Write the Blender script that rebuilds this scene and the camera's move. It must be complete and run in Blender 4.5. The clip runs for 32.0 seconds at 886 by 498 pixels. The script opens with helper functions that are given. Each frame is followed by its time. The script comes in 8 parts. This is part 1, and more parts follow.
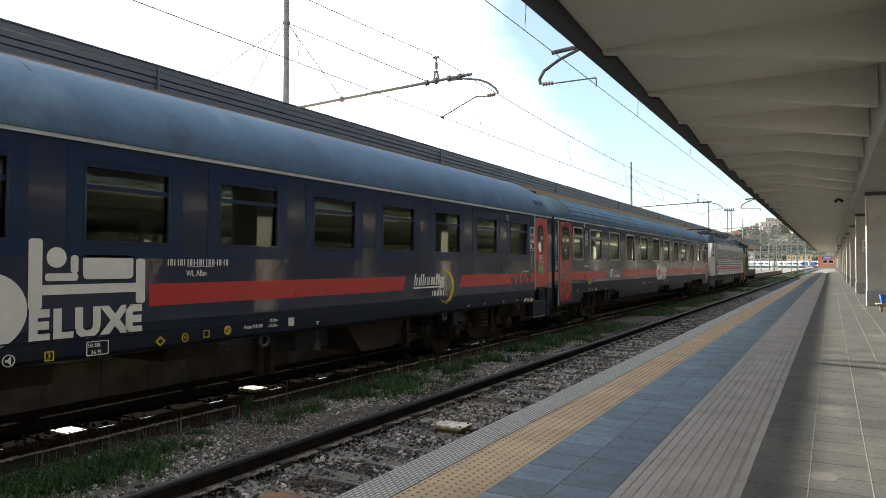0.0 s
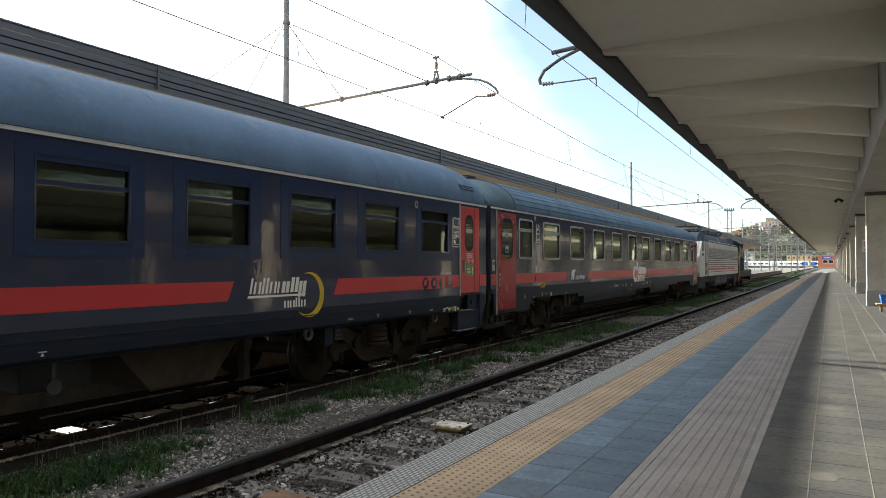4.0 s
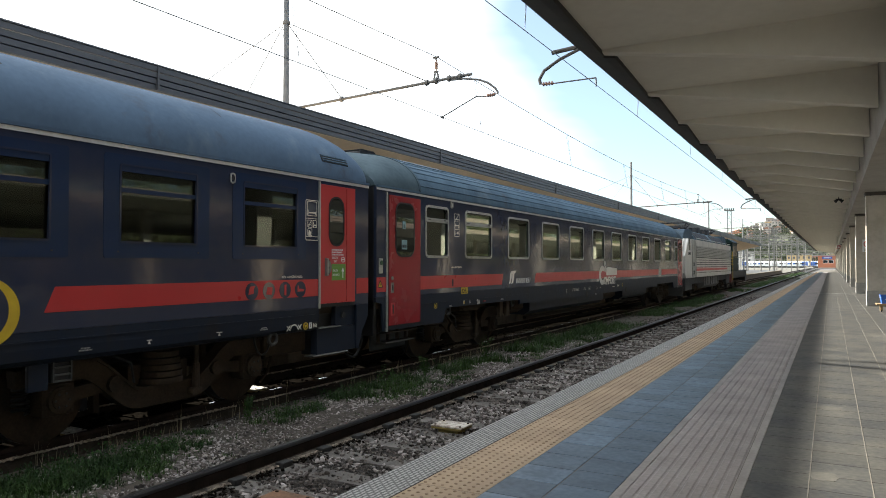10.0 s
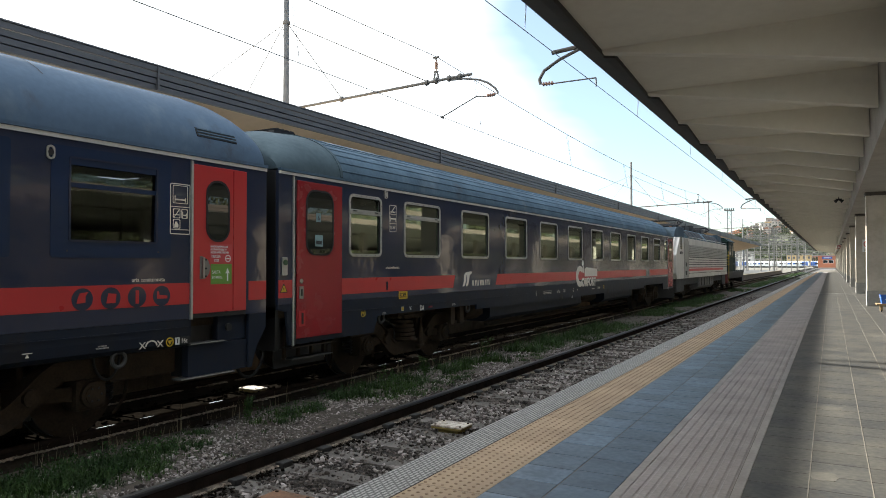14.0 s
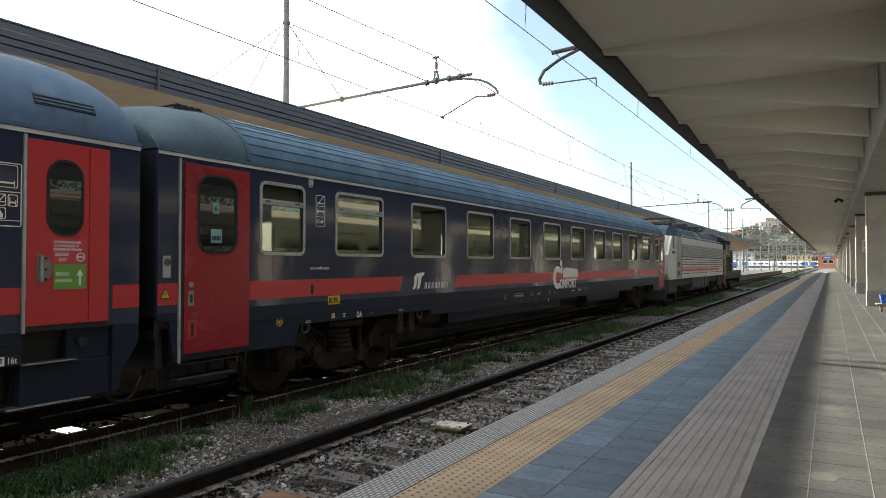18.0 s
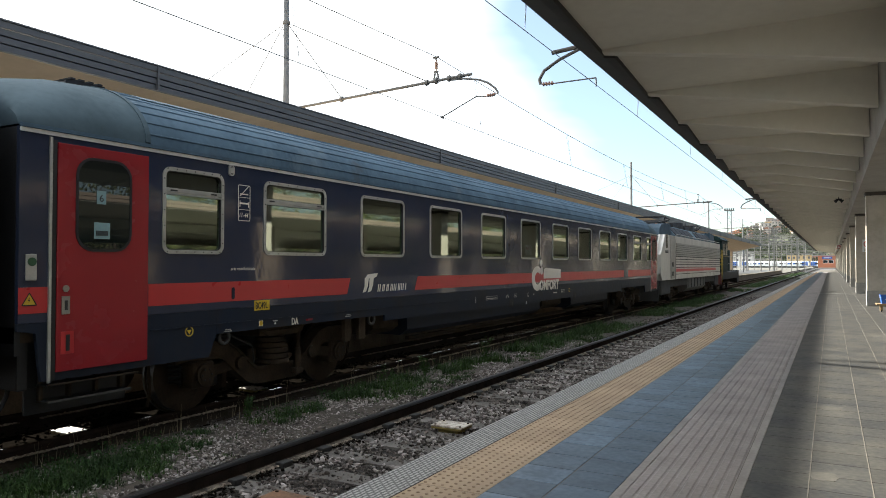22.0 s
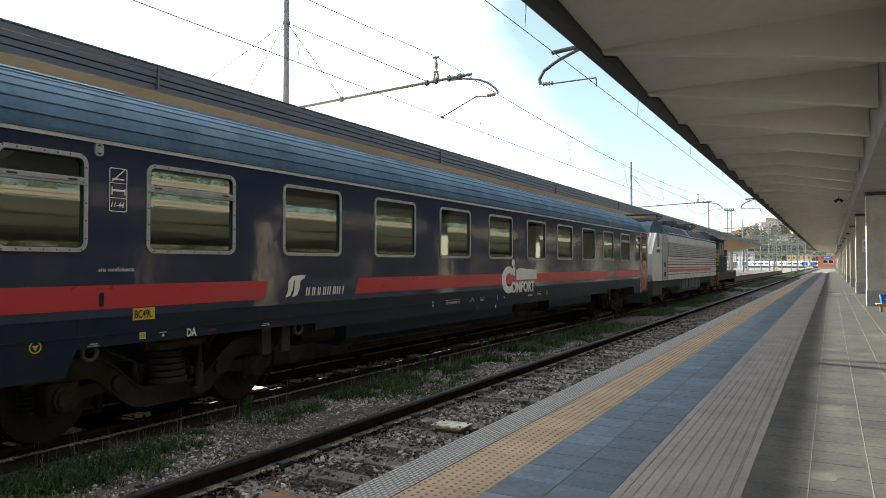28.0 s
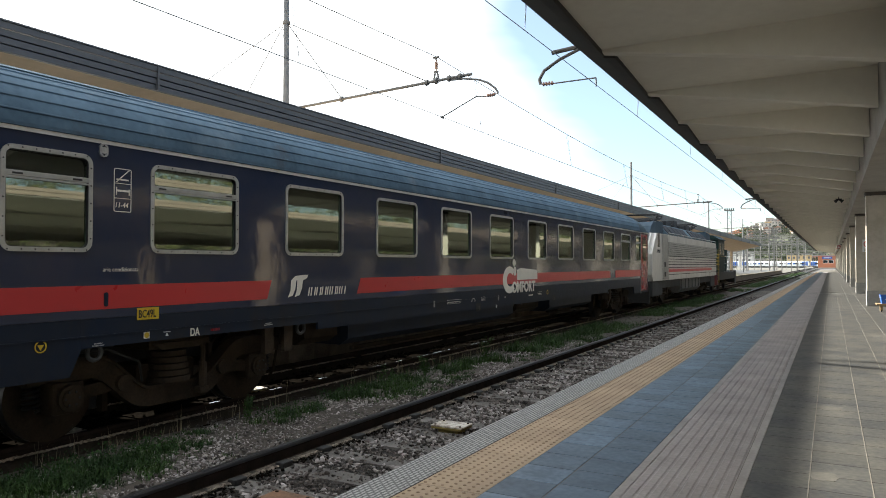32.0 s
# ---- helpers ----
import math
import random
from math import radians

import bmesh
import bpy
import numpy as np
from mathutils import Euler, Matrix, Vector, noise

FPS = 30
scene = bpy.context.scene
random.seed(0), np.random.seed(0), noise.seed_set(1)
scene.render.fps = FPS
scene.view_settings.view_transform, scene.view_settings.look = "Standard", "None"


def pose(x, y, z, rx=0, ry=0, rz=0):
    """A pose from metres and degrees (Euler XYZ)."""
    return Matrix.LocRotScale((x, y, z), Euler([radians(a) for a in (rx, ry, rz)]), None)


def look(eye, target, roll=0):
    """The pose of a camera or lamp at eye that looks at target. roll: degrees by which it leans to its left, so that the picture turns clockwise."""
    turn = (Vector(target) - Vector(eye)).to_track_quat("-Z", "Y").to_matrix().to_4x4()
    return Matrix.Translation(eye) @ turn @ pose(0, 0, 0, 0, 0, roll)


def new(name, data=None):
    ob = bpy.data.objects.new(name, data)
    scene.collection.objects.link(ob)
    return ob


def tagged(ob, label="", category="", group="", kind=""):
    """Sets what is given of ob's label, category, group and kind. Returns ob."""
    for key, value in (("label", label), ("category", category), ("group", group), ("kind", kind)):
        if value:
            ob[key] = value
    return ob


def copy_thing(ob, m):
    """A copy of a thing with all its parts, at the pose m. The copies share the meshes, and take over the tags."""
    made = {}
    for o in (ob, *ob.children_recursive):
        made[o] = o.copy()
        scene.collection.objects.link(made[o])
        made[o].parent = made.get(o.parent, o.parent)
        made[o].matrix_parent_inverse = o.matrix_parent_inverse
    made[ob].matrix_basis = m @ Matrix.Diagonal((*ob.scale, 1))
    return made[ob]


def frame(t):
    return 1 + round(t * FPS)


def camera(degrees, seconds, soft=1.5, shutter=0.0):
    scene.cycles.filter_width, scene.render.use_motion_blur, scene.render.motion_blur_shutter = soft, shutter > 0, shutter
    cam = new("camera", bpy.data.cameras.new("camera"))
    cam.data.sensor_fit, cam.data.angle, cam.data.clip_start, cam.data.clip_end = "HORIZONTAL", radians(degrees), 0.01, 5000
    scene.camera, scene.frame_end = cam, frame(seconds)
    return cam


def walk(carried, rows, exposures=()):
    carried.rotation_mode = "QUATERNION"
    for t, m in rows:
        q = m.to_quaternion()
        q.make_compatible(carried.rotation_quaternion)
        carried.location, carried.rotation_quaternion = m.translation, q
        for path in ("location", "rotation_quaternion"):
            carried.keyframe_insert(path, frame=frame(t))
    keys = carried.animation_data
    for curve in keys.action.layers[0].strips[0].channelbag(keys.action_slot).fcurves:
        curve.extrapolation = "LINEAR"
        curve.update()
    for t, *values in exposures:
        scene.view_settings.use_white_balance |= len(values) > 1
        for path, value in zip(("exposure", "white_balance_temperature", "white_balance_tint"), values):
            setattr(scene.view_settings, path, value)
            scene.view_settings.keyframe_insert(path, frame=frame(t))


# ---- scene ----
# The camera stands still on the platform; +y runs along the tracks, z = 0 is the platform top.
EYE = (0.0, 0.0, 1.231)
cam = camera(65.2, 32.0, soft=0.9)
CAM_POSE = pose(*EYE, 91.263, 0, 29.25)
walk(cam, [(0.0, CAM_POSE), (32.0, CAM_POSE)], exposures=[(0.0, 1.87, 6350, 6), (32.0, 1.87, 6350, 6)])

# ---- world, sun ----
SUN_DIR = Vector((-1.0, 0.32, 0.481)).normalized()
SUN_EL = math.asin(SUN_DIR.z)
SUN_AZ = math.atan2(SUN_DIR.x, SUN_DIR.y)
world = bpy.data.worlds.new("sky_world")
scene.world = world
world.use_nodes = True
wn, wl = world.node_tree.nodes, world.node_tree.links
wn.clear()
w_out, w_bg = wn.new("ShaderNodeOutputWorld"), wn.new("ShaderNodeBackground")
w_sky = wn.new("ShaderNodeTexSky")
w_sky.sky_type, w_sky.sun_disc = "NISHITA", False
w_sky.sun_elevation, w_sky.sun_rotation = SUN_EL, SUN_AZ
w_sky.air_density, w_sky.dust_density, w_sky.ozone_density = 1.0, 0.3, 2.2
w_noise, w_ramp, w_mix = wn.new("ShaderNodeTexNoise"), wn.new("ShaderNodeValToRGB"), wn.new("ShaderNodeMix")
w_co, w_map = wn.new("ShaderNodeTexCoord"), wn.new("ShaderNodeMapping")
w_map.inputs["Scale"].default_value = (1.0, 1.0, 3.0)
wl.new(w_co.outputs["Generated"], w_map.inputs["Vector"])
wl.new(w_map.outputs["Vector"], w_noise.inputs["Vector"])
w_noise.inputs["Scale"].default_value, w_noise.inputs["Detail"].default_value = 1.6, 5.0
# thin bright cloud overhead and on the sun's side, broken by a clear gap along the line
w_dot, w_add = wn.new("ShaderNodeVectorMath"), wn.new("ShaderNodeMath")
w_dot.operation, w_add.operation = "DOT_PRODUCT", "MULTIPLY_ADD"
w_dot.inputs[1].default_value = (-0.6, 0.0, 0.8)
wl.new(w_co.outputs["Generated"], w_dot.inputs[0])
wl.new(w_noise.outputs["Fac"], w_add.inputs[0])
w_add.inputs[1].default_value = 0.5
wl.new(w_dot.outputs["Value"], w_add.inputs[2])
w_ramp.color_ramp.elements[0].position, w_ramp.color_ramp.elements[1].position = 0.40, 0.74
w_ramp.color_ramp.elements[0].color = (0.098, 0.112, 0.110, 1)
w_gap, w_gap_cut, w_gap_pos, w_sum = wn.new("ShaderNodeVectorMath"), wn.new("ShaderNodeMath"), wn.new("ShaderNodeMath"), wn.new("ShaderNodeMath")
w_gap.operation, w_gap_cut.operation, w_gap_pos.operation, w_sum.operation = "DOT_PRODUCT", "SUBTRACT", "MAXIMUM", "MULTIPLY_ADD"
w_gap.inputs[1].default_value = (0.0, 0.8, 0.6)
wl.new(w_co.outputs["Generated"], w_gap.inputs[0])
wl.new(w_gap.outputs["Value"], w_gap_cut.inputs[0])
w_gap_cut.inputs[1].default_value = 0.80
wl.new(w_gap_cut.outputs[0], w_gap_pos.inputs[0])
w_gap_pos.inputs[1].default_value = 0.0
wl.new(w_gap_pos.outputs[0], w_sum.inputs[0])
w_sum.inputs[1].default_value = -3.8
wl.new(w_add.outputs[0], w_sum.inputs[2])
wl.new(w_sum.outputs[0], w_ramp.inputs["Fac"])
w_mix.data_type = "RGBA"
w_mix.inputs["B"].default_value = (13.4, 13.6, 13.9, 1)
wl.new(w_ramp.outputs["Color"], w_mix.inputs["Factor"])
wl.new(w_sky.outputs["Color"], w_mix.inputs["A"])
wl.new(w_mix.outputs["Result"], w_bg.inputs["Color"])
w_bg.inputs["Strength"].default_value = 0.0525
wl.new(w_bg.outputs["Background"], w_out.inputs["Surface"])
sun = new("sun", bpy.data.lights.new("sun", "SUN"))
sun.data.energy, sun.data.angle, sun.data.color = 5.0, radians(0.7), (1.0, 0.94, 0.84)
sun.matrix_world = look((0, 0, 30), Vector((0, 0, 30)) - SUN_DIR)

# ---- materials ----
def material(name, a, b=None, rough=0.6, metal=0.0, scale=6.0, fine=60.0, bump=0.15, stretch=(1, 1, 1), contrast=0.5,
             vary=0.0, coat=0.0, spec=0.5, space="Object", bump_dist=0.01, island=False):
    """Two colours mixed by a coarse and a fine noise, with relief; vary shifts each object's brightness."""
    m = bpy.data.materials.new(name)
    m.use_nodes = True
    n, l = m.node_tree.nodes, m.node_tree.links
    p = n["Principled BSDF"]
    b = b or tuple(c * 0.72 for c in a)
    co, mp = n.new("ShaderNodeTexCoord"), n.new("ShaderNodeMapping")
    mp.inputs["Scale"].default_value = stretch
    l.new(co.outputs[space], mp.inputs["Vector"])
    if vary and not island and space == "Object":
        # each piece takes its own stretch of the pattern
        ob_info, shift = n.new("ShaderNodeObjectInfo"), n.new("ShaderNodeVectorMath")
        l.new(co.outputs[space], shift.inputs[0])
        l.new(ob_info.outputs["Location"], shift.inputs[1])
        l.new(shift.outputs["Vector"], mp.inputs["Vector"])
    big, small = n.new("ShaderNodeTexNoise"), n.new("ShaderNodeTexNoise")
    for tex, sc, det in ((big, scale, 4.0), (small, fine, 3.0)):
        tex.inputs["Scale"].default_value, tex.inputs["Detail"].default_value = sc, det
        l.new(mp.outputs["Vector"], tex.inputs["Vector"])
    add = n.new("ShaderNodeMath")
    add.operation = "MULTIPLY_ADD"
    l.new(small.outputs["Fac"], add.inputs[0])
    add.inputs[1].default_value = 0.5
    l.new(big.outputs["Fac"], add.inputs[2])
    rng = n.new("ShaderNodeMapRange")
    rng.inputs["From Min"].default_value, rng.inputs["From Max"].default_value = 0.75 - contrast / 2, 0.75 + contrast / 2
    l.new(add.outputs[0], rng.inputs["Value"])
    mix = n.new("ShaderNodeMix")
    mix.data_type = "RGBA"
    mix.inputs["A"].default_value, mix.inputs["B"].default_value = (*a, 1), (*b, 1)
    l.new(rng.outputs["Result"], mix.inputs["Factor"])
    colour = mix.outputs["Result"]
    if vary:
        src = n.new("ShaderNodeNewGeometry").outputs["Random Per Island"] if island else n.new("ShaderNodeObjectInfo").outputs["Random"]
        r2, hsv = n.new("ShaderNodeMapRange"), n.new("ShaderNodeHueSaturation")
        r2.inputs["To Min"].default_value, r2.inputs["To Max"].default_value = 1 - vary, 1 + vary
        l.new(src, r2.inputs["Value"])
        l.new(r2.outputs["Result"], hsv.inputs["Value"])
        l.new(colour, hsv.inputs["Color"])
        colour = hsv.outputs["Color"]
    l.new(colour, p.inputs["Base Color"])
    p.inputs["Metallic"].default_value = metal
    p.inputs["Specular IOR Level"].default_value = spec
    rr = n.new("ShaderNodeMapRange")
    rr.inputs["To Min"].default_value, rr.inputs["To Max"].default_value = max(rough - 0.08, 0.02), min(rough + 0.1, 1)
    l.new(small.outputs["Fac"], rr.inputs["Value"])
    l.new(rr.outputs["Result"], p.inputs["Roughness"])
    if coat:
        p.inputs["Coat Weight"].default_value, p.inputs["Coat Roughness"].default_value = coat, 0.06
    if bump:
        bp = n.new("ShaderNodeBump")
        bp.inputs["Strength"].default_value, bp.inputs["Distance"].default_value = bump, bump_dist
        l.new(add.outputs[0], bp.inputs["Height"])
        l.new(bp.outputs["Normal"], p.inputs["Normal"])
    return m


def glass(name, tint=(0.55, 0.6, 0.58), gloss=0.02, weight=0.75):
    """A pane: part clear, part mirror by Fresnel."""
    m = bpy.data.materials.new(name)
    m.use_nodes = True
    n, l = m.node_tree.nodes, m.node_tree.links
    n.clear()
    out, mixer = n.new("ShaderNodeOutputMaterial"), n.new("ShaderNodeMixShader")
    clear, mirror, fres = n.new("ShaderNodeBsdfTransparent"), n.new("ShaderNodeBsdfGlossy"), n.new("ShaderNodeFresnel")
    clear.inputs["Color"].default_value = (*tint, 1)
    mirror.inputs["Roughness"].default_value = gloss
    mirror.inputs["Color"].default_value = (0.86, 0.96, 0.84, 1)
    fres.inputs["IOR"].default_value = 1.0 + weight
    l.new(fres.outputs[0], mixer.inputs[0])
    l.new(clear.outputs[0], mixer.inputs[1])
    l.new(mirror.outputs[0], mixer.inputs[2])
    l.new(mixer.outputs[0], out.inputs["Surface"])
    return m


M = {}
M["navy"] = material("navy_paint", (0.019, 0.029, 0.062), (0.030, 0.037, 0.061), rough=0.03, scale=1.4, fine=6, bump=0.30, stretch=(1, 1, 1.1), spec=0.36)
M["navy"].node_tree.nodes["Principled BSDF"].inputs["Specular Tint"].default_value = (1.0, 0.84, 0.62, 1)      # golden tone of the sunlit reflections, put into the specular tint
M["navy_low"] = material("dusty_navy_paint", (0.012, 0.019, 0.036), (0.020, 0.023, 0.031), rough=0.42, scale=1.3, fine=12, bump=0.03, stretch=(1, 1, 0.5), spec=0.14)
M["blue_band"] = material("deep_blue_paint", (0.012, 0.026, 0.070), (0.017, 0.030, 0.063), rough=0.22, spec=0.20, scale=1.5, fine=10, bump=0.02)
M["red"] = material("red_paint", (0.47, 0.024, 0.028), (0.38, 0.023, 0.026), rough=0.3, scale=1.0, fine=5, bump=0.01, contrast=0.8)
M["door_red"] = material("door_red_paint", (0.29, 0.016, 0.022), (0.21, 0.016, 0.022), rough=0.25, spec=0.3, scale=0.9, fine=4, bump=0.01, contrast=0.8)
M["white_line"] = material("off_white_paint", (0.80, 0.80, 0.77), (0.66, 0.65, 0.61), rough=0.4, scale=4, fine=30, bump=0.03)
M["roof_blue"] = material("weathered_roof_paint", (0.090, 0.138, 0.204), (0.064, 0.098, 0.146), rough=0.75, spec=0.15, scale=1.3, fine=16, bump=0.06, contrast=0.6)
M["roof_rib"] = material("dull_roof_paint", (0.090, 0.144, 0.196), (0.052, 0.086, 0.120), rough=0.72, spec=0.18, scale=1.6, fine=14, bump=0.05)
M["dark"] = material("black_rubber", (0.012, 0.012, 0.013), rough=0.6, scale=8, fine=60)
M["under"] = material("brake_dust_steel", (0.050, 0.034, 0.021), (0.024, 0.018, 0.013), rough=0.85, spec=0.2, scale=5, fine=40, bump=0.3)
M["steel"] = material("worn_steel", (0.40, 0.39, 0.37), (0.28, 0.26, 0.24), rough=0.35, metal=0.9, scale=5, fine=60)
M["edge_metal"] = material("worn_step_edge", (0.30, 0.29, 0.27), (0.20, 0.19, 0.175), rough=0.6, scale=6, fine=50)
M["alu"] = material("window_aluminium", (0.50, 0.50, 0.48), (0.36, 0.35, 0.33), rough=0.42, metal=0.6, scale=6, fine=50)
M["glass"] = glass("coach_glass", weight=1.5)
M["dark_glass"] = glass("tinted_coach_glass", (0.34, 0.36, 0.38), 0.02, 0.44)
M["inside"] = material("couchette_lining", (0.66, 0.64, 0.52), (0.56, 0.54, 0.44), rough=0.6, scale=3, fine=20)
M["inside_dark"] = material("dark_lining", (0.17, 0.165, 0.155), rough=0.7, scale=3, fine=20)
M["grey_text"] = material("pale_grey_film", (0.74, 0.70, 0.63), (0.64, 0.60, 0.54), rough=0.45, scale=4, fine=20, bump=0)
M["yellow"] = material("yellow_film", (0.60, 0.41, 0.02), (0.50, 0.34, 0.018), rough=0.45, scale=4, fine=20, bump=0)
M["notice_red"] = material("rose_red_film", (0.50, 0.055, 0.06), (0.42, 0.05, 0.055), rough=0.45, scale=4, fine=20, bump=0)
M["button_green"] = material("dark_green_button", (0.02, 0.075, 0.03), rough=0.4, scale=4, fine=20, bump=0)
M["green"] = material("green_film", (0.14, 0.29, 0.045), (0.12, 0.25, 0.04), rough=0.45, scale=4, fine=20, bump=0)
M["loco_white"] = material("loco_cream_paint", (0.62, 0.60, 0.56), (0.44, 0.42, 0.385), rough=0.4, scale=1.6, fine=9, stretch=(1, 1, 0.25), bump=0.03)
M["loco_grey"] = material("loco_grey_paint", (0.34, 0.325, 0.30), (0.22, 0.21, 0.195), rough=0.4, scale=1.6, fine=12, bump=0.03)
M["loco_dark"] = material("loco_dark_paint", (0.036, 0.036, 0.038), (0.023, 0.023, 0.025), rough=0.7, spec=0.2, scale=2, fine=14)
M["loco_grime"] = material("grimy_grey_underframe", (0.043, 0.044, 0.046), (0.024, 0.023, 0.022), rough=0.75, scale=2, fine=20)
M["loco_tank"] = material("grimy_tank_grey", (0.15, 0.145, 0.138), (0.085, 0.08, 0.074), rough=0.7, scale=2, fine=14)
M["notice_teal"] = material("pale_teal_notice", (0.22, 0.34, 0.36), (0.17, 0.27, 0.29), rough=0.5, scale=4, fine=30, bump=0)
# pane colour lightened to put distance haze into it
M["house_window"] = material("hazy_house_window", (0.13, 0.125, 0.12), rough=0.5, scale=2, fine=20, bump=0)
M["stain"] = material("dried_beige_stain", (0.112, 0.101, 0.083), (0.07, 0.066, 0.058), rough=0.7, scale=6, fine=40, bump=0.05)
M["rail_dust"] = material("beige_rail_dust", (0.52, 0.43, 0.34), (0.34, 0.275, 0.21), rough=0.95, spec=0.1, scale=9, fine=50, bump=0.2, vary=0.4, island=True)
M["soil"] = material("dark_dusty_soil", (0.050, 0.040, 0.031), (0.022, 0.018, 0.014), rough=0.95, spec=0.05, scale=5, fine=40, bump=0.6, bump_dist=0.02)
M["crumb"] = material("brown_ballast_crumb", (0.30, 0.25, 0.205), (0.12, 0.10, 0.082), rough=0.95, spec=0.1, scale=9, fine=50, bump=0.2, vary=0.5, island=True)
M["loco_red"] = material("faded_red_band", (0.55, 0.045, 0.05), (0.52, 0.12, 0.11), rough=0.5, scale=1.2, fine=9, bump=0.02)
M["loco_roof"] = material("blue_grey_cab_roof", (0.055, 0.083, 0.11), (0.036, 0.054, 0.072), rough=0.75, spec=0.2, scale=1.5, fine=12, bump=0.03)
M["dull_yellow"] = material("faded_yellow_paint", (0.36, 0.25, 0.03), (0.24, 0.17, 0.025), rough=0.6, scale=4, fine=20, bump=0)
M["shunter_red"] = material("grimy_red_paint", (0.13, 0.022, 0.02), (0.06, 0.018, 0.016), rough=0.6, scale=2, fine=16)
M["shunter_green"] = material("shunter_green_paint", (0.008, 0.026, 0.024), (0.005, 0.016, 0.015), rough=0.6, spec=0.2, scale=2, fine=16)
M["rail"] = material("rusty_rail", (0.045, 0.032, 0.026), (0.026, 0.02, 0.017), rough=1.0, spec=0.0, scale=6, fine=50, bump=0.2)
M["rail_head"] = material("polished_rail_head", (0.62, 0.60, 0.56), (0.45, 0.43, 0.40), rough=0.14, metal=1.0, scale=3, fine=30, bump=0.02)
M["balise_rust"] = material("rusty_plate", (0.23, 0.12, 0.06), (0.10, 0.06, 0.04), rough=0.85, scale=6, fine=40, bump=0.15, contrast=0.4)
M["sleeper"] = material("concrete_sleeper", (0.165, 0.150, 0.138), (0.062, 0.055, 0.050), rough=0.9, scale=3, fine=50, bump=0.3, vary=0.12)
M["ballast"] = material("ballast_bed", (0.036, 0.029, 0.025), (0.010, 0.008, 0.007), rough=0.95, scale=14, fine=60, bump=0.8, contrast=0.35, bump_dist=0.03)
M["stone"] = material("ballast_stone", (0.132, 0.113, 0.104), (0.034, 0.026, 0.022), rough=0.9, scale=5, fine=50, bump=0.2, vary=0.72, island=True)
M["pale_stone"] = material("pale_ballast_stone", (0.36, 0.33, 0.32), (0.20, 0.175, 0.165), rough=0.9, scale=5, fine=50, bump=0.2, vary=0.4, island=True)
M["gravel"] = material("fine_gravel", (0.080, 0.066, 0.054), (0.034, 0.027, 0.021), rough=0.95, scale=1.5, fine=90, bump=0.6, bump_dist=0.02)
M["grass"] = material("grass_blades", (0.038, 0.074, 0.014), (0.015, 0.034, 0.009), rough=0.7, spec=0.25, scale=2, fine=14, bump=0, vary=0.5, island=True)
M["weed_leaf"] = material("weed_leaf", (0.034, 0.078, 0.017), (0.017, 0.042, 0.010), rough=0.65, spec=0.28, scale=2, fine=14, bump=0, vary=0.4, island=True)
M["straw"] = material("dry_stalks", (0.38, 0.31, 0.20), rough=0.8, scale=2, fine=20, bump=0)
M["edge"] = material("platform_edge_plate", (0.40, 0.39, 0.37), (0.30, 0.292, 0.278), rough=0.7, scale=4, fine=40, bump=0.2)
M["tactile"] = material("tactile_yellow_tile", (0.41, 0.300, 0.192), (0.325, 0.232, 0.150), rough=0.75, scale=2.5, fine=40, bump=0.1, vary=0.08, contrast=0.4)
M["tactile_dot"] = material("worn_tactile_dot", (0.29, 0.196, 0.122), (0.21, 0.142, 0.09), rough=0.75, scale=6, fine=40, bump=0.05, vary=0.1)
M["blue_tile"] = material("blue_grey_stone_tile", (0.082, 0.118, 0.155), (0.040, 0.060, 0.084), rough=0.48, scale=4.5, fine=24, bump=0.12, vary=0.36, contrast=0.4)
M["mauve_tile"] = material("ribbed_mauve_tile", (0.31, 0.275, 0.265), (0.20, 0.176, 0.17), rough=0.7, scale=2.5, fine=40, bump=0.1, vary=0.045)
M["pale_bar"] = material("pale_ribbed_bar", (0.30, 0.272, 0.258), (0.215, 0.193, 0.183), rough=0.7, scale=4, fine=40, bump=0.1, vary=0.08)
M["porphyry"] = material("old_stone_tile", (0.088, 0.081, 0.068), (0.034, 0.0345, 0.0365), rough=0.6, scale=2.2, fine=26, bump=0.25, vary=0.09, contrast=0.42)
M["joint"] = material("pale_joint", (0.22, 0.20, 0.165), (0.12, 0.108, 0.09), rough=0.8, scale=6, fine=60)
M["joint_bed"] = material("dirty_joint_mortar", (0.19, 0.168, 0.14), (0.11, 0.098, 0.085), rough=0.9, scale=6, fine=60)
M["mortar"] = material("grey_mortar", (0.115, 0.108, 0.10), rough=0.9, scale=6, fine=60)
M["soffit"] = material("canopy_plaster", (0.79, 0.755, 0.66), (0.69, 0.65, 0.56), rough=0.9, scale=0.7, fine=6, bump=0.05)
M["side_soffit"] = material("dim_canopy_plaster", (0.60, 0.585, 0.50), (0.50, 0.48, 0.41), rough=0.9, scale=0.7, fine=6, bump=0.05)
M["side_paving"] = material("worn_asphalt_paving", (0.25, 0.235, 0.205), (0.17, 0.16, 0.14), rough=0.9, scale=1.5, fine=20, bump=0.15)
# darker plaster than the canopy slab
M["beam"] = material("darker_beam_plaster", (0.43, 0.405, 0.355), (0.34, 0.315, 0.275), rough=0.9, scale=0.8, fine=7, bump=0.05)
M["pier_band"] = material("soot_streaked_band", (0.115, 0.10, 0.085), (0.06, 0.054, 0.047), rough=0.8, scale=3, fine=20)
M["gutter"] = material("dark_gutter_metal", (0.03, 0.028, 0.026), (0.05, 0.042, 0.035), rough=0.7, scale=3, fine=40, bump=0.2)
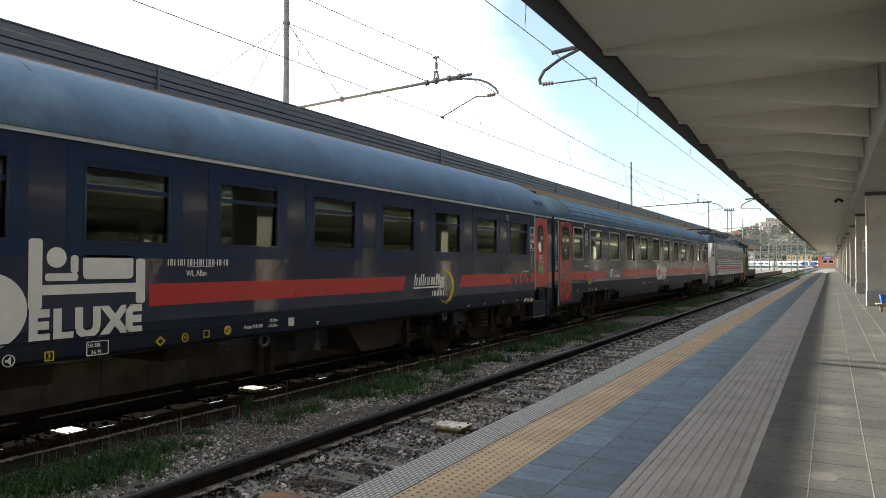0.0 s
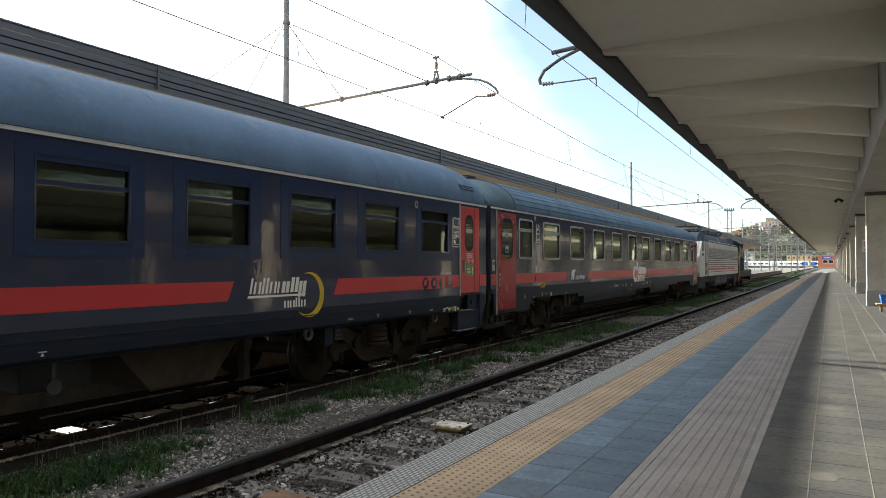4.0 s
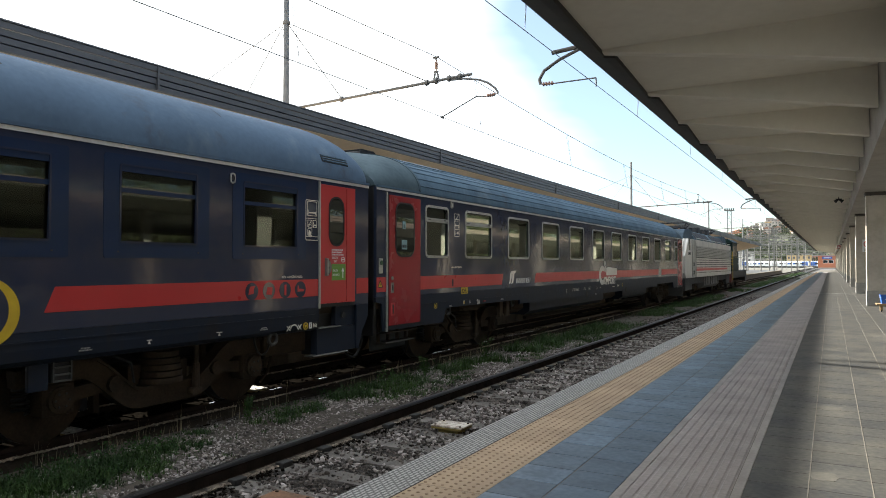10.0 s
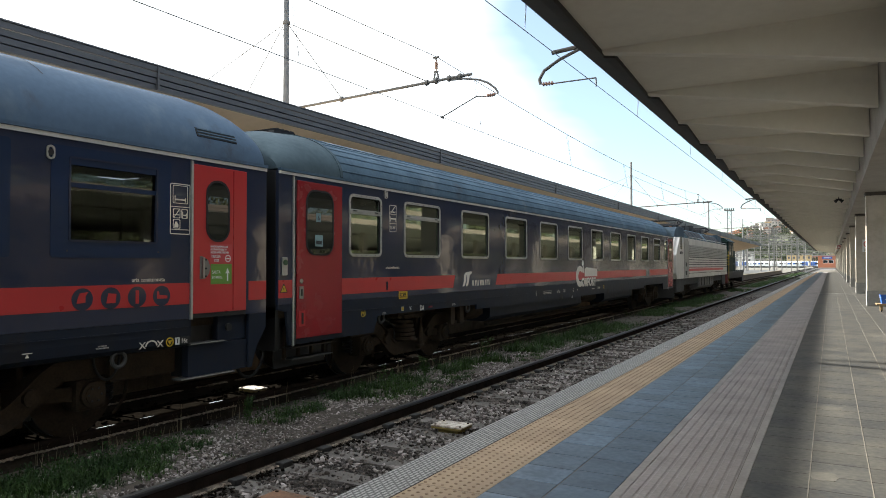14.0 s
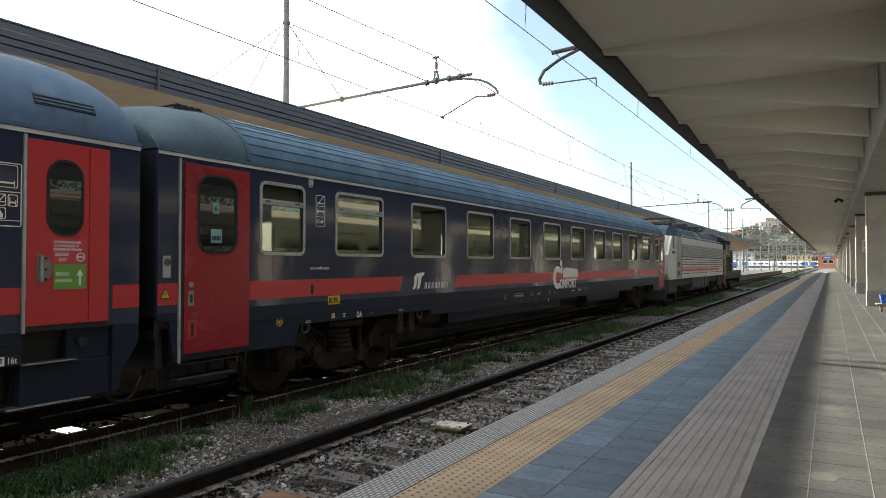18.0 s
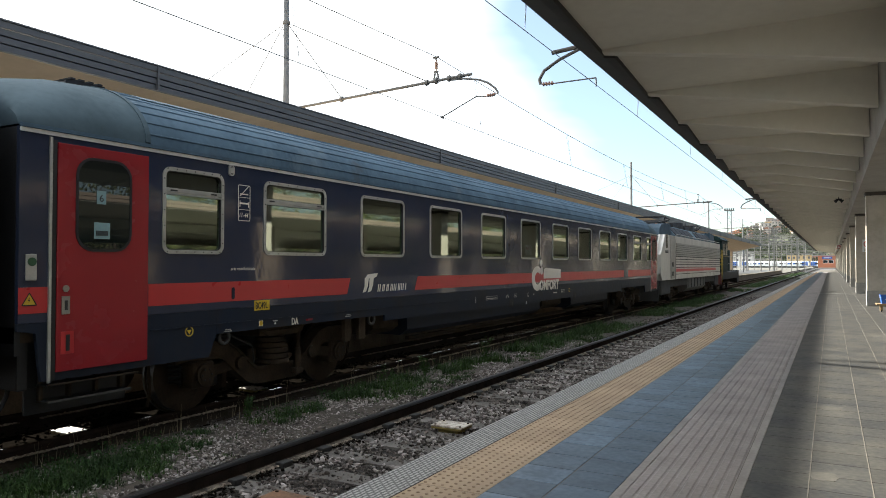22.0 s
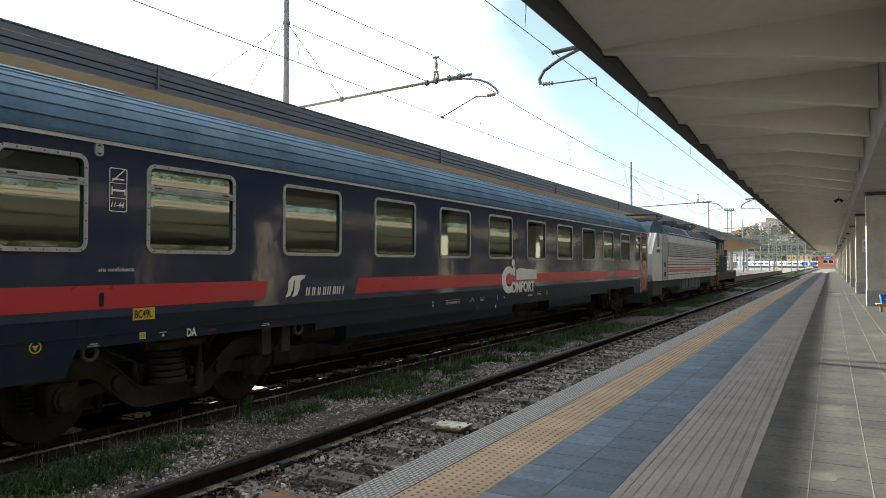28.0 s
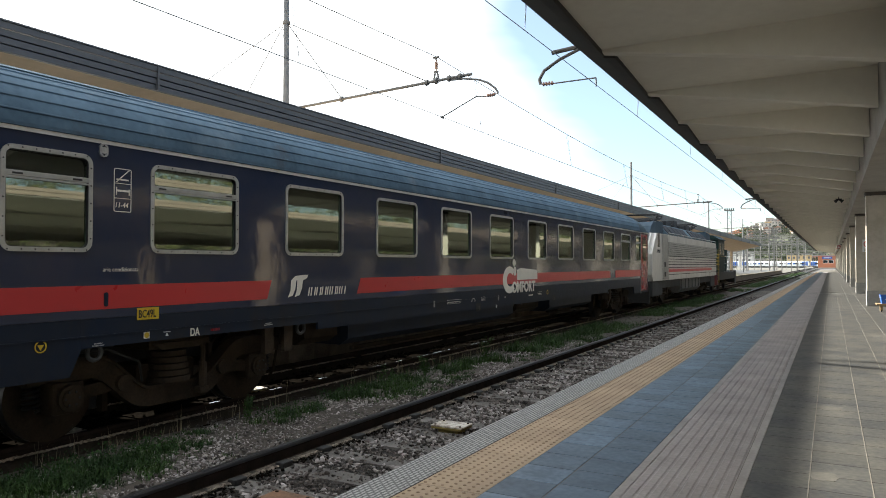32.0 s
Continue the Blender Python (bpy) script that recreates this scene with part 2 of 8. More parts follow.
M["marble"] = material("pier_stone_cladding", (0.52, 0.47, 0.395), (0.40, 0.355, 0.29), rough=0.55, scale=1.3, fine=8, contrast=0.4, bump=0.05, vary=0.05)
M["plinth"] = material("grey_plinth_stone", (0.38, 0.36, 0.325), (0.26, 0.245, 0.225), rough=0.6, scale=4, fine=30)
M["opp_soffit"] = material("ochre_canopy_plaster", (0.64, 0.49, 0.335), (0.53, 0.40, 0.27), rough=0.9, scale=0.8, fine=7, bump=0.04)
M["fascia"] = material("dark_fascia_sheet", (0.105, 0.094, 0.092), (0.075, 0.068, 0.067), rough=0.5, scale=2, fine=14, stretch=(1, 0.15, 1), bump=0.04)
M["mast"] = material("galvanised_mast", (0.16, 0.168, 0.18), (0.10, 0.105, 0.112), rough=0.55, metal=0.3, scale=4, fine=40)
M["mast_dark"] = material("dull_steel_tube", (0.13, 0.125, 0.12), (0.09, 0.085, 0.08), rough=0.6, metal=0.3, scale=4, fine=40)
M["yard_grey"] = material("weathered_yard_steel", (0.21, 0.20, 0.185), (0.13, 0.125, 0.115), rough=0.7, scale=1, fine=10, bump=0)
M["wire"] = material("dark_wire", (0.085, 0.08, 0.077), rough=0.6, scale=4, fine=40, bump=0)
M["porcelain"] = material("brown_porcelain", (0.30, 0.16, 0.10), (0.22, 0.12, 0.08), rough=0.3, scale=4, fine=40, bump=0)
M["asphalt"] = material("dusty_ground", (0.16, 0.145, 0.12), (0.10, 0.095, 0.075), rough=0.95, scale=0.3, fine=5, bump=0.3)
M["concrete"] = material("pale_concrete", (0.40, 0.385, 0.36), (0.29, 0.275, 0.255), rough=0.85, scale=1.5, fine=20, bump=0.15)
M["brick_red"] = material("red_render_wall", (0.50, 0.19, 0.10), (0.40, 0.15, 0.08), rough=0.85, scale=1, fine=10, bump=0.1)
M["sign_blue"] = material("blue_sign_enamel", (0.03, 0.10, 0.42), rough=0.35, scale=2, fine=20, bump=0)
M["white"] = material("white_enamel", (0.75, 0.76, 0.76), (0.66, 0.67, 0.67), rough=0.4, scale=2, fine=20, bump=0)
M["train_blue"] = material("far_train_blue", (0.02, 0.11, 0.42), rough=0.3, scale=2, fine=20, bump=0)
M["window_dark"] = material("dark_window", (0.02, 0.022, 0.025), rough=0.15, scale=2, fine=20, bump=0)
M["plastic_blue"] = material("blue_plastic", (0.02, 0.12, 0.50), (0.02, 0.10, 0.42), rough=0.4, scale=4, fine=30, bump=0.02)
M["wood"] = material("raw_wood", (0.36, 0.24, 0.11), (0.26, 0.17, 0.08), rough=0.75, scale=3, fine=30, stretch=(4, 1, 4))
M["house_a"] = material("pale_house_render", (0.42, 0.385, 0.34), (0.33, 0.30, 0.265), rough=0.9, scale=0.1, fine=1, bump=0, vary=0.2)
M["house_b"] = material("ochre_house_render", (0.50, 0.37, 0.20), (0.42, 0.31, 0.17), rough=0.9, scale=0.1, fine=1, bump=0, vary=0.15)
M["white_house"] = material("white_house_render", (0.62, 0.59, 0.54), (0.52, 0.49, 0.45), rough=0.9, scale=0.1, fine=1, bump=0)
M["house_c"] = material("rose_house_render", (0.48, 0.28, 0.22), (0.40, 0.23, 0.18), rough=0.9, scale=0.1, fine=1, bump=0, vary=0.15)
M["house_grey"] = material("grey_block_render", (0.33, 0.315, 0.30), (0.26, 0.25, 0.235), rough=0.9, scale=0.1, fine=1, bump=0, vary=0.15)
M["tile_roof"] = material("terracotta_roof", (0.36, 0.17, 0.10), (0.28, 0.13, 0.08), rough=0.9, scale=0.3, fine=2, bump=0, vary=0.2)
M["hill"] = material("wooded_hillside", (0.085, 0.088, 0.05), (0.05, 0.054, 0.032), rough=0.95, scale=0.03, fine=0.4, bump=0.5)
M["leaf"] = material("far_leaf", (0.066, 0.080, 0.036), (0.042, 0.050, 0.024), rough=0.8, scale=0.05, fine=0.4, bump=0, vary=0.22, island=True)
M["bark"] = material("bark", (0.12, 0.09, 0.065), rough=0.9, scale=3, fine=20)
M["rail_top_dull"] = material("rust_filmed_rail_head", (0.085, 0.084, 0.086), (0.045, 0.042, 0.041), rough=0.36, metal=0.7, scale=4, fine=40, stretch=(1, 0.1, 1), bump=0.03)
M["dark_glass_solid"] = material("smoked_door_glass", (0.010, 0.014, 0.013), rough=0.06, scale=2, fine=20, bump=0)


def polish(m, r):
    """Gives a material one even roughness."""
    p = m.node_tree.nodes["Principled BSDF"]
    m.node_tree.links.remove(p.inputs["Roughness"].links[0])
    p.inputs["Roughness"].default_value = r


polish(M["dark_glass_solid"], 0.015)
M["foot_dust"] = material("dusty_rail_foot", (0.20, 0.16, 0.125), (0.040, 0.033, 0.028), rough=0.95, scale=9, fine=40, bump=0.5, contrast=0.3)
# oily dirt and the shade under the train in one near-black colour
M["oil_shade"] = material("oily_shaded_ballast", (0.012, 0.010, 0.008), (0.006, 0.005, 0.004), rough=0.95, spec=0.0, scale=10, fine=60, bump=0.8, bump_dist=0.03)
M["block_wall"] = material("soot_stained_stone", (0.245, 0.205, 0.160), (0.11, 0.09, 0.070), rough=0.95, spec=0.1, scale=2.5, fine=30, bump=0.3, vary=0.2)
M["clip"] = material("black_rail_clip", (0.02, 0.019, 0.018), rough=0.7, scale=9, fine=50)
M["balise_yellow"] = material("grimy_yellow_plastic", (0.30, 0.22, 0.04), (0.14, 0.10, 0.03), rough=0.6, scale=8, fine=50)
M["balise_white"] = material("chipped_white_plate", (0.62, 0.58, 0.52), (0.20, 0.15, 0.11), rough=0.6, scale=14, fine=60, contrast=0.3)
M["roof_pale"] = material("pale_roof_sheet", (0.135, 0.185, 0.22), (0.10, 0.142, 0.17), rough=0.75, spec=0.15, scale=1.6, fine=14, bump=0.04)
M["roof_dome"] = material("grimy_roof_end_paint", (0.076, 0.108, 0.128), (0.050, 0.074, 0.088), rough=0.75, spec=0.12, scale=1.6, fine=12, bump=0.05, contrast=0.5)
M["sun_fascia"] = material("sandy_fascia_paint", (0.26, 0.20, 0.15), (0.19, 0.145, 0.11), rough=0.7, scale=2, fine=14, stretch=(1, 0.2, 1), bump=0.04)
M["backdrop"] = material("dark_backdrop_brick", (0.12, 0.095, 0.075), (0.07, 0.058, 0.048), rough=0.9, scale=0.5, fine=6, bump=0.1)
M["leaf_near"] = material("tree_leaf", (0.17, 0.175, 0.07), (0.10, 0.105, 0.042), rough=0.7, scale=1, fine=6, bump=0, vary=0.35, island=True)


def add_grid(m, sx, sy, depth):
    """Raised lozenge tread on a plate: a grid of small bricks drives relief and colour."""
    n, l = m.node_tree.nodes, m.node_tree.links
    pb = n["Principled BSDF"]
    br, co, mp = n.new("ShaderNodeTexBrick"), n.new("ShaderNodeTexCoord"), n.new("ShaderNodeMapping")
    mp.inputs["Scale"].default_value = (1, 1, 1)
    mp.inputs["Rotation"].default_value = (0, 0, radians(90))
    l.new(co.outputs["Object"], mp.inputs["Vector"])
    l.new(mp.outputs["Vector"], br.inputs["Vector"])
    br.inputs["Scale"].default_value, br.inputs["Brick Width"].default_value, br.inputs["Row Height"].default_value = 1.0, sx, sy
    br.inputs["Mortar Size"].default_value = 0.006
    br.inputs["Color1"].default_value = br.inputs["Color2"].default_value = (1, 1, 1, 1)
    br.inputs["Mortar"].default_value = (0.30, 0.30, 0.30, 1)
    old = pb.inputs["Base Color"].links[0].from_socket
    mul = n.new("ShaderNodeMix")
    mul.data_type, mul.blend_type = "RGBA", "MULTIPLY"
    mul.inputs["Factor"].default_value = 1.0
    l.new(old, mul.inputs["A"])
    l.new(br.outputs["Color"], mul.inputs["B"])
    l.new(mul.outputs["Result"], pb.inputs["Base Color"])
    bp = n.new("ShaderNodeBump")
    bp.inputs["Strength"].default_value, bp.inputs["Distance"].default_value, bp.invert = 0.6, depth, True
    l.new(br.outputs["Fac"], bp.inputs["Height"])
    l.new(bp.outputs["Normal"], pb.inputs["Normal"])


add_grid(M["edge"], 0.05, 0.026, 0.004)
M["ring_grey"] = material("grimy_ring_steel", (0.058, 0.057, 0.055), (0.032, 0.032, 0.031), rough=0.6, scale=9, fine=50)


def stain(m, colour, scale, cut, amount, stretch=(1, 1, 1)):
    """Patches of dirt or rust with soft, broken edges over a material's colour."""
    n, l = m.node_tree.nodes, m.node_tree.links
    p = n["Principled BSDF"]
    old = p.inputs["Base Color"].links[0].from_socket
    co, mp, tex = n.new("ShaderNodeTexCoord"), n.new("ShaderNodeMapping"), n.new("ShaderNodeTexNoise")
    mp.inputs["Scale"].default_value = stretch
    l.new(co.outputs["Object"], mp.inputs["Vector"])
    l.new(mp.outputs["Vector"], tex.inputs["Vector"])
    tex.inputs["Scale"].default_value, tex.inputs["Detail"].default_value, tex.inputs["Roughness"].default_value = scale, 8.0, 0.68
    rng, mix = n.new("ShaderNodeMapRange"), n.new("ShaderNodeMix")
    rng.inputs["From Min"].default_value, rng.inputs["From Max"].default_value = cut, cut + 0.12
    rng.inputs["To Max"].default_value = amount
    l.new(tex.outputs["Fac"], rng.inputs["Value"])
    mix.data_type = "RGBA"
    l.new(rng.outputs["Result"], mix.inputs["Factor"])
    l.new(old, mix.inputs["A"])
    mix.inputs["B"].default_value = (*colour, 1)
    l.new(mix.outputs["Result"], p.inputs["Base Color"])


for key in ("roof_blue", "roof_rib"):
    stain(M[key], (0.060, 0.054, 0.050), 2.6, 0.59, 0.45, (1, 0.6, 0.5))
    stain(M[key], (0.17, 0.21, 0.24), 1.7, 0.56, 0.32, (1, 1, 0.45))
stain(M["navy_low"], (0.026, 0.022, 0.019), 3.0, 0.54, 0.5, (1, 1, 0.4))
stain(M["roof_dome"], (0.040, 0.040, 0.036), 2.2, 0.58, 0.5, (1, 1, 0.5))
stain(M["roof_rib"], (0.075, 0.062, 0.048), 3.0, 0.64, 0.35, (1, 0.5, 1))
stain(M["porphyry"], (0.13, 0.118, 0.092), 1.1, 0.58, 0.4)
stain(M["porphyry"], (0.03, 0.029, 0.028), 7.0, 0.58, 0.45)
stain(M["blue_tile"], (0.15, 0.185, 0.21), 2.4, 0.60, 0.35)
stain(M["blue_tile"], (0.035, 0.042, 0.05), 9.0, 0.60, 0.4)
stain(M["mauve_tile"], (0.16, 0.145, 0.14), 5.0, 0.58, 0.4)
stain(M["tactile"], (0.20, 0.15, 0.105), 6.0, 0.60, 0.35)
stain(M["loco_white"], (0.24, 0.22, 0.19), 2.2, 0.56, 0.5, (1, 1, 0.3))
stain(M["marble"], (0.24, 0.21, 0.17), 1.4, 0.60, 0.3, (1, 1, 0.35))


# ---- builders ----
def box(bm, x0, x1, y0, y1, z0, z1, bevel=0.0):
    v = [bm.verts.new((x, y, z)) for x in (x0, x1) for y in (y0, y1) for z in (z0, z1)]
    fs = [bm.faces.new([v[i] for i in q]) for q in ((0, 1, 3, 2), (4, 6, 7, 5), (0, 4, 5, 1), (2, 3, 7, 6), (0, 2, 6, 4), (1, 5, 7, 3))]
    if bevel:
        es = list({e for f in fs for e in f.edges})
        bmesh.ops.bevel(bm, geom=es, offset=bevel, segments=2, affect="EDGES", profile=0.6)
    return bm


def cube(x0, x1, y0, y1, z0, z1, bevel=0.0):
    return box(bmesh.new(), x0, x1, y0, y1, z0, z1, bevel)


def prism(bm, pts, lo, hi, axis="y", close=True):
    """Extrudes a closed outline, given in the two other axes, from lo to hi."""
    def at(p, s):
        return {"y": (p[0], s, p[1]), "x": (s, p[0], p[1]), "z": (p[0], p[1], s)}[axis]
    a = [bm.verts.new(at(p, lo)) for p in pts]
    b = [bm.verts.new(at(p, hi)) for p in pts]
    k = len(pts)
    for i in range(k if close else k - 1):
        bm.faces.new((a[i], a[(i + 1) % k], b[(i + 1) % k], b[i]))
    if close:
        bm.faces.new(a[::-1])
        bm.faces.new(b)
    bmesh.ops.recalc_face_normals(bm, faces=bm.faces)
    return bm


def tube(bm, p, q, r, seg=8, r2=None):
    """A straight round bar from p to q."""
    p, q = Vector(p), Vector(q)
    d = q - p
    turn = d.to_track_quat("Z", "Y").to_matrix().to_4x4()
    bmesh.ops.create_cone(bm, cap_ends=True, segments=seg, radius1=r, radius2=r if r2 is None else r2, depth=d.length,
                          matrix=Matrix.Translation((p + q) / 2) @ turn)
    return bm


def pipe(bm, pts, r, seg=8):
    for p, q in zip(pts[:-1], pts[1:]):
        tube(bm, p, q, r, seg)
    return bm


def disc(bm, c, r, depth, axis="x", seg=20, r2=None):
    turn = {"x": Matrix.Rotation(radians(90), 4, "Y"), "y": Matrix.Rotation(radians(90), 4, "X"), "z": Matrix()}[axis]
    bmesh.ops.create_cone(bm, cap_ends=True, segments=seg, radius1=r, radius2=r if r2 is None else r2, depth=depth, matrix=Matrix.Translation(c) @ turn)
    return bm


def round_rect(cy, cz, w, h, r, seg=5):
    pts = []
    for sy, sz, a0 in ((1, 1, 0), (-1, 1, 90), (-1, -1, 180), (1, -1, 270)):
        for i in range(seg + 1):
            a = radians(a0 + 90 * i / seg)
            pts.append((cy + sy * (w / 2 - r) + r * math.cos(a), cz + sz * (h / 2 - r) + r * math.sin(a)))
    return pts


def ring(bm, cy, cz, w, h, r, inset, x0, x1, seg=5):
    """A rounded rectangular frame in the y-z plane, from x0 to x1."""
    out, inn = round_rect(cy, cz, w, h, r, seg), round_rect(cy, cz, w - 2 * inset, h - 2 * inset, max(r - inset, 0.01), seg)
    v = [[bm.verts.new((x, *p)) for p in pts] for pts in (out, inn) for x in (x0, x1)]
    k = len(out)
    for i in range(k):
        j = (i + 1) % k
        for a, b in ((v[1], v[3]), (v[0], v[1]), (v[3], v[2]), (v[2], v[0])):
            bm.faces.new((a[i], a[j], b[j], b[i]))
    bmesh.ops.recalc_face_normals(bm, faces=bm.faces)
    return bm


def plate(bm, pts, x0, x1):
    """A flat shape in the y-z plane with thickness along x."""
    return prism(bm, pts, x0, x1, "x")


def mesh_of(name, bm, mat, smooth=False):
    me = bpy.data.meshes.new(name)
    if smooth:
        for f in bm.faces:
            f.smooth = True
    bm.to_mesh(me)
    bm.free()
    me.materials.append(mat)
    if smooth:
        me.set_sharp_from_angle(angle=radians(40))
    return me


def part(name, bm, mat, parent=None, label="", smooth=False):
    ob = new(name, mesh_of(name, bm, mat, smooth))
    ob.parent = parent
    return tagged(ob, label)


def thing(name, bm, mat, label, category, group="", kind="", smooth=False):
    return tagged(part(name, bm, mat, None, "", smooth), label, category, group, kind)


def holder(name, m, label, category, group="", kind=""):
    ob = new(name)
    ob.matrix_basis = m
    return tagged(ob, label, category, group, kind)


def lettering(name, words, size, mat, parent, y, z, x, shear=0.0, wide=1.0, bold=0.0, depth=0.002, label=""):
    """Words on a wall that faces +x, from y to the right, standing on z."""
    cu = bpy.data.curves.new(name, "FONT")
    cu.body, cu.size, cu.shear, cu.extrude, cu.offset = words, size, shear, depth, bold
    cu.resolution_u = 3
    tmp = bpy.data.objects.new(name, cu)
    scene.collection.objects.link(tmp)
    dg = bpy.context.evaluated_depsgraph_get()
    me = bpy.data.meshes.new_from_object(tmp.evaluated_get(dg))
    bpy.data.objects.remove(tmp)
    me.transform(Matrix(((0, 0, 1, x), (wide, 0, 0, y), (0, 1, 0, z), (0, 0, 0, 1))))
    me.materials.clear()
    me.materials.append(mat)
    ob = new(name, me)
    ob.parent = parent
    return tagged(ob, label)


def spell(name, words, size, mat, parent, y, z, x, wide, bold, label=""):
    """Large lettering, each letter a part of its own, spaced as the font spaces the word."""
    def reach(text):
        cu = bpy.data.curves.new("measure_text", "FONT")
        cu.body, cu.size, cu.offset = text, size, bold
        tmp = bpy.data.objects.new("measure_text", cu)
        scene.collection.objects.link(tmp)
        me = bpy.data.meshes.new_from_object(tmp.evaluated_get(bpy.context.evaluated_depsgraph_get()))
        bpy.data.objects.remove(tmp)
        edge = max(v.co.x for v in me.vertices)
        bpy.data.meshes.remove(me)
        return edge
    for i, ch in enumerate(words):
        lettering(name, ch, size, mat, parent, y + wide * (reach(words[:i + 1]) - reach(ch)), z, x, 0, wide, bold, label=label)


def hose(p, q, low, r, n=14):
    """A hose that hangs from p to q down to the height low."""
    p, q = Vector(p), Vector(q)
    pts = [p.lerp(q, i / n) for i in range(n + 1)]
    for i, v in enumerate(pts):
        v.z -= (min(p.z, q.z) - low) * (4 * (i / n) * (1 - i / n)) ** 0.6
    return pipe(bmesh.new(), pts, r, 8)


def bars(name, mat, parent, y0, y1, z, h, x, count=8, lean=0.0, label=""):
    """Unreadable or withheld writing: a row of plain upright bars."""
    bm = bmesh.new()
    step = (y1 - y0) / count
    for i in range(count):
        a, b = y0 + i * step, y0 + (i + 0.72) * step
        if label:
            part(name, plate(bmesh.new(), [(a, z), (b, z), (b + lean * h, z + h), (a + lean * h, z + h)], x - 0.001, x + 0.002), mat, parent, label)
            continue
        plate(bm, [(a, z), (b, z), (b + lean * h, z + h), (a + lean * h, z + h)], x - 0.001, x + 0.002)
    return None if label else tagged(part(name, bm, mat, parent), kind="stuff")


def stroke_row(name, mat, parent, y0, y1, z, h, x, shapes, weight=0.4, lean=0.0, label=""):
    """Withheld or brand writing as plain upright strokes: n two low, u two tall, i one tall, r one low, y two hanging, - a dash."""
    wide = {"n": 1.0, "u": 1.1, "i": 0.5, "r": 0.6, "y": 1.0, "-": 0.6, " ": 0.55}
    unit = (y1 - y0) / sum(wide[c] for c in shapes)
    at = y0
    for c in shapes:
        w = unit * wide[c]
        t = unit * weight
        lo, hi = (z - 0.32 * h, z + 0.74 * h) if c == "y" else (z + 0.38 * h, z + 0.5 * h) if c == "-" else (z, z + (h if c in "ui" else 0.74 * h))
        for a in {"n": (0.06 * unit, w - t - 0.1 * unit), "u": (0.06 * unit, w - t - 0.1 * unit), "y": (0.06 * unit, w - t - 0.1 * unit), "i": (0.08 * unit,), "r": (0.08 * unit,), "-": (0.05 * unit,), " ": ()}[c]:
            b = at + a + (t if c != "-" else w * 0.8)
            q0, q1 = lean * (lo - z), lean * (hi - z)
            part(name, plate(bmesh.new(), [(at + a + q0, lo), (b + q0, lo), (b + q1, hi), (at + a + q1, hi)], x - 0.001, x + 0.002), mat, parent, label)
        at += w


# ---- levels and lines ----
RAIL = -0.536          # rail top
BED = RAIL - 0.19      # top of the ballast
T1, T2 = -3.955, -7.668  # track centres
EDGE = -2.305          # platform edge
OPP = -9.32            # edge of the far platform
CAN_X, CAN_Z = -3.15, 4.43   # outer lip of the near canopy
END = 182.0

# ---- ground and platforms ----
bm = bmesh.new()
box(bm, -2500, 2500, -600, 4200, BED - 0.6, BED - 0.06)
thing("ground", bm, M["asphalt"], "dusty pale ground of the rail yard", "ground", kind="structure")
thing("ballast_bed", cube(OPP - 0.02, EDGE - 0.02, -40, 400, BED - 0.05, BED), M["ballast"], "brown-grey track ballast bed between the platforms", "ballast", kind="structure")
platform = thing("platform", cube(EDGE + 0.02, 5.2, -40, 226, BED - 0.05, -0.03), M["mortar"], "long station platform paved in bands of coloured tiles", "platform", kind="structure")
opp = holder("opposite_platform", Matrix(), "concrete island platform behind the train", "platform", kind="structure")
part("platform_body", cube(-20.0, OPP, -40, 165, BED - 0.05, -0.15), M["block_wall"], opp)
blk = mesh_of("stone_block", cube(-0.005, 0.02, 0.006, 0.794, BED - 0.04, -0.155, 0.006), M["block_wall"])
for i in range(60):
    o = new("stone_block", blk)
    o.parent, o.location = opp, (OPP, -8 + 0.8 * i, 0)
part("platform_coping", cube(OPP - 0.45, OPP + 0.06, -40, 165, -0.148, -0.06, 0.02), M["block_wall"], opp, "soot-stained stone coping")
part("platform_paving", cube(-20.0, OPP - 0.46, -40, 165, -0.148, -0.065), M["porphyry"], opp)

# ---- rails ----
def rail_outline(x, top):
    half = [(0.075, -0.172), (0.075, -0.160), (0.012, -0.135), (0.010, -0.055), (0.036, -0.035)]
    return [(x + a, top + b) for a, b in half] + [(x - a, top + b) for a, b in half[::-1]]


def head_outline(x, top):
    return [(x - 0.036, top - 0.035), (x + 0.036, top - 0.035), (x + 0.036, top - 0.012), (x + 0.026, top), (x - 0.026, top), (x - 0.036, top - 0.012)]


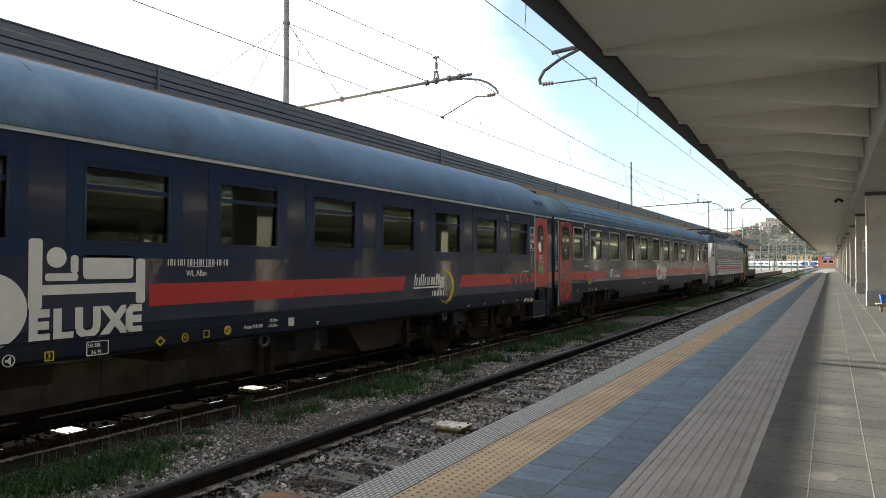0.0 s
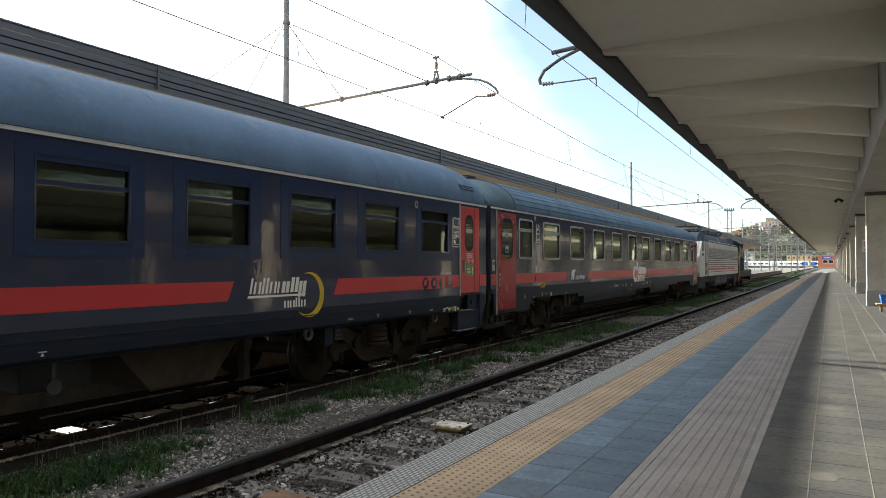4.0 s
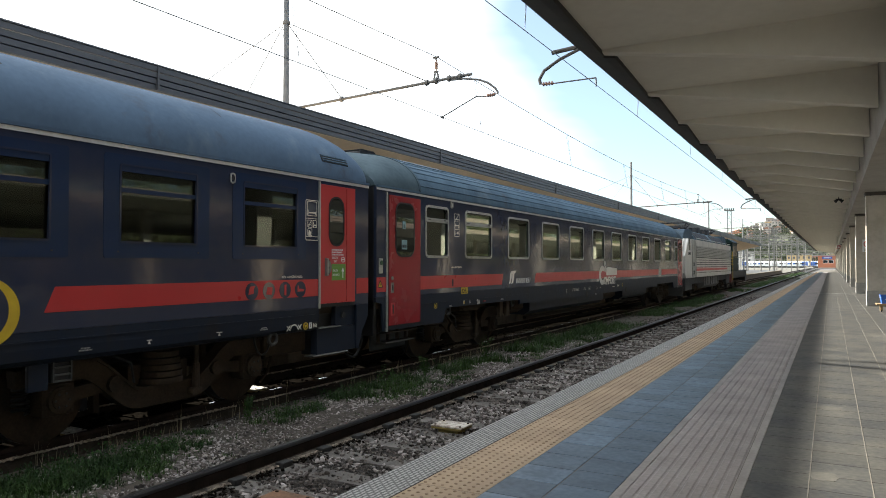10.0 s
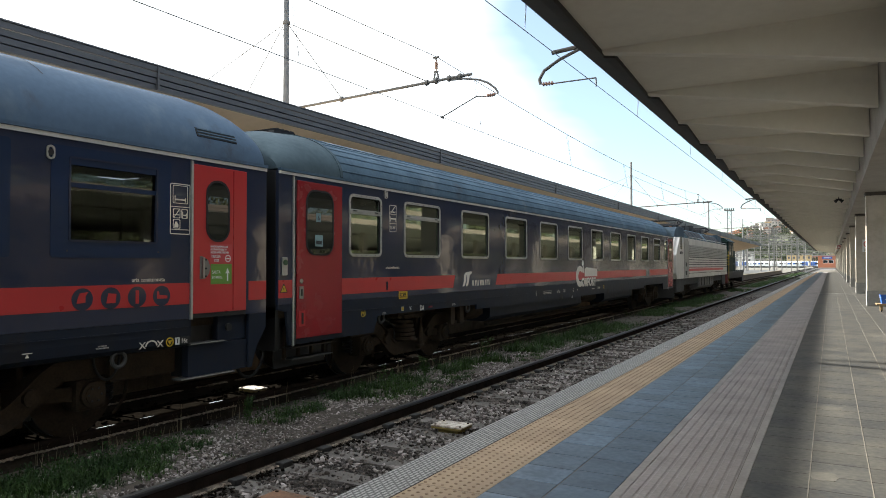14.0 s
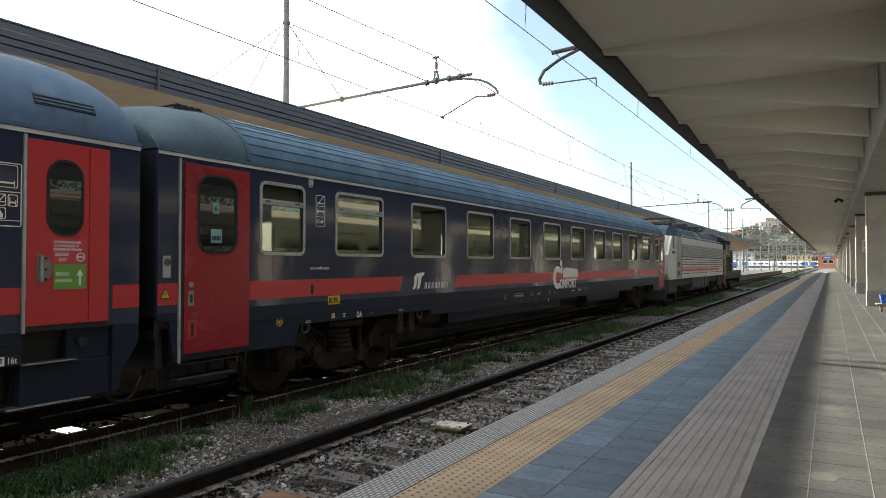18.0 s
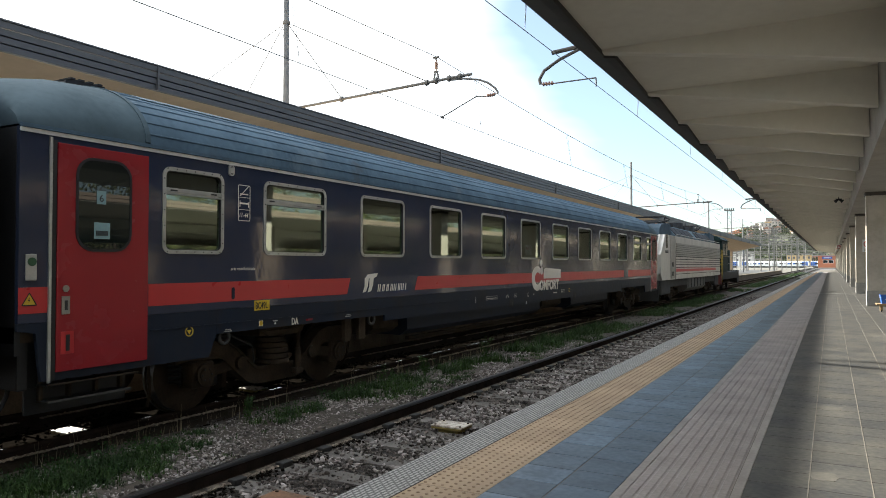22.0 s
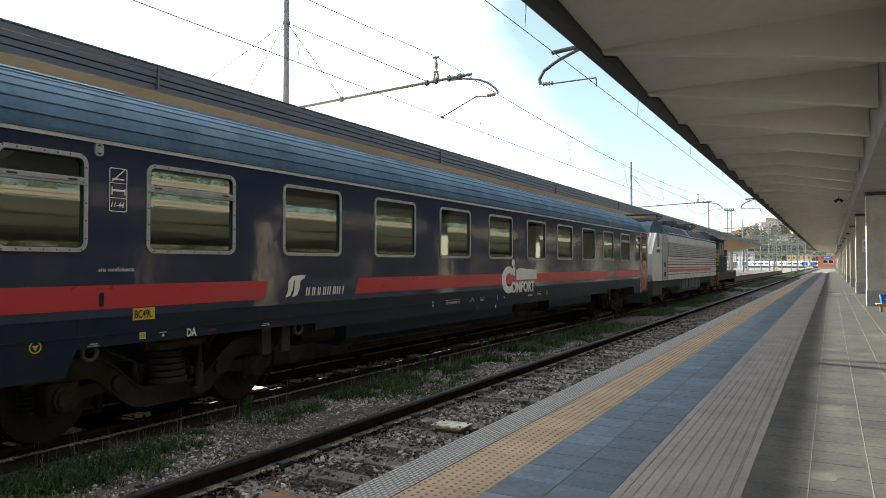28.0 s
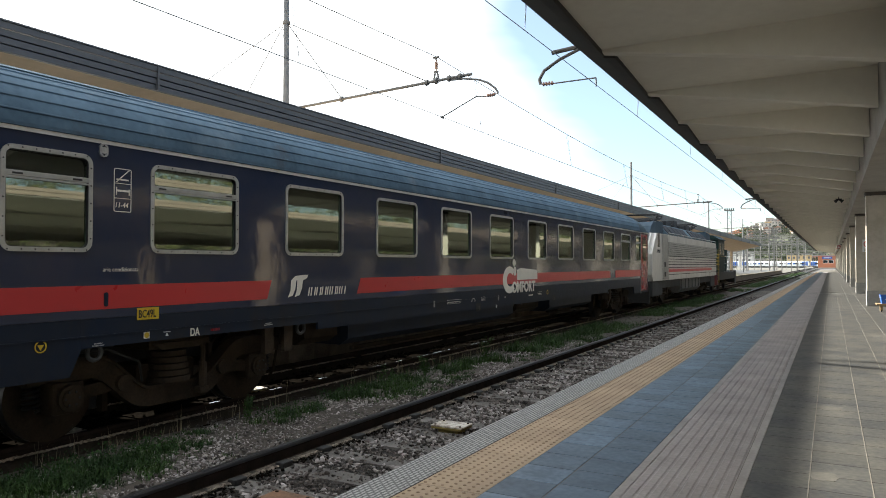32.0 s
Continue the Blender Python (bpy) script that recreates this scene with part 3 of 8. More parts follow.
for tx, tname in ((T1, "near"), (T2, "far")):
    for side in (-0.7535, 0.7535):
        r = thing("rail", prism(bmesh.new(), rail_outline(tx + side, RAIL), -40, 380), M["rail"],
                  "rusty brown steel rail with a worn bright head", "rail", group="rails", kind="structure")
        part("rail_foot", prism(bmesh.new(), [(tx + side - 0.075, RAIL - 0.172), (tx + side + 0.077, RAIL - 0.172), (tx + side + 0.077, RAIL - 0.156), (tx + side + 0.03, RAIL - 0.140), (tx + side - 0.075, RAIL - 0.156)], -40, 380), M["foot_dust"], r, "dusty rail foot")
        part("rail_head", prism(bmesh.new(), head_outline(tx + side, RAIL), -40, 380), M["rail_top_dull"] if tname == "near" else M["rail"], r)
        if tname == "far" and side > 0:
            # broken glints along this rail head, put in as polished dashes
            worn = random.Random(21)
            dashes = [(3.62, 0.14), (4.74, 0.2), (5.25, 0.2), (6.28, 0.24), (7.36, 0.24), (8.42, 0.2)]
            at = 9.3
            while at < 46:
                dashes.append((at, worn.uniform(0.15, 0.7)))
                at += dashes[-1][1] + worn.uniform(0.06, 0.4)
            for y, l in dashes:
                w = worn.uniform(0.006, 0.011) if y < 9 else worn.uniform(0.003, 0.006)
                part("running_band", prism(bmesh.new(), [(tx + side - w, y), (tx + side - w * 0.4, y - 0.03), (tx + side + w, y + 0.04), (tx + side + w, y + l - 0.03), (tx + side + w * 0.3, y + l), (tx + side - w, y + l - 0.05)], RAIL - 0.004, RAIL + 0.0012, "z"), M["rail_head"], r, "short polished band put in for a glint on the rail head")

# ---- near canopy ----
RIB = 2.84
def soffit_z(x):
    """Underside of the tapered cantilever ribs, without their depth at the beam."""
    return 3.9 + (0.65 - x) * 0.116


SLAB = 4.335           # flat slab over the ribs


canopy = holder("canopy", Matrix(), "long cantilevered plaster platform canopy with shallow ribs", "canopy", kind="structure")
bm = bmesh.new()
prism(bm, [(CAN_X + 0.12, SLAB), (0.70, SLAB), (0.70, SLAB + 0.2), (CAN_X + 0.12, SLAB + 0.2)], -40, END)
part("canopy_slab", bm, M["soffit"], canopy)
part("canopy_slab", prism(bmesh.new(), [(2.1, 3.785), (6.2, 3.58), (6.2, 3.8), (2.1, 4.1)], -40, END), M["soffit"], canopy)
rib_bm = bmesh.new()
rows = [[rib_bm.verts.new((x, dy, z)) for dy, z in ((-0.09, SLAB + 0.01), (-0.09, low), (-0.075, low - 0.012), (0.075, low - 0.012), (0.09, low), (0.09, SLAB + 0.01))] for x, low in ((-2.9, 4.31), (-1.2, 4.03), (0.67, 3.70))]
for ra, rb in zip(rows[:-1], rows[1:]):
    for i in range(5):
        rib_bm.faces.new((ra[i], ra[i + 1], rb[i + 1], rb[i]))
rib_bm.faces.new(rows[0])
rib_bm.faces.new(rows[-1][::-1])
bmesh.ops.recalc_face_normals(rib_bm, faces=rib_bm.faces)
rib_me = mesh_of("canopy_rib", rib_bm, M["soffit"])
k = int((END + 20) / RIB)
for i in range(k):
    rb = new("canopy_rib", rib_me)
    rb.parent, rb.location = canopy, (0, -18.5 + i * RIB, 0)
east_bm = bmesh.new()
rows = [[east_bm.verts.new((x, dy, 3.78 - (x - 2.2) * 0.05 - dz)) for dy, dz in ((-0.13, 0.002), (-0.09, dep), (0.09, dep), (0.11, 0.002))] for x, dep in ((2.19, 0.26), (4.2, 0.12), (6.1, 0.05))]
for ra, rb in zip(rows[:-1], rows[1:]):
    for i in range(3):
        east_bm.faces.new((ra[i], ra[i + 1], rb[i + 1], rb[i]))
east_bm.faces.new(rows[0])
east_bm.faces.new(rows[-1][::-1])
bmesh.ops.recalc_face_normals(east_bm, faces=east_bm.faces)
east_me = mesh_of("canopy_rib", east_bm, M["soffit"])
for i in range(28):
    rb = new("canopy_rib", east_me)
    rb.parent, rb.location = canopy, (0, -18.5 + i * RIB, 0)
flash_bm = bmesh.new()
wedge = [(CAN_X + 0.27, 0.06), (CAN_X + 0.43, 0.10), (CAN_X + 0.29, RIB), (CAN_X + 0.27, RIB)]
lo = [flash_bm.verts.new((x, y, soffit_z(x) - 0.05)) for x, y in wedge]
hi = [flash_bm.verts.new((x, y, soffit_z(x) + 0.02)) for x, y in wedge]
flash_bm.faces.new(lo)
for i in range(4):
    flash_bm.faces.new((lo[i], lo[(i + 1) % 4], hi[(i + 1) % 4], hi[i]))
bmesh.ops.recalc_face_normals(flash_bm, faces=flash_bm.faces)
flash_me = mesh_of("gutter_flashing", flash_bm, M["gutter"])
for i in range(k):
    o = new("gutter_flashing", flash_me)
    o.parent, o.location = canopy, (0, -18.5 + i * RIB, 0)
part("gutter", prism(bmesh.new(), [(CAN_X, CAN_Z - 0.093), (CAN_X + 0.28, CAN_Z - 0.15), (CAN_X + 0.28, CAN_Z + 0.0), (CAN_X + 0.1, CAN_Z + 0.14), (CAN_X, CAN_Z + 0.14)], -40, END), M["gutter"], canopy, "dark stained metal gutter")
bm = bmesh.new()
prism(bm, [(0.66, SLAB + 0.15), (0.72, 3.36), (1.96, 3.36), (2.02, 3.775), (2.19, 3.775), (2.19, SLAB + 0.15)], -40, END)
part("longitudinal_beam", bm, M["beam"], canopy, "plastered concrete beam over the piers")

pier_ys = [23.92 + 10.1 * i for i in range(-6, 16)]
PIER_D, PIER_X = 0.56, 0.92
pier0 = holder("pier", pose(PIER_X, pier_ys[0], 0), "square platform pier clad in pale stone with a grey plinth", "pier", "platform piers", "structure")
part("shaft", cube(0.0, 0.95, 0.0, PIER_D, 0.46, 3.358, 0.012), M["marble"], pier0)
part("plinth", cube(-0.012, 0.962, -0.012, PIER_D + 0.012, 0.0, 0.46, 0.01), M["plinth"], pier0, "grey stone plinth")
part("capital_beam", cube(-0.02, 0.97, -0.03, PIER_D + 0.03, 3.255, 3.356, 0.01), M["pier_band"], pier0, "soot-streaked band at the pier head")
for y in pier_ys[1:]:
    copy_thing(pier0, pose(PIER_X, y, 0))

# ---- far canopy ----
far = holder("opposite_canopy", Matrix(), "butterfly canopy with dark ribbed fascia and ochre soffit", "canopy", kind="structure")
FX, FTOP, FBOT = -9.32, 4.37, 3.98
part("canopy_slab", prism(bmesh.new(), [(FX - 0.05, FBOT + 0.03), (FX - 3.6, 3.2), (FX - 7.2, FBOT + 0.03), (FX - 7.2, FBOT + 0.3), (FX - 3.6, 3.55), (FX - 0.05, FBOT + 0.3)], -40, 116), M["opp_soffit"], far)
for i in range(4):
    z0 = FBOT + i * (FTOP - FBOT) / 4
    part("fascia_sheet", cube(FX - 0.05 + 0.012 * i, FX + 0.02 + 0.012 * i, -40, 116, z0 + 0.006, z0 + (FTOP - FBOT) / 4 - 0.006, 0.006), M["fascia"], far, "dark grey fascia sheet")
for i in range(15):
    part("fascia_strap", cube(FX + 0.02, FX + 0.072, -20 + 9.1 * i, -19.965 + 9.1 * i, FBOT + 0.01, FTOP - 0.01), M["fascia"], far, "dark joint strap")
part("fascia_cap", cube(FX - 0.1, FX + 0.07, -40, 116, FTOP, FTOP + 0.02), M["fascia"], far)
post0 = thing("canopy_post", cube(-0.16, 0.16, -0.2, 0.2, -0.07, 3.3, 0.02), M["opp_soffit"], "ochre concrete post under the opposite canopy", "post", "canopy posts", "structure")
post0.location = (FX - 3.6, -14, 0)
for i in range(1, 14):
    copy_thing(post0, pose(FX - 3.6, -14 + i * 9.6, 0))

# ---- the next platform on the other side, with its canopy ----
east = holder("side_platform", Matrix(), "side platform with a sandy canopy beyond two tracks", "platform", kind="structure")
# runs on unseen to y = 430 to darken the train's far reflections
part("platform_body", cube(13.9, 46, -40, 430, BED - 0.05, -0.03), M["side_paving"], east)
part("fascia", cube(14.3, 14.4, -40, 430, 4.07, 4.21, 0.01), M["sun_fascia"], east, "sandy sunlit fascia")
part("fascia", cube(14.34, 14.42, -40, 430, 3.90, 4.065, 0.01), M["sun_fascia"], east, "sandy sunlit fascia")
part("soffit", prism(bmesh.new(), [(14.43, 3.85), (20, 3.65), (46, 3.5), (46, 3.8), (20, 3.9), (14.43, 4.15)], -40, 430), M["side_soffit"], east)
for i in range(48):
    part("post", cube(18.3, 18.7, -34 + i * 9.6, -33.6 + i * 9.6, -0.03, 3.62), M["marble"], east)
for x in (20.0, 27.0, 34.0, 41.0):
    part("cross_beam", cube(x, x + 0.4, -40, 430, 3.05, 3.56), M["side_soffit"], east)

# ---- overhead line ----
CAT = 13.45
def catenary_mast(y):
    m = holder("catenary_mast", pose(-12.42, y, -0.04), "galvanised steel catenary mast with a tubular cross-arm", "mast", "catenary masts")
    part("pole", tube(bmesh.new(), (0, 0, -0.026), (0, 0, 8.6), 0.10, 10, 0.075), M["mast"], m, smooth=True)
    part("pole_band", tube(bmesh.new(), (0, 0, 7.57), (0, 0, 7.65), 0.1, 10), M["mast_dark"], m)
    arm = part("cross_arm", tube(bmesh.new(), (0.0, 0, 5.31), (5.46, 0, 5.525), 0.036, 8), M["mast_dark"], m, smooth=True)
    part("tie_rod", tube(bmesh.new(), (0.03, 0, 7.60), (1.83, 0, 5.40), 0.012, 6), M["wire"], m)
    part("tie_rod", tube(bmesh.new(), (0.03, 0, 7.61), (4.29, 0, 5.51), 0.012, 6), M["wire"], m)
    for dx, dz in ((-3.6, 6.22), (-1.8, 5.4)):
        part("stay_wire", tube(bmesh.new(), (-0.06, 0, 7.60), (dx, 0, dz), 0.010, 5), M["wire"], m)
    for x in (1.83, 4.29, 4.54, 4.88, 5.16):
        part("clamp", disc(bmesh.new(), (x, 0, 5.31 + 0.039 * x), 0.065, 0.07, "x", 10), M["mast_dark"], arm)
        part("clamp_bolt", tube(bmesh.new(), (x, 0, 5.23 + 0.039 * x), (x, 0, 5.40 + 0.039 * x), 0.014, 6), M["mast_dark"], arm)
    bm = bmesh.new()
    pipe(bm, [(4.47, 0, 5.46), (4.52, 0, 5.72)], 0.026, 6)
    pipe(bm, [(4.62, 0, 5.46), (4.56, 0, 5.72)], 0.026, 6)
    tube(bm, (4.48, 0, 5.70), (4.60, 0, 5.70), 0.02, 6)
    part("insulator_fork", bm, M["mast_dark"], m)
    bm = bmesh.new()
    tube(bm, (4.54, 0, 5.70), (4.54, 0, 5.98), 0.016, 6)
    for z in (5.78, 5.82, 5.86, 5.90):
        disc(bm, (4.54, 0, z), 0.044, 0.024, "z", 10)
    part("messenger_insulator", bm, M["porcelain"], m, "brown porcelain insulator", True)
    part("messenger_clamp", tube(bmesh.new(), (4.47, 0, 6.03), (4.61, 0, 6.03), 0.028, 8), M["mast_dark"], m)
    part("clamp_stem", tube(bmesh.new(), (4.54, 0, 5.96), (4.54, 0, 6.04), 0.022, 8), M["mast_dark"], m)
    bm = bmesh.new()
    pipe(bm, [(4.88, 0, 5.46), (5.25, 0, 5.45), (5.63, 0, 5.375), (5.85, 0, 5.28), (6.02, 0, 5.15), (6.10, 0, 5.04), (6.08, 0, 5.0)], 0.024, 8)
    part("drop_tube", bm, M["mast_dark"], m, smooth=True)
    bm = bmesh.new()
    tube(bm, (6.08, 0, 5.01), (5.80, 0, 4.98), 0.013, 6)
    for x in (5.86, 5.91, 5.96, 6.01):
        disc(bm, (x, 0, 4.995), 0.040, 0.024, "x", 10)
    part("registration_insulator", bm, M["porcelain"], m, "brown porcelain insulator", True)
    part("steady_arm", pipe(bmesh.new(), [(5.80, 0, 4.98), (5.58, 0, 5.01), (4.75, 0, 4.66), (4.70, 0, 4.64)], 0.015, 6), M["mast_dark"], m)
    part("wire_clip", tube(bmesh.new(), (4.70, -0.04, 4.625), (4.70, 0.04, 4.625), 0.028, 8), M["wire"], m)
    return m


for i in range(4):
    catenary_mast(CAT + 0.3 + 36.0 * i)


def wire(name, pts, label, r=0.008):
    """One unbroken thin wire through its points."""
    bm = bmesh.new()
    rows = []
    for p in pts:
        rows.append([bm.verts.new((p[0] + r * math.cos(q), p[1], p[2] + r * math.sin(q))) for q in (0, 1.257, 2.513, 3.77, 5.027)])
    if abs(pts[0][1] - pts[-1][1]) < 0.01:
        bm.clear()
        pipe(bm, pts, r, 5)
        rows = []
    for a, b in zip(rows[:-1], rows[1:]):
        for i in range(5):
            bm.faces.new((a[i], a[(i + 1) % 5], b[(i + 1) % 5], b[i]))
    return thing(name, bm, M["wire"], label, "wire", "overhead wires")


def span(x0, x1, z, sag, y0, y1, n=8):
    return [(x0 + (x1 - x0) * i / n, y0 + (y1 - y0) * i / n, z - sag * 4 * (i / n) * (1 - i / n)) for i in range(n + 1)]


for i in range(-1, 4):
    y0, y1 = CAT + 0.3 + 36.0 * i, CAT + 0.3 + 36.0 * (i + 1)
    wire("contact_wire", span(-7.70, -7.70, 4.585, 0.0, y0, y1, 1), "copper contact wire over the occupied track")
    wire("messenger_wire", span(-7.88, -7.88, 6.01, 0.42, y0, y1, 14), "sagging messenger wire over the occupied track", 0.0085)
    y0, y1 = CAT - 0.3 + 36.0 * i, CAT - 0.3 + 36.0 * (i + 1)
    wire("contact_wire", span(-3.95, -3.95, 4.72, 0.0, y0, y1, 1), "copper contact wire over the empty track", 0.0065)
    wire("messenger_wire", span(-3.9, -3.9, 6.0, 0.5, y0, y1), "sagging messenger wire over the empty track", 0.0075)
    for j in (2.0, 9.0, 16.5, 24.0, 31.1):
        for cx, cz, mx, mz, sg, off in ((-7.70, 4.585, -7.88, 6.01, 0.42, 0.3), (-3.95, 4.72, -3.9, 6.0, 0.5, 1.0)):
            y, t = CAT + off + 36.0 * i + j, (j + off - (0.3 if cx < -5 else -0.3)) / 36
            top = mz - sg * 4 * t * (1 - t)
            wire("dropper", [(cx, y, cz), (mx - 0.02, y, top)], "thin vertical dropper of the overhead line", 0.004)
            wire("dropper", [(cx, y, cz), (mx + 0.03, y, top)], "thin vertical dropper of the overhead line", 0.004)


def canopy_bracket(y):
    """Arm over the near canopy that carries the wire of the empty track."""
    m = holder("canopy_line_bracket", pose(-1.6, y, soffit_z(-1.6) + 0.2), "steel bracket on the canopy roof carrying the overhead wire", "bracket", "canopy brackets")
    part("stub", tube(bmesh.new(), (0, 0, 0.10), (0, 0, 1.45), 0.05, 8), M["gutter"], m)
    part("top_arm", tube(bmesh.new(), (0, 0, 1.36), (-3.25, 0, 1.12), 0.045, 8), M["gutter"], m, smooth=True)
    part("drop_tube", pipe(bmesh.new(), [(-2.2, 0, 1.19), (-2.6, 0, 1.14), (-3.1, 0, 0.96), (-3.42, 0, 0.78), (-3.52, 0, 0.62), (-3.50, 0, 0.52)], 0.034, 8), M["gutter"], m, smooth=True)
    bm = bmesh.new()
    tube(bm, (-3.50, 0, 0.52), (-3.18, 0, 0.50), 0.014, 6)
    for x in (-3.43, -3.37, -3.31, -3.25):
        disc(bm, (x, 0, 0.51), 0.042, 0.024, "x", 10)
    part("registration_insulator", bm, M["porcelain"], m, "brown porcelain insulator", True)
    part("steady_arm", pipe(bmesh.new(), [(-3.18, 0, 0.50), (-2.35, 0, 0.50), (-2.35, 0, 0.33)], 0.015, 6), M["wire"], m)


for i in range(4):
    canopy_bracket(CAT - 0.3 + 36.0 * i)


# ---- platform things ----
crate = holder("trolley", pose(1.10, 21.3, 0) @ Matrix.Scale(0.88, 4), "low wooden trolley with blue plastic tubs beside the pier", "trolley")
part("deck", cube(-0.1, 0.75, -0.3, 0.3, 0.20, 0.24, 0.008), M["wood"], crate)
for x in (0.0, 0.6):
    for y in (-0.22, 0.18):
        part("leg", cube(x, x + 0.06, y, y + 0.06, 0.03, 0.20), M["wood"], crate)
        part("caster", disc(bmesh.new(), (x + 0.03, y + 0.03, 0.04), 0.04, 0.03, "x", 12), M["dark"], crate)


def tub(x, y, rz):
    """An open tapered plastic tub."""
    bm = bmesh.new()
    lv = []
    for w, d, z in ((0.14, 0.11, 0.0), (0.165, 0.13, 0.24), (0.18, 0.145, 0.24), (0.18, 0.145, 0.265), (0.16, 0.125, 0.265), (0.135, 0.105, 0.02)):
        lv.append([bm.verts.new((sx * w, sy * d, z)) for sx, sy in ((-1, -1), (1, -1), (1, 1), (-1, 1))])
    for a, b in zip(lv[:-1], lv[1:]):
        for i in range(4):
            bm.faces.new((a[i], a[(i + 1) % 4], b[(i + 1) % 4], b[i]))
    bm.faces.new(lv[0][::-1])
    bm.faces.new(lv[-1])
    t = thing("plastic_tub", bm, M["plastic_blue"], "bright blue plastic tub on the trolley", "tub", "blue tubs")
    t.matrix_basis = pose(1.10 + 0.88 * x, 21.3 + y, 0.212, 0, 0, rz) @ Matrix.Scale(0.86, 4)
    part("handle", pipe(bmesh.new(), [(-0.18, 0, 0.25), (-0.19, 0, 0.18), (0, -0.155, 0.12), (0.19, 0, 0.18), (0.18, 0, 0.25)], 0.008, 6), M["white"], t, "white bail handle")


tub(0.17, 0.0, 4)
tub(0.55, 0.04, -6)

sign = holder("no_smoking_sign", pose(1.16, pier_ys[7] - 0.002, 1.75), "white no-smoking sign on the pier", "sign")
part("board", cube(0, 0.34, -0.012, 0.0, 0, 0.52, 0.004), M["white"], sign)
bm = bmesh.new()
ring(bm, 0, 0, 0.26, 0.26, 0.129, 0.03, 0, 0.004, 8)
bmesh.ops.rotate(bm, verts=bm.verts, cent=(0, 0, 0), matrix=Matrix.Rotation(radians(-90), 3, "Z"))
bmesh.ops.translate(bm, verts=bm.verts, vec=(0.17, -0.014, 0.34))
part("red_ring", bm, M["red"], sign, "red ring")
bm = bmesh.new()
tube(bm, (0.09, -0.015, 0.42), (0.25, -0.015, 0.26), 0.012, 6)
part("red_bar", bm, M["red"], sign)
part("cigarette", cube(0.08, 0.25, -0.015, -0.0125, 0.33, 0.35), M["dark"], sign)
for z in (0.05, 0.10, 0.15):
    part("text_bar", cube(0.06, 0.28, -0.0145, -0.0125, z, z + 0.02), M["loco_grey"], sign)

cam_box = holder("ceiling_speaker", pose(0.28, 30.0, soffit_z(0.28) - 0.08) @ Matrix.Scale(1.05, 4), "small black two-horn loudspeaker hanging under the canopy", "loudspeaker")
part("stem", tube(bmesh.new(), (0, 0, 0.34), (0, 0, -0.16), 0.014, 8), M["dark"], cam_box)
part("bracket", cube(-0.10, 0.10, -0.03, 0.03, -0.185, -0.155, 0.005), M["dark"], cam_box)
for s in (-1, 1):
    part("horn", tube(tube(bmesh.new(), (0.03 * s, 0, -0.20), (0.12 * s, -0.02, -0.26), 0.022, 12, 0.07), (0.0, 0, -0.18), (0.04 * s, 0, -0.205), 0.03, 10), M["dark"], cam_box, "black flared horn", True)

exit_sign = holder("hanging_sign", pose(0.62, 72, soffit_z(0.6)), "small red sign box hung under the canopy", "sign")
part("box", cube(-0.14, 0.14, -0.06, 0.06, -1.25, -0.97, 0.02), M["door_red"], exit_sign)
for x in (-0.12, 0.12):
    part("hanger", tube(bmesh.new(), (x, 0, -0.96), (x, 0, 0.44), 0.015, 6), M["mast_dark"], exit_sign)
part("letter_bar", cube(-0.1, 0.1, -0.066, -0.061, -1.17, -1.08), M["white"], exit_sign)

# ---- the train ----
SIDE = 1.41
HOME = Vector((T2, 0, RAIL))       # the train's origin at the clip's end; its vehicles keep their places along y


def vehicle(name, label, category):
    return holder(name, Matrix.Translation(HOME), label, category)


def side_wall(bm, y0, y1, z0, z1, holes, za, zb, x0=SIDE - 0.05, x1=SIDE):
    """A wall with a row of openings between za and zb."""
    box(bm, x0, x1, y0, y1, z0, za)
    box(bm, x0, x1, y0, y1, zb, z1)
    at = y0
    for a, b in holes:
        box(bm, x0, x1, at, a, za, zb)
        at = b
    box(bm, x0, x1, at, y1, za, zb)
    return bm


def roof_section(top, base=3.02, half=1.42, n=14):
    """Half-round roof outline from the camera's side over to the other."""
    pts = []
    for i in range(2 * n + 1):
        a = math.pi * i / (2 * n)
        c, s = math.cos(a), math.sin(a)
        pts.append((half * c, base + (top - base) * s))
    return pts


def roof(bm, y0, y1, top, cap=1.1, low=0.52, drop=False):
    ends = [cap * q for q in (0, 0.03, 0.12, 0.31, 0.58, 1)]
    ys = [y0 + q for q in ends] + [y0 + cap + (y1 - y0 - 2 * cap) * i / 8 for i in range(1, 8)] + [y1 - q for q in ends[::-1]]
    rows = []
    for y in ys:
        d = min(y - y0, y1 - y, cap) / cap
        g = low + (1 - low) * (math.sin(math.pi / 2 * d) if drop else math.sqrt(max(0, 1 - (1 - d) ** 2)))
        h = 0.965 + 0.035 * math.sqrt(max(0, 1 - (1 - d) ** 2))
        rows.append([bm.verts.new((x * h, y, 3.02 + (z - 3.02) * g)) for x, z in roof_section(top)])
    for a, b in zip(rows[:-1], rows[1:]):
        for i in range(len(a) - 1):
            bm.faces.new((a[i], a[i + 1], b[i + 1], b[i]))
    bm.faces.new(rows[0])
    bm.faces.new(rows[-1][::-1])
    bmesh.ops.recalc_face_normals(bm, faces=bm.faces)
    return bm


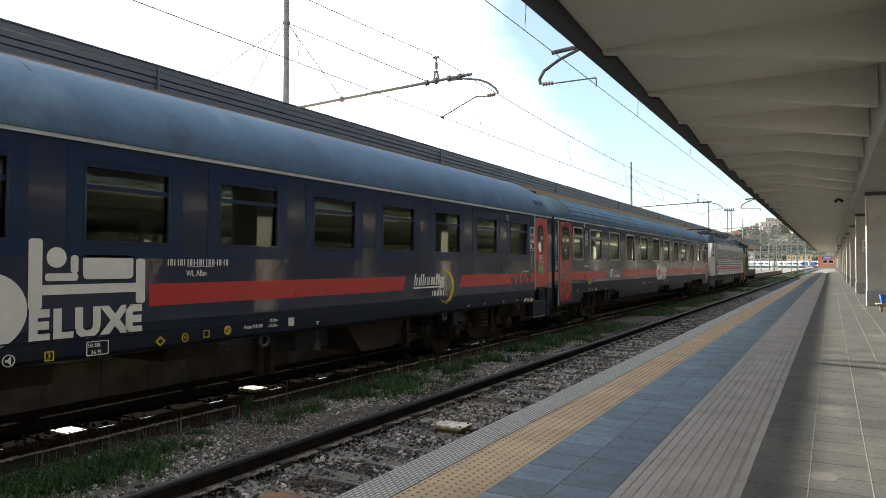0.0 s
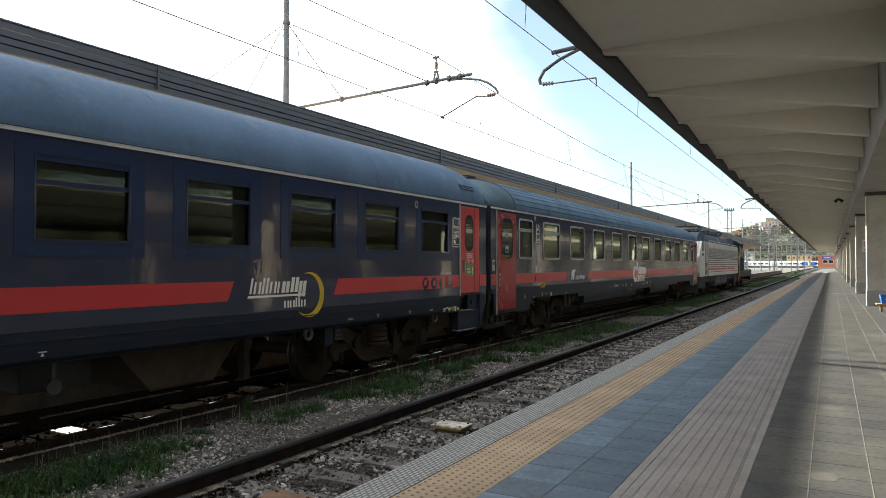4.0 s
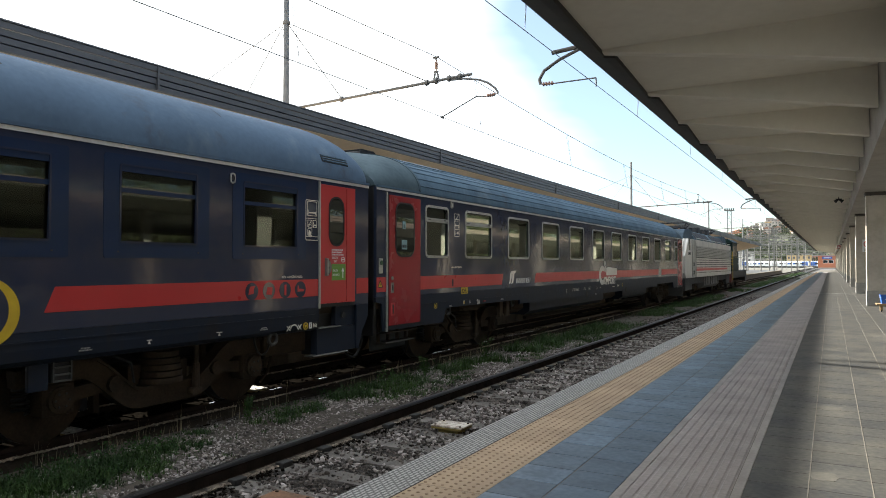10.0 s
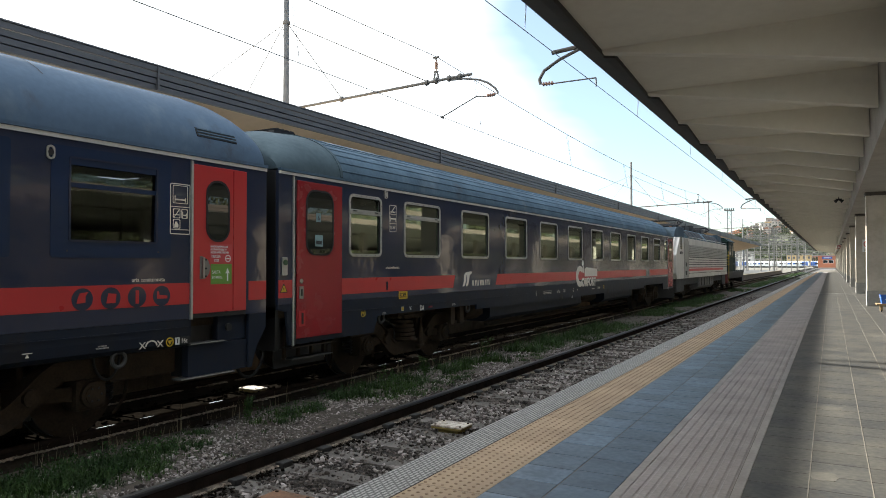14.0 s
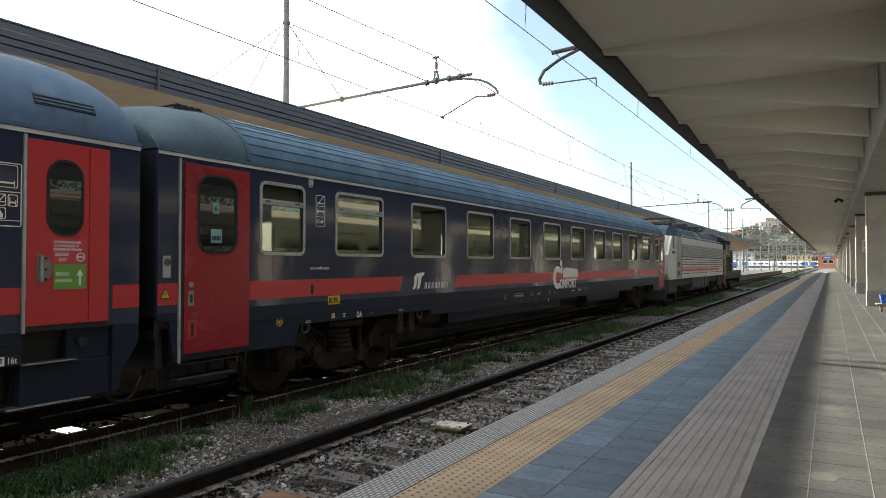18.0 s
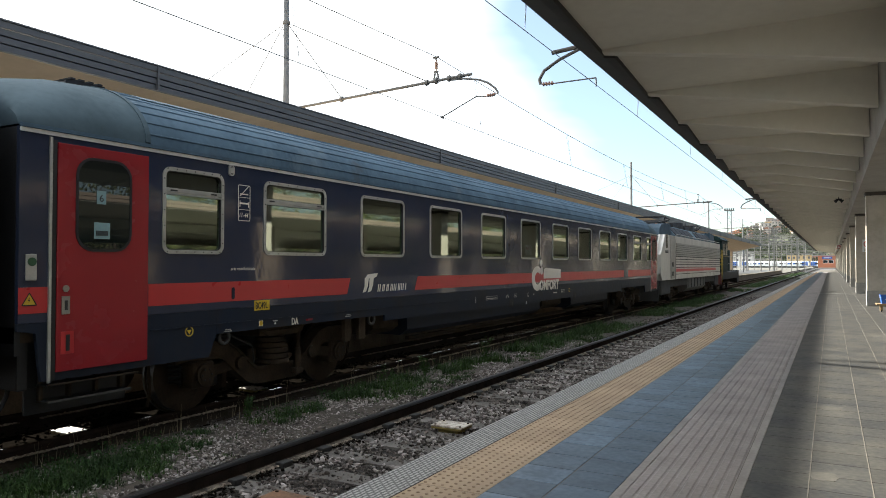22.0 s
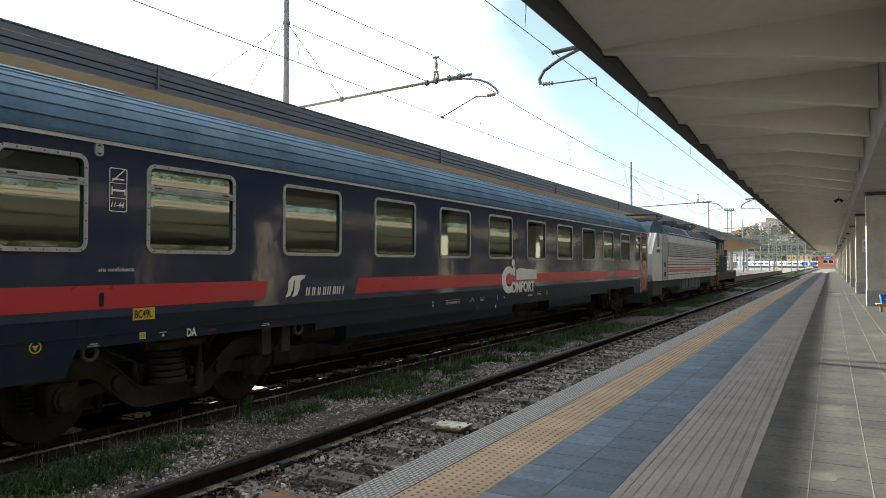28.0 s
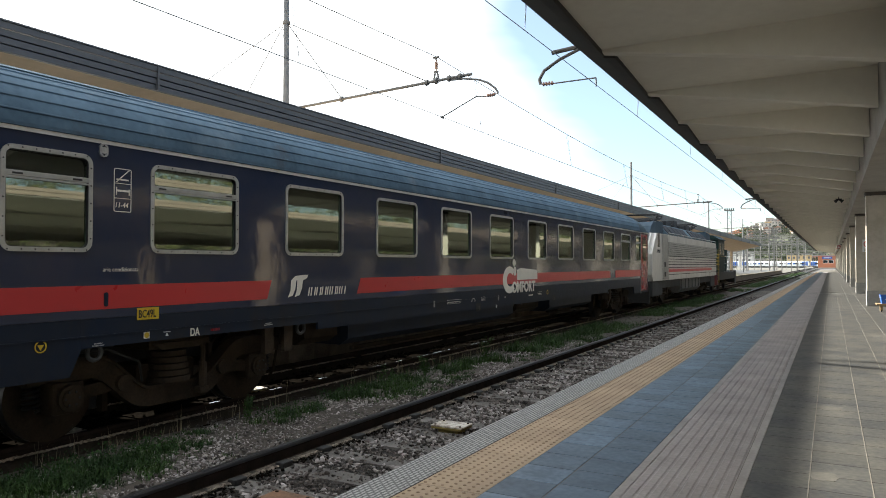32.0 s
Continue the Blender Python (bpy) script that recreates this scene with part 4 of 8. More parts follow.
def coil(bm, x, y, z0, z1, r, wire_r, turns, n=10):
    """A coil spring round an upright axis."""
    pts = [(x + r * math.cos(2 * math.pi * i / n), y + r * math.sin(2 * math.pi * i / n), z0 + (z1 - z0) * i / (turns * n)) for i in range(turns * n + 1)]
    rows = []
    for i, p in enumerate(pts):
        a = 2 * math.pi * i / n
        out = Vector((math.cos(a), math.sin(a), 0))
        rows.append([bm.verts.new(Vector(p) + out * wire_r * math.cos(q) + Vector((0, 0, wire_r * math.sin(q)))) for q in (0, 1.57, 3.14, 4.71)])
    for a, b in zip(rows[:-1], rows[1:]):
        for j in range(4):
            bm.faces.new((a[j], b[j], b[(j + 1) % 4], a[(j + 1) % 4]))
    return bm


def roof_strip(bm, y0, y1, top, a0, a1, lift):
    """A sheet that follows the roof between two angles."""
    pts, n = [], max(6, round((a1 - a0) / 6))
    for i in range(n + 1):
        a = radians(a0 + (a1 - a0) * i / n)
        pts.append(((1.42 + lift) * math.cos(a), 3.02 + (top - 3.02 + lift) * math.sin(a)))
    inner = [(x * 0.985, z - 0.02) for x, z in pts[::-1]]
    return prism(bm, pts + inner, y0, y1)


WHEELS = []


def wheelset(parent, y, r=0.46):
    bm = bmesh.new()
    for s in (-1, 1):
        disc(bm, (s * 0.78, 0, 0), r - 0.0, 0.12, "x", 32)
        disc(bm, (s * 0.705, 0, 0), r + 0.028, 0.03, "x", 32)
        disc(bm, (s * 0.86, 0, 0), 0.13, 0.08, "x", 16)
    tube(bm, (-0.8, 0, 0), (0.8, 0, 0), 0.085, 12)
    w = part("wheelset", bm, M["under"], parent, "brown dusty wheelset with a bright tread", True)
    w.data.materials.append(M["rail_top_dull"])
    for p in w.data.polygons:
        if abs(p.normal.x) < 0.3 and Vector((p.center.y, p.center.z)).length > r - 0.02:
            p.material_index = 1
    WHEELS.append((w, y, r))
    w.location = (0, y, r)
    return w


def bogie(veh, y, base=2.56):
    """A swan-neck bogie with coil springs, centred at y."""
    h = base / 2
    mid = []
    for i in range(41):
        u = -1.68 + 3.36 * i / 40
        w = min(max((abs(u) - 0.36) / (h - 0.62), 0), 1)
        mid.append((u, 0.325 + 0.405 * w * w * (3 - 2 * w) - 0.10 * max(0, abs(u) - 1.35)))
    top, low = [], []
    for i, (u, z) in enumerate(mid):
        a, b = mid[max(i - 1, 0)], mid[min(i + 1, 40)]
        d = Vector((b[0] - a[0], b[1] - a[1])).normalized()
        t = 0.112 if abs(u) < 1.4 else 0.085
        top.append((y + u - d.y * t, z + d.x * t))
        low.append((y + u + d.y * t, z - d.x * t))
    b = part("bogie", plate(bmesh.new(), top + low[::-1], 0.99, 1.13), M["under"], veh, "rust-brown swan-neck bogie frame")
    part("frame_side", plate(bmesh.new(), top + low[::-1], -1.13, -0.99), M["under"], b)
    part("frame_flange", plate(bmesh.new(), top + [(p[0], p[1] - 0.03) for p in top[::-1]], 1.131, 1.16), M["under"], b)
    part("cross_beam", cube(-0.98, 0.98, y - 0.40, y + 0.40, 0.26, 0.66, 0.03), M["under"], b)
    part("brake_rigging", cube(-0.62, 0.62, y - 1.05, y + 1.05, 0.60, 0.90, 0.04), M["dark"], b)
    for s in (-1, 1):
        wheelset(b, y + s * h)
        part("axle_box", disc(cube(0.92, 1.16, y + s * h - 0.17, y + s * h + 0.17, 0.30, 0.62, 0.05), (1.17, y + s * h, 0.46), 0.13, 0.06, "x", 18), M["under"], b)
        part("axle_box_cover", disc(bmesh.new(), (1.205, y + s * h, 0.46), 0.095, 0.02, "x", 16), M["under"], b)
        for k in range(6):
            q = math.pi * k / 3
            part("cover_bolt", disc(bmesh.new(), (1.218, y + s * h + 0.07 * math.cos(q), 0.46 + 0.07 * math.sin(q)), 0.012, 0.012, "x", 6), M["dark"], b)
        part("guide_arm", plate(bmesh.new(), [(y + s * (h - 0.12), 0.40), (y + s * (h - 0.62), 0.46), (y + s * (h - 0.66), 0.58), (y + s * (h - 0.12), 0.54)], 1.0, 1.1), M["under"], b)
        part("arm_pivot", disc(bmesh.new(), (1.14, y + s * (h - 0.60), 0.52), 0.085, 0.08, "x", 14), M["under"], b)
        part("primary_spring", coil(bmesh.new(), 0.98, y + s * (h + 0.27), 0.36, 0.60, 0.07, 0.016, 5), M["dark"], b, smooth=True)
        part("brake_hanger", cube(0.80, 0.90, y + s * (h - 0.60), y + s * (h - 0.53), 0.2, 0.8, 0.01), M["under"], b)
        part("brake_block", plate(bmesh.new(), [(y + s * (h - 0.50), 0.24), (y + s * (h - 0.42), 0.24), (y + s * (h - 0.44), 0.66), (y + s * (h - 0.50), 0.66)], 0.74, 0.84), M["dark"], b)
        part("sand_pipe", pipe(bmesh.new(), [(0.95, y + s * (h + 0.62), 0.82), (0.9, y + s * (h + 0.55), 0.3), (0.8, y + s * (h + 0.5), 0.14)], 0.018, 6), M["under"], b)
    part("damper", tube(tube(bmesh.new(), (1.20, y + 0.33, 0.34), (1.20, y + 0.33, 0.62), 0.045, 10), (1.20, y + 0.33, 0.6), (1.20, y + 0.33, 0.90), 0.030, 10), M["under"], b)
    for k in range(5):
        part("spring_layer", disc(bmesh.new(), (1.02, y - 0.02, 0.475 + 0.072 * k), 0.25 - 0.012 * k, 0.058, "z", 24), M["under"], b)
    part("spring_seat", plate(bmesh.new(), [(y - 0.40, 0.90), (y + 0.38, 0.90), (y + 0.24, 0.825), (y - 0.27, 0.825)], 0.80, 1.26), M["under"], b)
    part("damper_foot", cube(1.12, 1.24, y + 0.26, y + 0.40, 0.26, 0.34, 0.02), M["under"], b)
    part("bolster", cube(-1.22, 1.22, y - 0.42, y + 0.42, 0.83, 0.94, 0.03), M["under"], b)
    part("brake_pipe", pipe(bmesh.new(), [(1.15, y - 1.5, 0.88), (1.17, y - 0.9, 0.90), (1.16, y - 0.5, 0.72), (1.15, y - 0.45, 0.5)], 0.014, 6), M["dark"], b)
    return b


def jack_ring(veh, y, z):
    bm = bmesh.new()
    n, k = 18, 8
    vs = [[bm.verts.new((SIDE - 0.06 + 0.022 * math.cos(2 * math.pi * j / k), y + (0.075 + 0.022 * math.sin(2 * math.pi * j / k)) * math.cos(2 * math.pi * i / n), z + (0.075 + 0.022 * math.sin(2 * math.pi * j / k)) * math.sin(2 * math.pi * i / n))) for j in range(k)] for i in range(n)]
    for i in range(n):
        for j in range(k):
            bm.faces.new((vs[i][j], vs[(i + 1) % n][j], vs[(i + 1) % n][(j + 1) % k], vs[i][(j + 1) % k]))
    bmesh.ops.recalc_face_normals(bm, faces=bm.faces)
    part("lashing_ring", bm, M["ring_grey"], veh, "grey steel lashing ring", True)


def buffer(veh, y, s):
    for x in (-0.875, 0.875):
        part("buffer", disc(disc(tube(bmesh.new(), (x, y - s * 0.2, 1.03), (x, y + s * 0.085, 1.03), 0.1, 12), (x, y + s * 0.092, 1.03), 0.23, 0.028, "y", 24), (x, y + s * 0.03, 1.03), 0.14, 0.06, "y", 16), M["dark"], veh, "greasy dark buffer", True)


def moon_arc(bm, y, z, r, x, t=0.095):
    """A crescent, open to the upper left, t thick at its fullest."""
    a0, a1, n = radians(112), radians(-136), 32
    mid = (a0 + a1) / 2
    p1, p2 = Vector((math.cos(a0), math.sin(a0))) * r, Vector((math.cos(a1), math.sin(a1))) * r
    m = Vector((math.cos(mid), math.sin(mid))) * (r - t)
    d = 2 * (p1.x * (p2.y - m.y) + p2.x * (m.y - p1.y) + m.x * (p1.y - p2.y))
    c = Vector(((p1.length_squared * (p2.y - m.y) + p2.length_squared * (m.y - p1.y) + m.length_squared * (p1.y - p2.y)) / d,
                (p1.length_squared * (m.x - p2.x) + p2.length_squared * (p1.x - m.x) + m.length_squared * (p2.x - p1.x)) / d))
    ri = (p1 - c).length
    b0, b1 = math.atan2(*(p1 - c).yx), math.atan2(*(p2 - c).yx)
    out = [(y + r * math.cos(q), z + r * math.sin(q)) for q in [a0 + (a1 - a0) * i / n for i in range(n + 1)]]
    inn = [(y + c.x + ri * math.cos(q), z + c.y + ri * math.sin(q)) for q in [b0 + (b1 - b0) * i / n for i in range(n + 1)]]
    va = [[bm.verts.new((xx, *p)) for p in pts] for pts in (out, inn) for xx in (x, x + 0.003)]
    for i in range(n):
        bm.faces.new((va[1][i], va[1][i + 1], va[3][i + 1], va[3][i]))
        bm.faces.new((va[0][i], va[0][i + 1], va[1][i + 1], va[1][i]))
        bm.faces.new((va[2][i], va[2][i + 1], va[3][i + 1], va[3][i]))
    bmesh.ops.recalc_face_normals(bm, faces=bm.faces)
    return bm


# ---- couchette coach ----
coach = vehicle("couchette_coach", "navy blue couchette coach with red doors and stripe", "railway coach")
C0, C1 = 1.83, 27.60
ROOF2 = 3.79
ZA, ZB = 1.91, 2.80        # window opening above the rail
wins = [(3.33, 0.86)] + [(4.85, 1.24)] + [(6.92 + 2.085 * i, 1.24) for i in range(9)] + [(25.68, 0.80)]
holes = [(y + 0.03, y + w - 0.03) for y, w in wins]
bm = side_wall(bmesh.new(), C0, C1, 1.24, 3.0, holes, ZA, ZB)
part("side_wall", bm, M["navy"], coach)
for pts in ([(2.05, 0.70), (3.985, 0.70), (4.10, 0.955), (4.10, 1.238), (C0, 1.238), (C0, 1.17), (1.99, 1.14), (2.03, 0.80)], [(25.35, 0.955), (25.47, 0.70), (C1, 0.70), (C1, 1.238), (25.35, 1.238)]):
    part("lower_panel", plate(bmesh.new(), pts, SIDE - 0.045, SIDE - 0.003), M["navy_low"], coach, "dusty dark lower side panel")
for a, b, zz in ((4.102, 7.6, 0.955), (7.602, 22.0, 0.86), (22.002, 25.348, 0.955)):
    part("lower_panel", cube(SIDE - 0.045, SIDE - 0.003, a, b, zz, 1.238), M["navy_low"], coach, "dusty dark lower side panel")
part("solebar", cube(SIDE - 0.02, SIDE + 0.004, 3.2, 26.4, 1.06, 1.075), M["navy_low"], coach)
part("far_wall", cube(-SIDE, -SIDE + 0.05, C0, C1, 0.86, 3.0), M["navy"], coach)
part("floor", cube(-SIDE + 0.06, SIDE - 0.06, C0, C1, 1.06, 1.2), M["under"], coach)
for y in (C0, C1 - 0.05):
    part("end_wall", cube(-SIDE + 0.03, SIDE - 0.052, y, y + 0.05, 0.95, 3.0), M["dark"], coach)
part("gangway", cube(-0.55, 0.55, C0 - 0.13, C0 - 0.01, 1.15, 3.25, 0.05), M["dark"], coach, "black rubber gangway bellows")
part("gangway", cube(-0.55, 0.55, C1 + 0.01, C1 + 0.13, 1.15, 3.25, 0.05), M["dark"], coach, "black rubber gangway bellows")
cr = part("roof", roof(bmesh.new(), C0, C1, ROOF2, 1.30, 0.46), M["roof_rib"], coach, "weathered grey-blue ribbed roof", True)
cr.data.materials.append(M["roof_dome"])
for p in cr.data.polygons:
    if p.center.y < C0 + 1.3 or p.center.y > C1 - 1.3:
        p.material_index = 1
for i, deg in enumerate((9, 19, 29, 38, 46, 54, 62, 71, 80)):
    x, z = 1.42 * math.cos(radians(deg)), 3.02 + (ROOF2 - 3.02) * math.sin(radians(deg))
    nx, nz = x / 1.42 ** 2, (z - 3.02) / (ROOF2 - 3.02) ** 2
    L = math.hypot(nx, nz)
    nx, nz = nx / L, nz / L
    tx, tz = -nz, nx
    w, h = 0.014, 0.010
    part("roof_rib", prism(bmesh.new(), [(x + tx * w, z + tz * w), (x + tx * w * 0.4 + nx * h, z + tz * w * 0.4 + nz * h), (x - tx * w * 0.4 + nx * h, z - tz * w * 0.4 + nz * h), (x - tx * w, z - tz * w)],
         C0 + 1.34, C1 - 1.34), M["roof_rib"], coach)
part("cantrail_line", cube(SIDE - 0.01, SIDE + 0.012, C0, C1, 2.955, 2.992), M["white_line"], coach, "off-white cantrail line")
part("gutter", cube(SIDE - 0.01, SIDE + 0.03, C0, C1, 2.994, 3.03), M["roof_rib"], coach)
for a, b, s0, s1 in ((C0, 2.10, 0, 0), (3.165, 6.59, 0, 0.08), (8.50, 22.3, 0.10, 0), (22.9, 26.45, 0, 0)):
    part("red_stripe", plate(bmesh.new(), [(a, 1.325), (b, 1.325), (b + s1, 1.56), (a + s0, 1.56)], SIDE, SIDE + 0.003), M["red"], coach, "red side stripe")
for (y, w) in wins:
    cy, cz = y + w / 2, (ZA + ZB) / 2
    wf = part("window_frame", ring(bmesh.new(), cy, cz, w, 0.945, 0.10, 0.042, SIDE - 0.03, SIDE + 0.012), M["alu"], coach, "riveted aluminium window frame")
    hopper = y < 6 or y > 23
    part("pane", cube(SIDE - 0.028, SIDE - 0.022, y + 0.035, y + w - 0.035, ZA - 0.02, 2.54 if hopper else ZB + 0.02), M["glass"], wf).visible_shadow = False
    if hopper:
        tip = 0.006 if y > 4 else -0.010
        part("hopper_pane", prism(bmesh.new(), [(SIDE - 0.030, 2.56), (SIDE - 0.024, 2.56), (SIDE - 0.024 + tip, ZB + 0.02), (SIDE - 0.030 + tip, ZB + 0.02)], y + 0.035, y + w - 0.035), M["glass"], wf, "tilting top pane").visible_shadow = False
    part("gasket", ring(bmesh.new(), cy, cz, w - 0.07, 0.875, 0.07, 0.014, SIDE - 0.02, SIDE + 0.004), M["dark"], wf)
    if hopper:
        part("sash_bar", cube(SIDE - 0.015, SIDE + 0.006, y + 0.03, y + w - 0.03, 2.552, 2.60, 0.004), M["alu"], wf)
        part("sash_lip", cube(SIDE - 0.015, SIDE + 0.009, y + 0.03, y + w - 0.03, 2.528, 2.546, 0.003), M["alu"], wf)
        for q in (0.10, w - 0.20):
            part("sash_latch", cube(SIDE + 0.006, SIDE + 0.013, y + q, y + q + 0.09, 2.565, 2.582, 0.002), M["dark"], wf)
    bm = bmesh.new()
    n = 7
    for i in range(n):
        for z in (cz - 0.452, cz + 0.452):
            disc(bm, (SIDE + 0.012, y + w * (i + 0.5) / n, z), 0.008, 0.006, "x", 6)
    for i in range(5):
        for q in (y + 0.021, y + w - 0.021):
            disc(bm, (SIDE + 0.012, q, cz - 0.34 + 0.17 * i), 0.008, 0.006, "x", 6)
    tagged(part("riveting", bm, M["dark"], wf), kind="stuff")
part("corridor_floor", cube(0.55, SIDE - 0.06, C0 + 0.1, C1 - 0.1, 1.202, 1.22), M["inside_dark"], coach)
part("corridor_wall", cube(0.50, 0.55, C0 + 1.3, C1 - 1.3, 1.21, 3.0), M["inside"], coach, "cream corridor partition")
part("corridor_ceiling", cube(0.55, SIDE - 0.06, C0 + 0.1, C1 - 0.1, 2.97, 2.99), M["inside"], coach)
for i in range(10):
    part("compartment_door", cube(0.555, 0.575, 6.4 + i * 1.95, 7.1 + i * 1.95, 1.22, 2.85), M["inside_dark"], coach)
for z in (2.0, 2.12):
    part("corridor_rail", tube(bmesh.new(), (SIDE - 0.09, C0 + 1.4, z), (SIDE - 0.09, C1 - 1.4, z), 0.012, 6), M["steel"], coach)
for d0, d1 in ((2.17, 3.15), (26.46, 27.42)):
    dr = part("door", cube(SIDE - 0.002, SIDE + 0.016, d0, d1, 0.77, 2.90, 0.006), M["door_red"], coach, "flat red plug door")
    cy = (d0 + d1) / 2 - 0.015
    part("door_window", plate(bmesh.new(), round_rect(cy, 2.345, 0.56, 0.87, 0.16), SIDE + 0.014, SIDE + 0.02), M["dark_glass_solid"], dr, "dark rounded door window")
    part("window_gasket", ring(bmesh.new(), cy, 2.345, 0.60, 0.91, 0.18, 0.025, SIDE + 0.014, SIDE + 0.024), M["dark"], dr)
    part("handle_plate", cube(SIDE + 0.015, SIDE + 0.026, d0 + 0.045, d0 + 0.125, 1.30, 1.47, 0.004), M["steel"], dr, "steel door handle plate")
    part("handle_slot", cube(SIDE + 0.027, SIDE + 0.032, d0 + 0.072, d0 + 0.098, 1.34, 1.43), M["dark"], dr)
    part("door_lock", disc(bmesh.new(), (SIDE + 0.02, d0 + 0.085, 1.54), 0.032, 0.014, "x", 16), M["steel"], dr)
    part("recessed_grip", cube(SIDE + 0.015, SIDE + 0.02, d0 + 0.04, d0 + 0.17, 0.93, 1.14, 0.004), M["red"], dr)
    part("grip_slot", cube(SIDE + 0.021, SIDE + 0.026, d0 + 0.09, d0 + 0.125, 0.96, 1.11), M["dark"], dr)
    part("door_edge", cube(SIDE - 0.001, SIDE + 0.02, d0 - 0.078, d0 - 0.052, 0.68, 2.94), M["alu"], coach)
    part("door_seal", cube(SIDE - 0.001, SIDE + 0.006, d0 - 0.05, d0 - 0.003, 0.70, 2.92), M["dark"], coach, "black door seal")
part("door_notice", cube(SIDE + 0.0225, SIDE + 0.024, 2.555, 2.655, 2.355, 2.485), M["notice_teal"], coach, "pale teal notice with the coach number")
lettering("coach_number", "6", 0.10, M["dark"], coach, 2.58, 2.38, SIDE + 0.026)
part("door_notice", cube(SIDE + 0.0225, SIDE + 0.024, 2.53, 2.70, 2.015, 2.175), M["notice_teal"], coach, "pale teal safety notice")
bars("notice_writing", M["dark"], coach, 2.55, 2.68, 2.045, 0.05, SIDE + 0.025, 6)
part("key_panel", cube(SIDE, SIDE + 0.02, 1.885, 1.985, 1.62, 1.86, 0.01), M["alu"], coach, "grey key switch panel beside the door")
part("key_button", disc(bmesh.new(), (SIDE + 0.022, 1.935, 1.79), 0.038, 0.02, "x", 16), M["button_green"], coach)
part("warning_sign", plate(bmesh.new(), [(1.86, 1.40), (1.99, 1.40), (1.925, 1.51)], SIDE + 0.004, SIDE + 0.007), M["yellow"], coach, "yellow warning triangle")
part("warning_bolt", plate(bmesh.new(), [(1.918, 1.42), (1.932, 1.448), (1.922, 1.448), (1.932, 1.48), (1.912, 1.440), (1.923, 1.440)], SIDE + 0.007, SIDE + 0.009), M["dark"], coach)
for p, q in (((1.86, 1.40), (1.99, 1.40)), ((1.99, 1.40), (1.925, 1.51)), ((1.925, 1.51), (1.86, 1.40))):
    part("warning_rim", tube(bmesh.new(), (SIDE + 0.007, *p), (SIDE + 0.007, *q), 0.005, 5), M["dark"], coach)
part("step_board", cube(SIDE - 0.22, SIDE - 0.02, 2.12, 2.98, 0.49, 0.503, 0.004), M["dark"], coach)
part("step_edge", cube(SIDE - 0.02, SIDE - 0.012, 2.12, 2.98, 0.488, 0.508), M["ring_grey"], coach)
part("step_backing", cube(SIDE - 0.30, SIDE - 0.27, 2.05, 3.1, 0.36, 0.95), M["dark"], coach)
part("step_board", cube(SIDE - 0.18, SIDE + 0.0, 2.1, 3.05, 0.645, 0.658, 0.004), M["dark"], coach)
part("step_edge", cube(SIDE + 0.001, SIDE + 0.012, 2.1, 3.05, 0.655, 0.665), M["under"], coach)
for y in (2.12, 2.40, 2.68, 2.95):
    part("step_bracket", cube(SIDE - 0.2, SIDE - 0.15, y, y + 0.03, 0.48, 0.95), M["under"], coach)
part("key_lock", ring(bmesh.new(), 4.30, 2.89, 0.09, 0.13, 0.04, 0.02, SIDE, SIDE + 0.02), M["alu"], coach)
part("key_lock_core", disc(bmesh.new(), (SIDE + 0.012, 4.30, 2.89), 0.034, 0.02, "x", 14), M["alu"], coach)
for z in (2.845, 2.935):
    part("key_lock_screw", disc(bmesh.new(), (SIDE + 0.021, 4.30, z), 0.007, 0.006, "x", 6), M["dark"], coach)
# service pictograms beside the first window
pg = part("pictogram_board", ring(bmesh.new(), 4.52, 2.515, 0.20, 0.44, 0.02, 0.008, SIDE, SIDE + 0.003), M["grey_text"], coach, "white outlined pictogram panel")
for z in (2.43, 2.58):
    part("divider", cube(SIDE, SIDE + 0.003, 4.425, 4.615, z, z + 0.006), M["grey_text"], pg)
part("berth_mark", cube(SIDE, SIDE + 0.003, 4.455, 4.59, 2.50, 2.52), M["grey_text"], pg)
part("berth_post", cube(SIDE, SIDE + 0.003, 4.445, 4.455, 2.465, 2.545), M["grey_text"], pg)
part("berth_post", cube(SIDE, SIDE + 0.003, 4.59, 4.60, 2.465, 2.53), M["grey_text"], pg)
part("no_smoking_mark", plate(bmesh.new(), [(4.44, 2.595), (4.455, 2.595), (4.60, 2.725), (4.585, 2.725)], SIDE, SIDE + 0.003), M["grey_text"], pg)
part("cigarette_mark", cube(SIDE, SIDE + 0.003, 4.45, 4.585, 2.615, 2.63), M["grey_text"], pg)
lettering("berth_note", "11-44", 0.075, M["grey_text"], pg, 4.43, 2.34, SIDE, 0.2, 0.88, 0.001)
lettering("air_conditioning", "aria condizionata", 0.062, M["grey_text"], coach, 4.31, 1.695, SIDE, 0, 0.95)
part("vent_lock", plate(bmesh.new(), round_rect(4.345, 1.42, 0.045, 0.14, 0.02), SIDE + 0.003, SIDE + 0.01), M["navy_low"], coach)
cp = part("code_plate", cube(SIDE, SIDE + 0.004, 4.70, 4.965, 1.19, 1.315, 0.001), M["yellow"], coach, "yellow code plate with black letters")
lettering("code_lettering", "BC49L", 0.115, M["dark"], cp, 4.715, 1.212, SIDE + 0.004, 0, 0.68, 0.002)
LX = SIDE - 0.004
lettering("end_lettering", "DA", 0.125, M["grey_text"], coach, 5.385, 0.965, LX + 0.002, 0, 0.75, 0.003)
bars("red_note", M["door_red"], coach, 5.68, 5.82, 0.995, 0.028, LX, 7)
part("yellow_tag", cube(LX, LX + 0.004, 4.785, 4.855, 0.99, 1.06), M["grey_text"], coach)
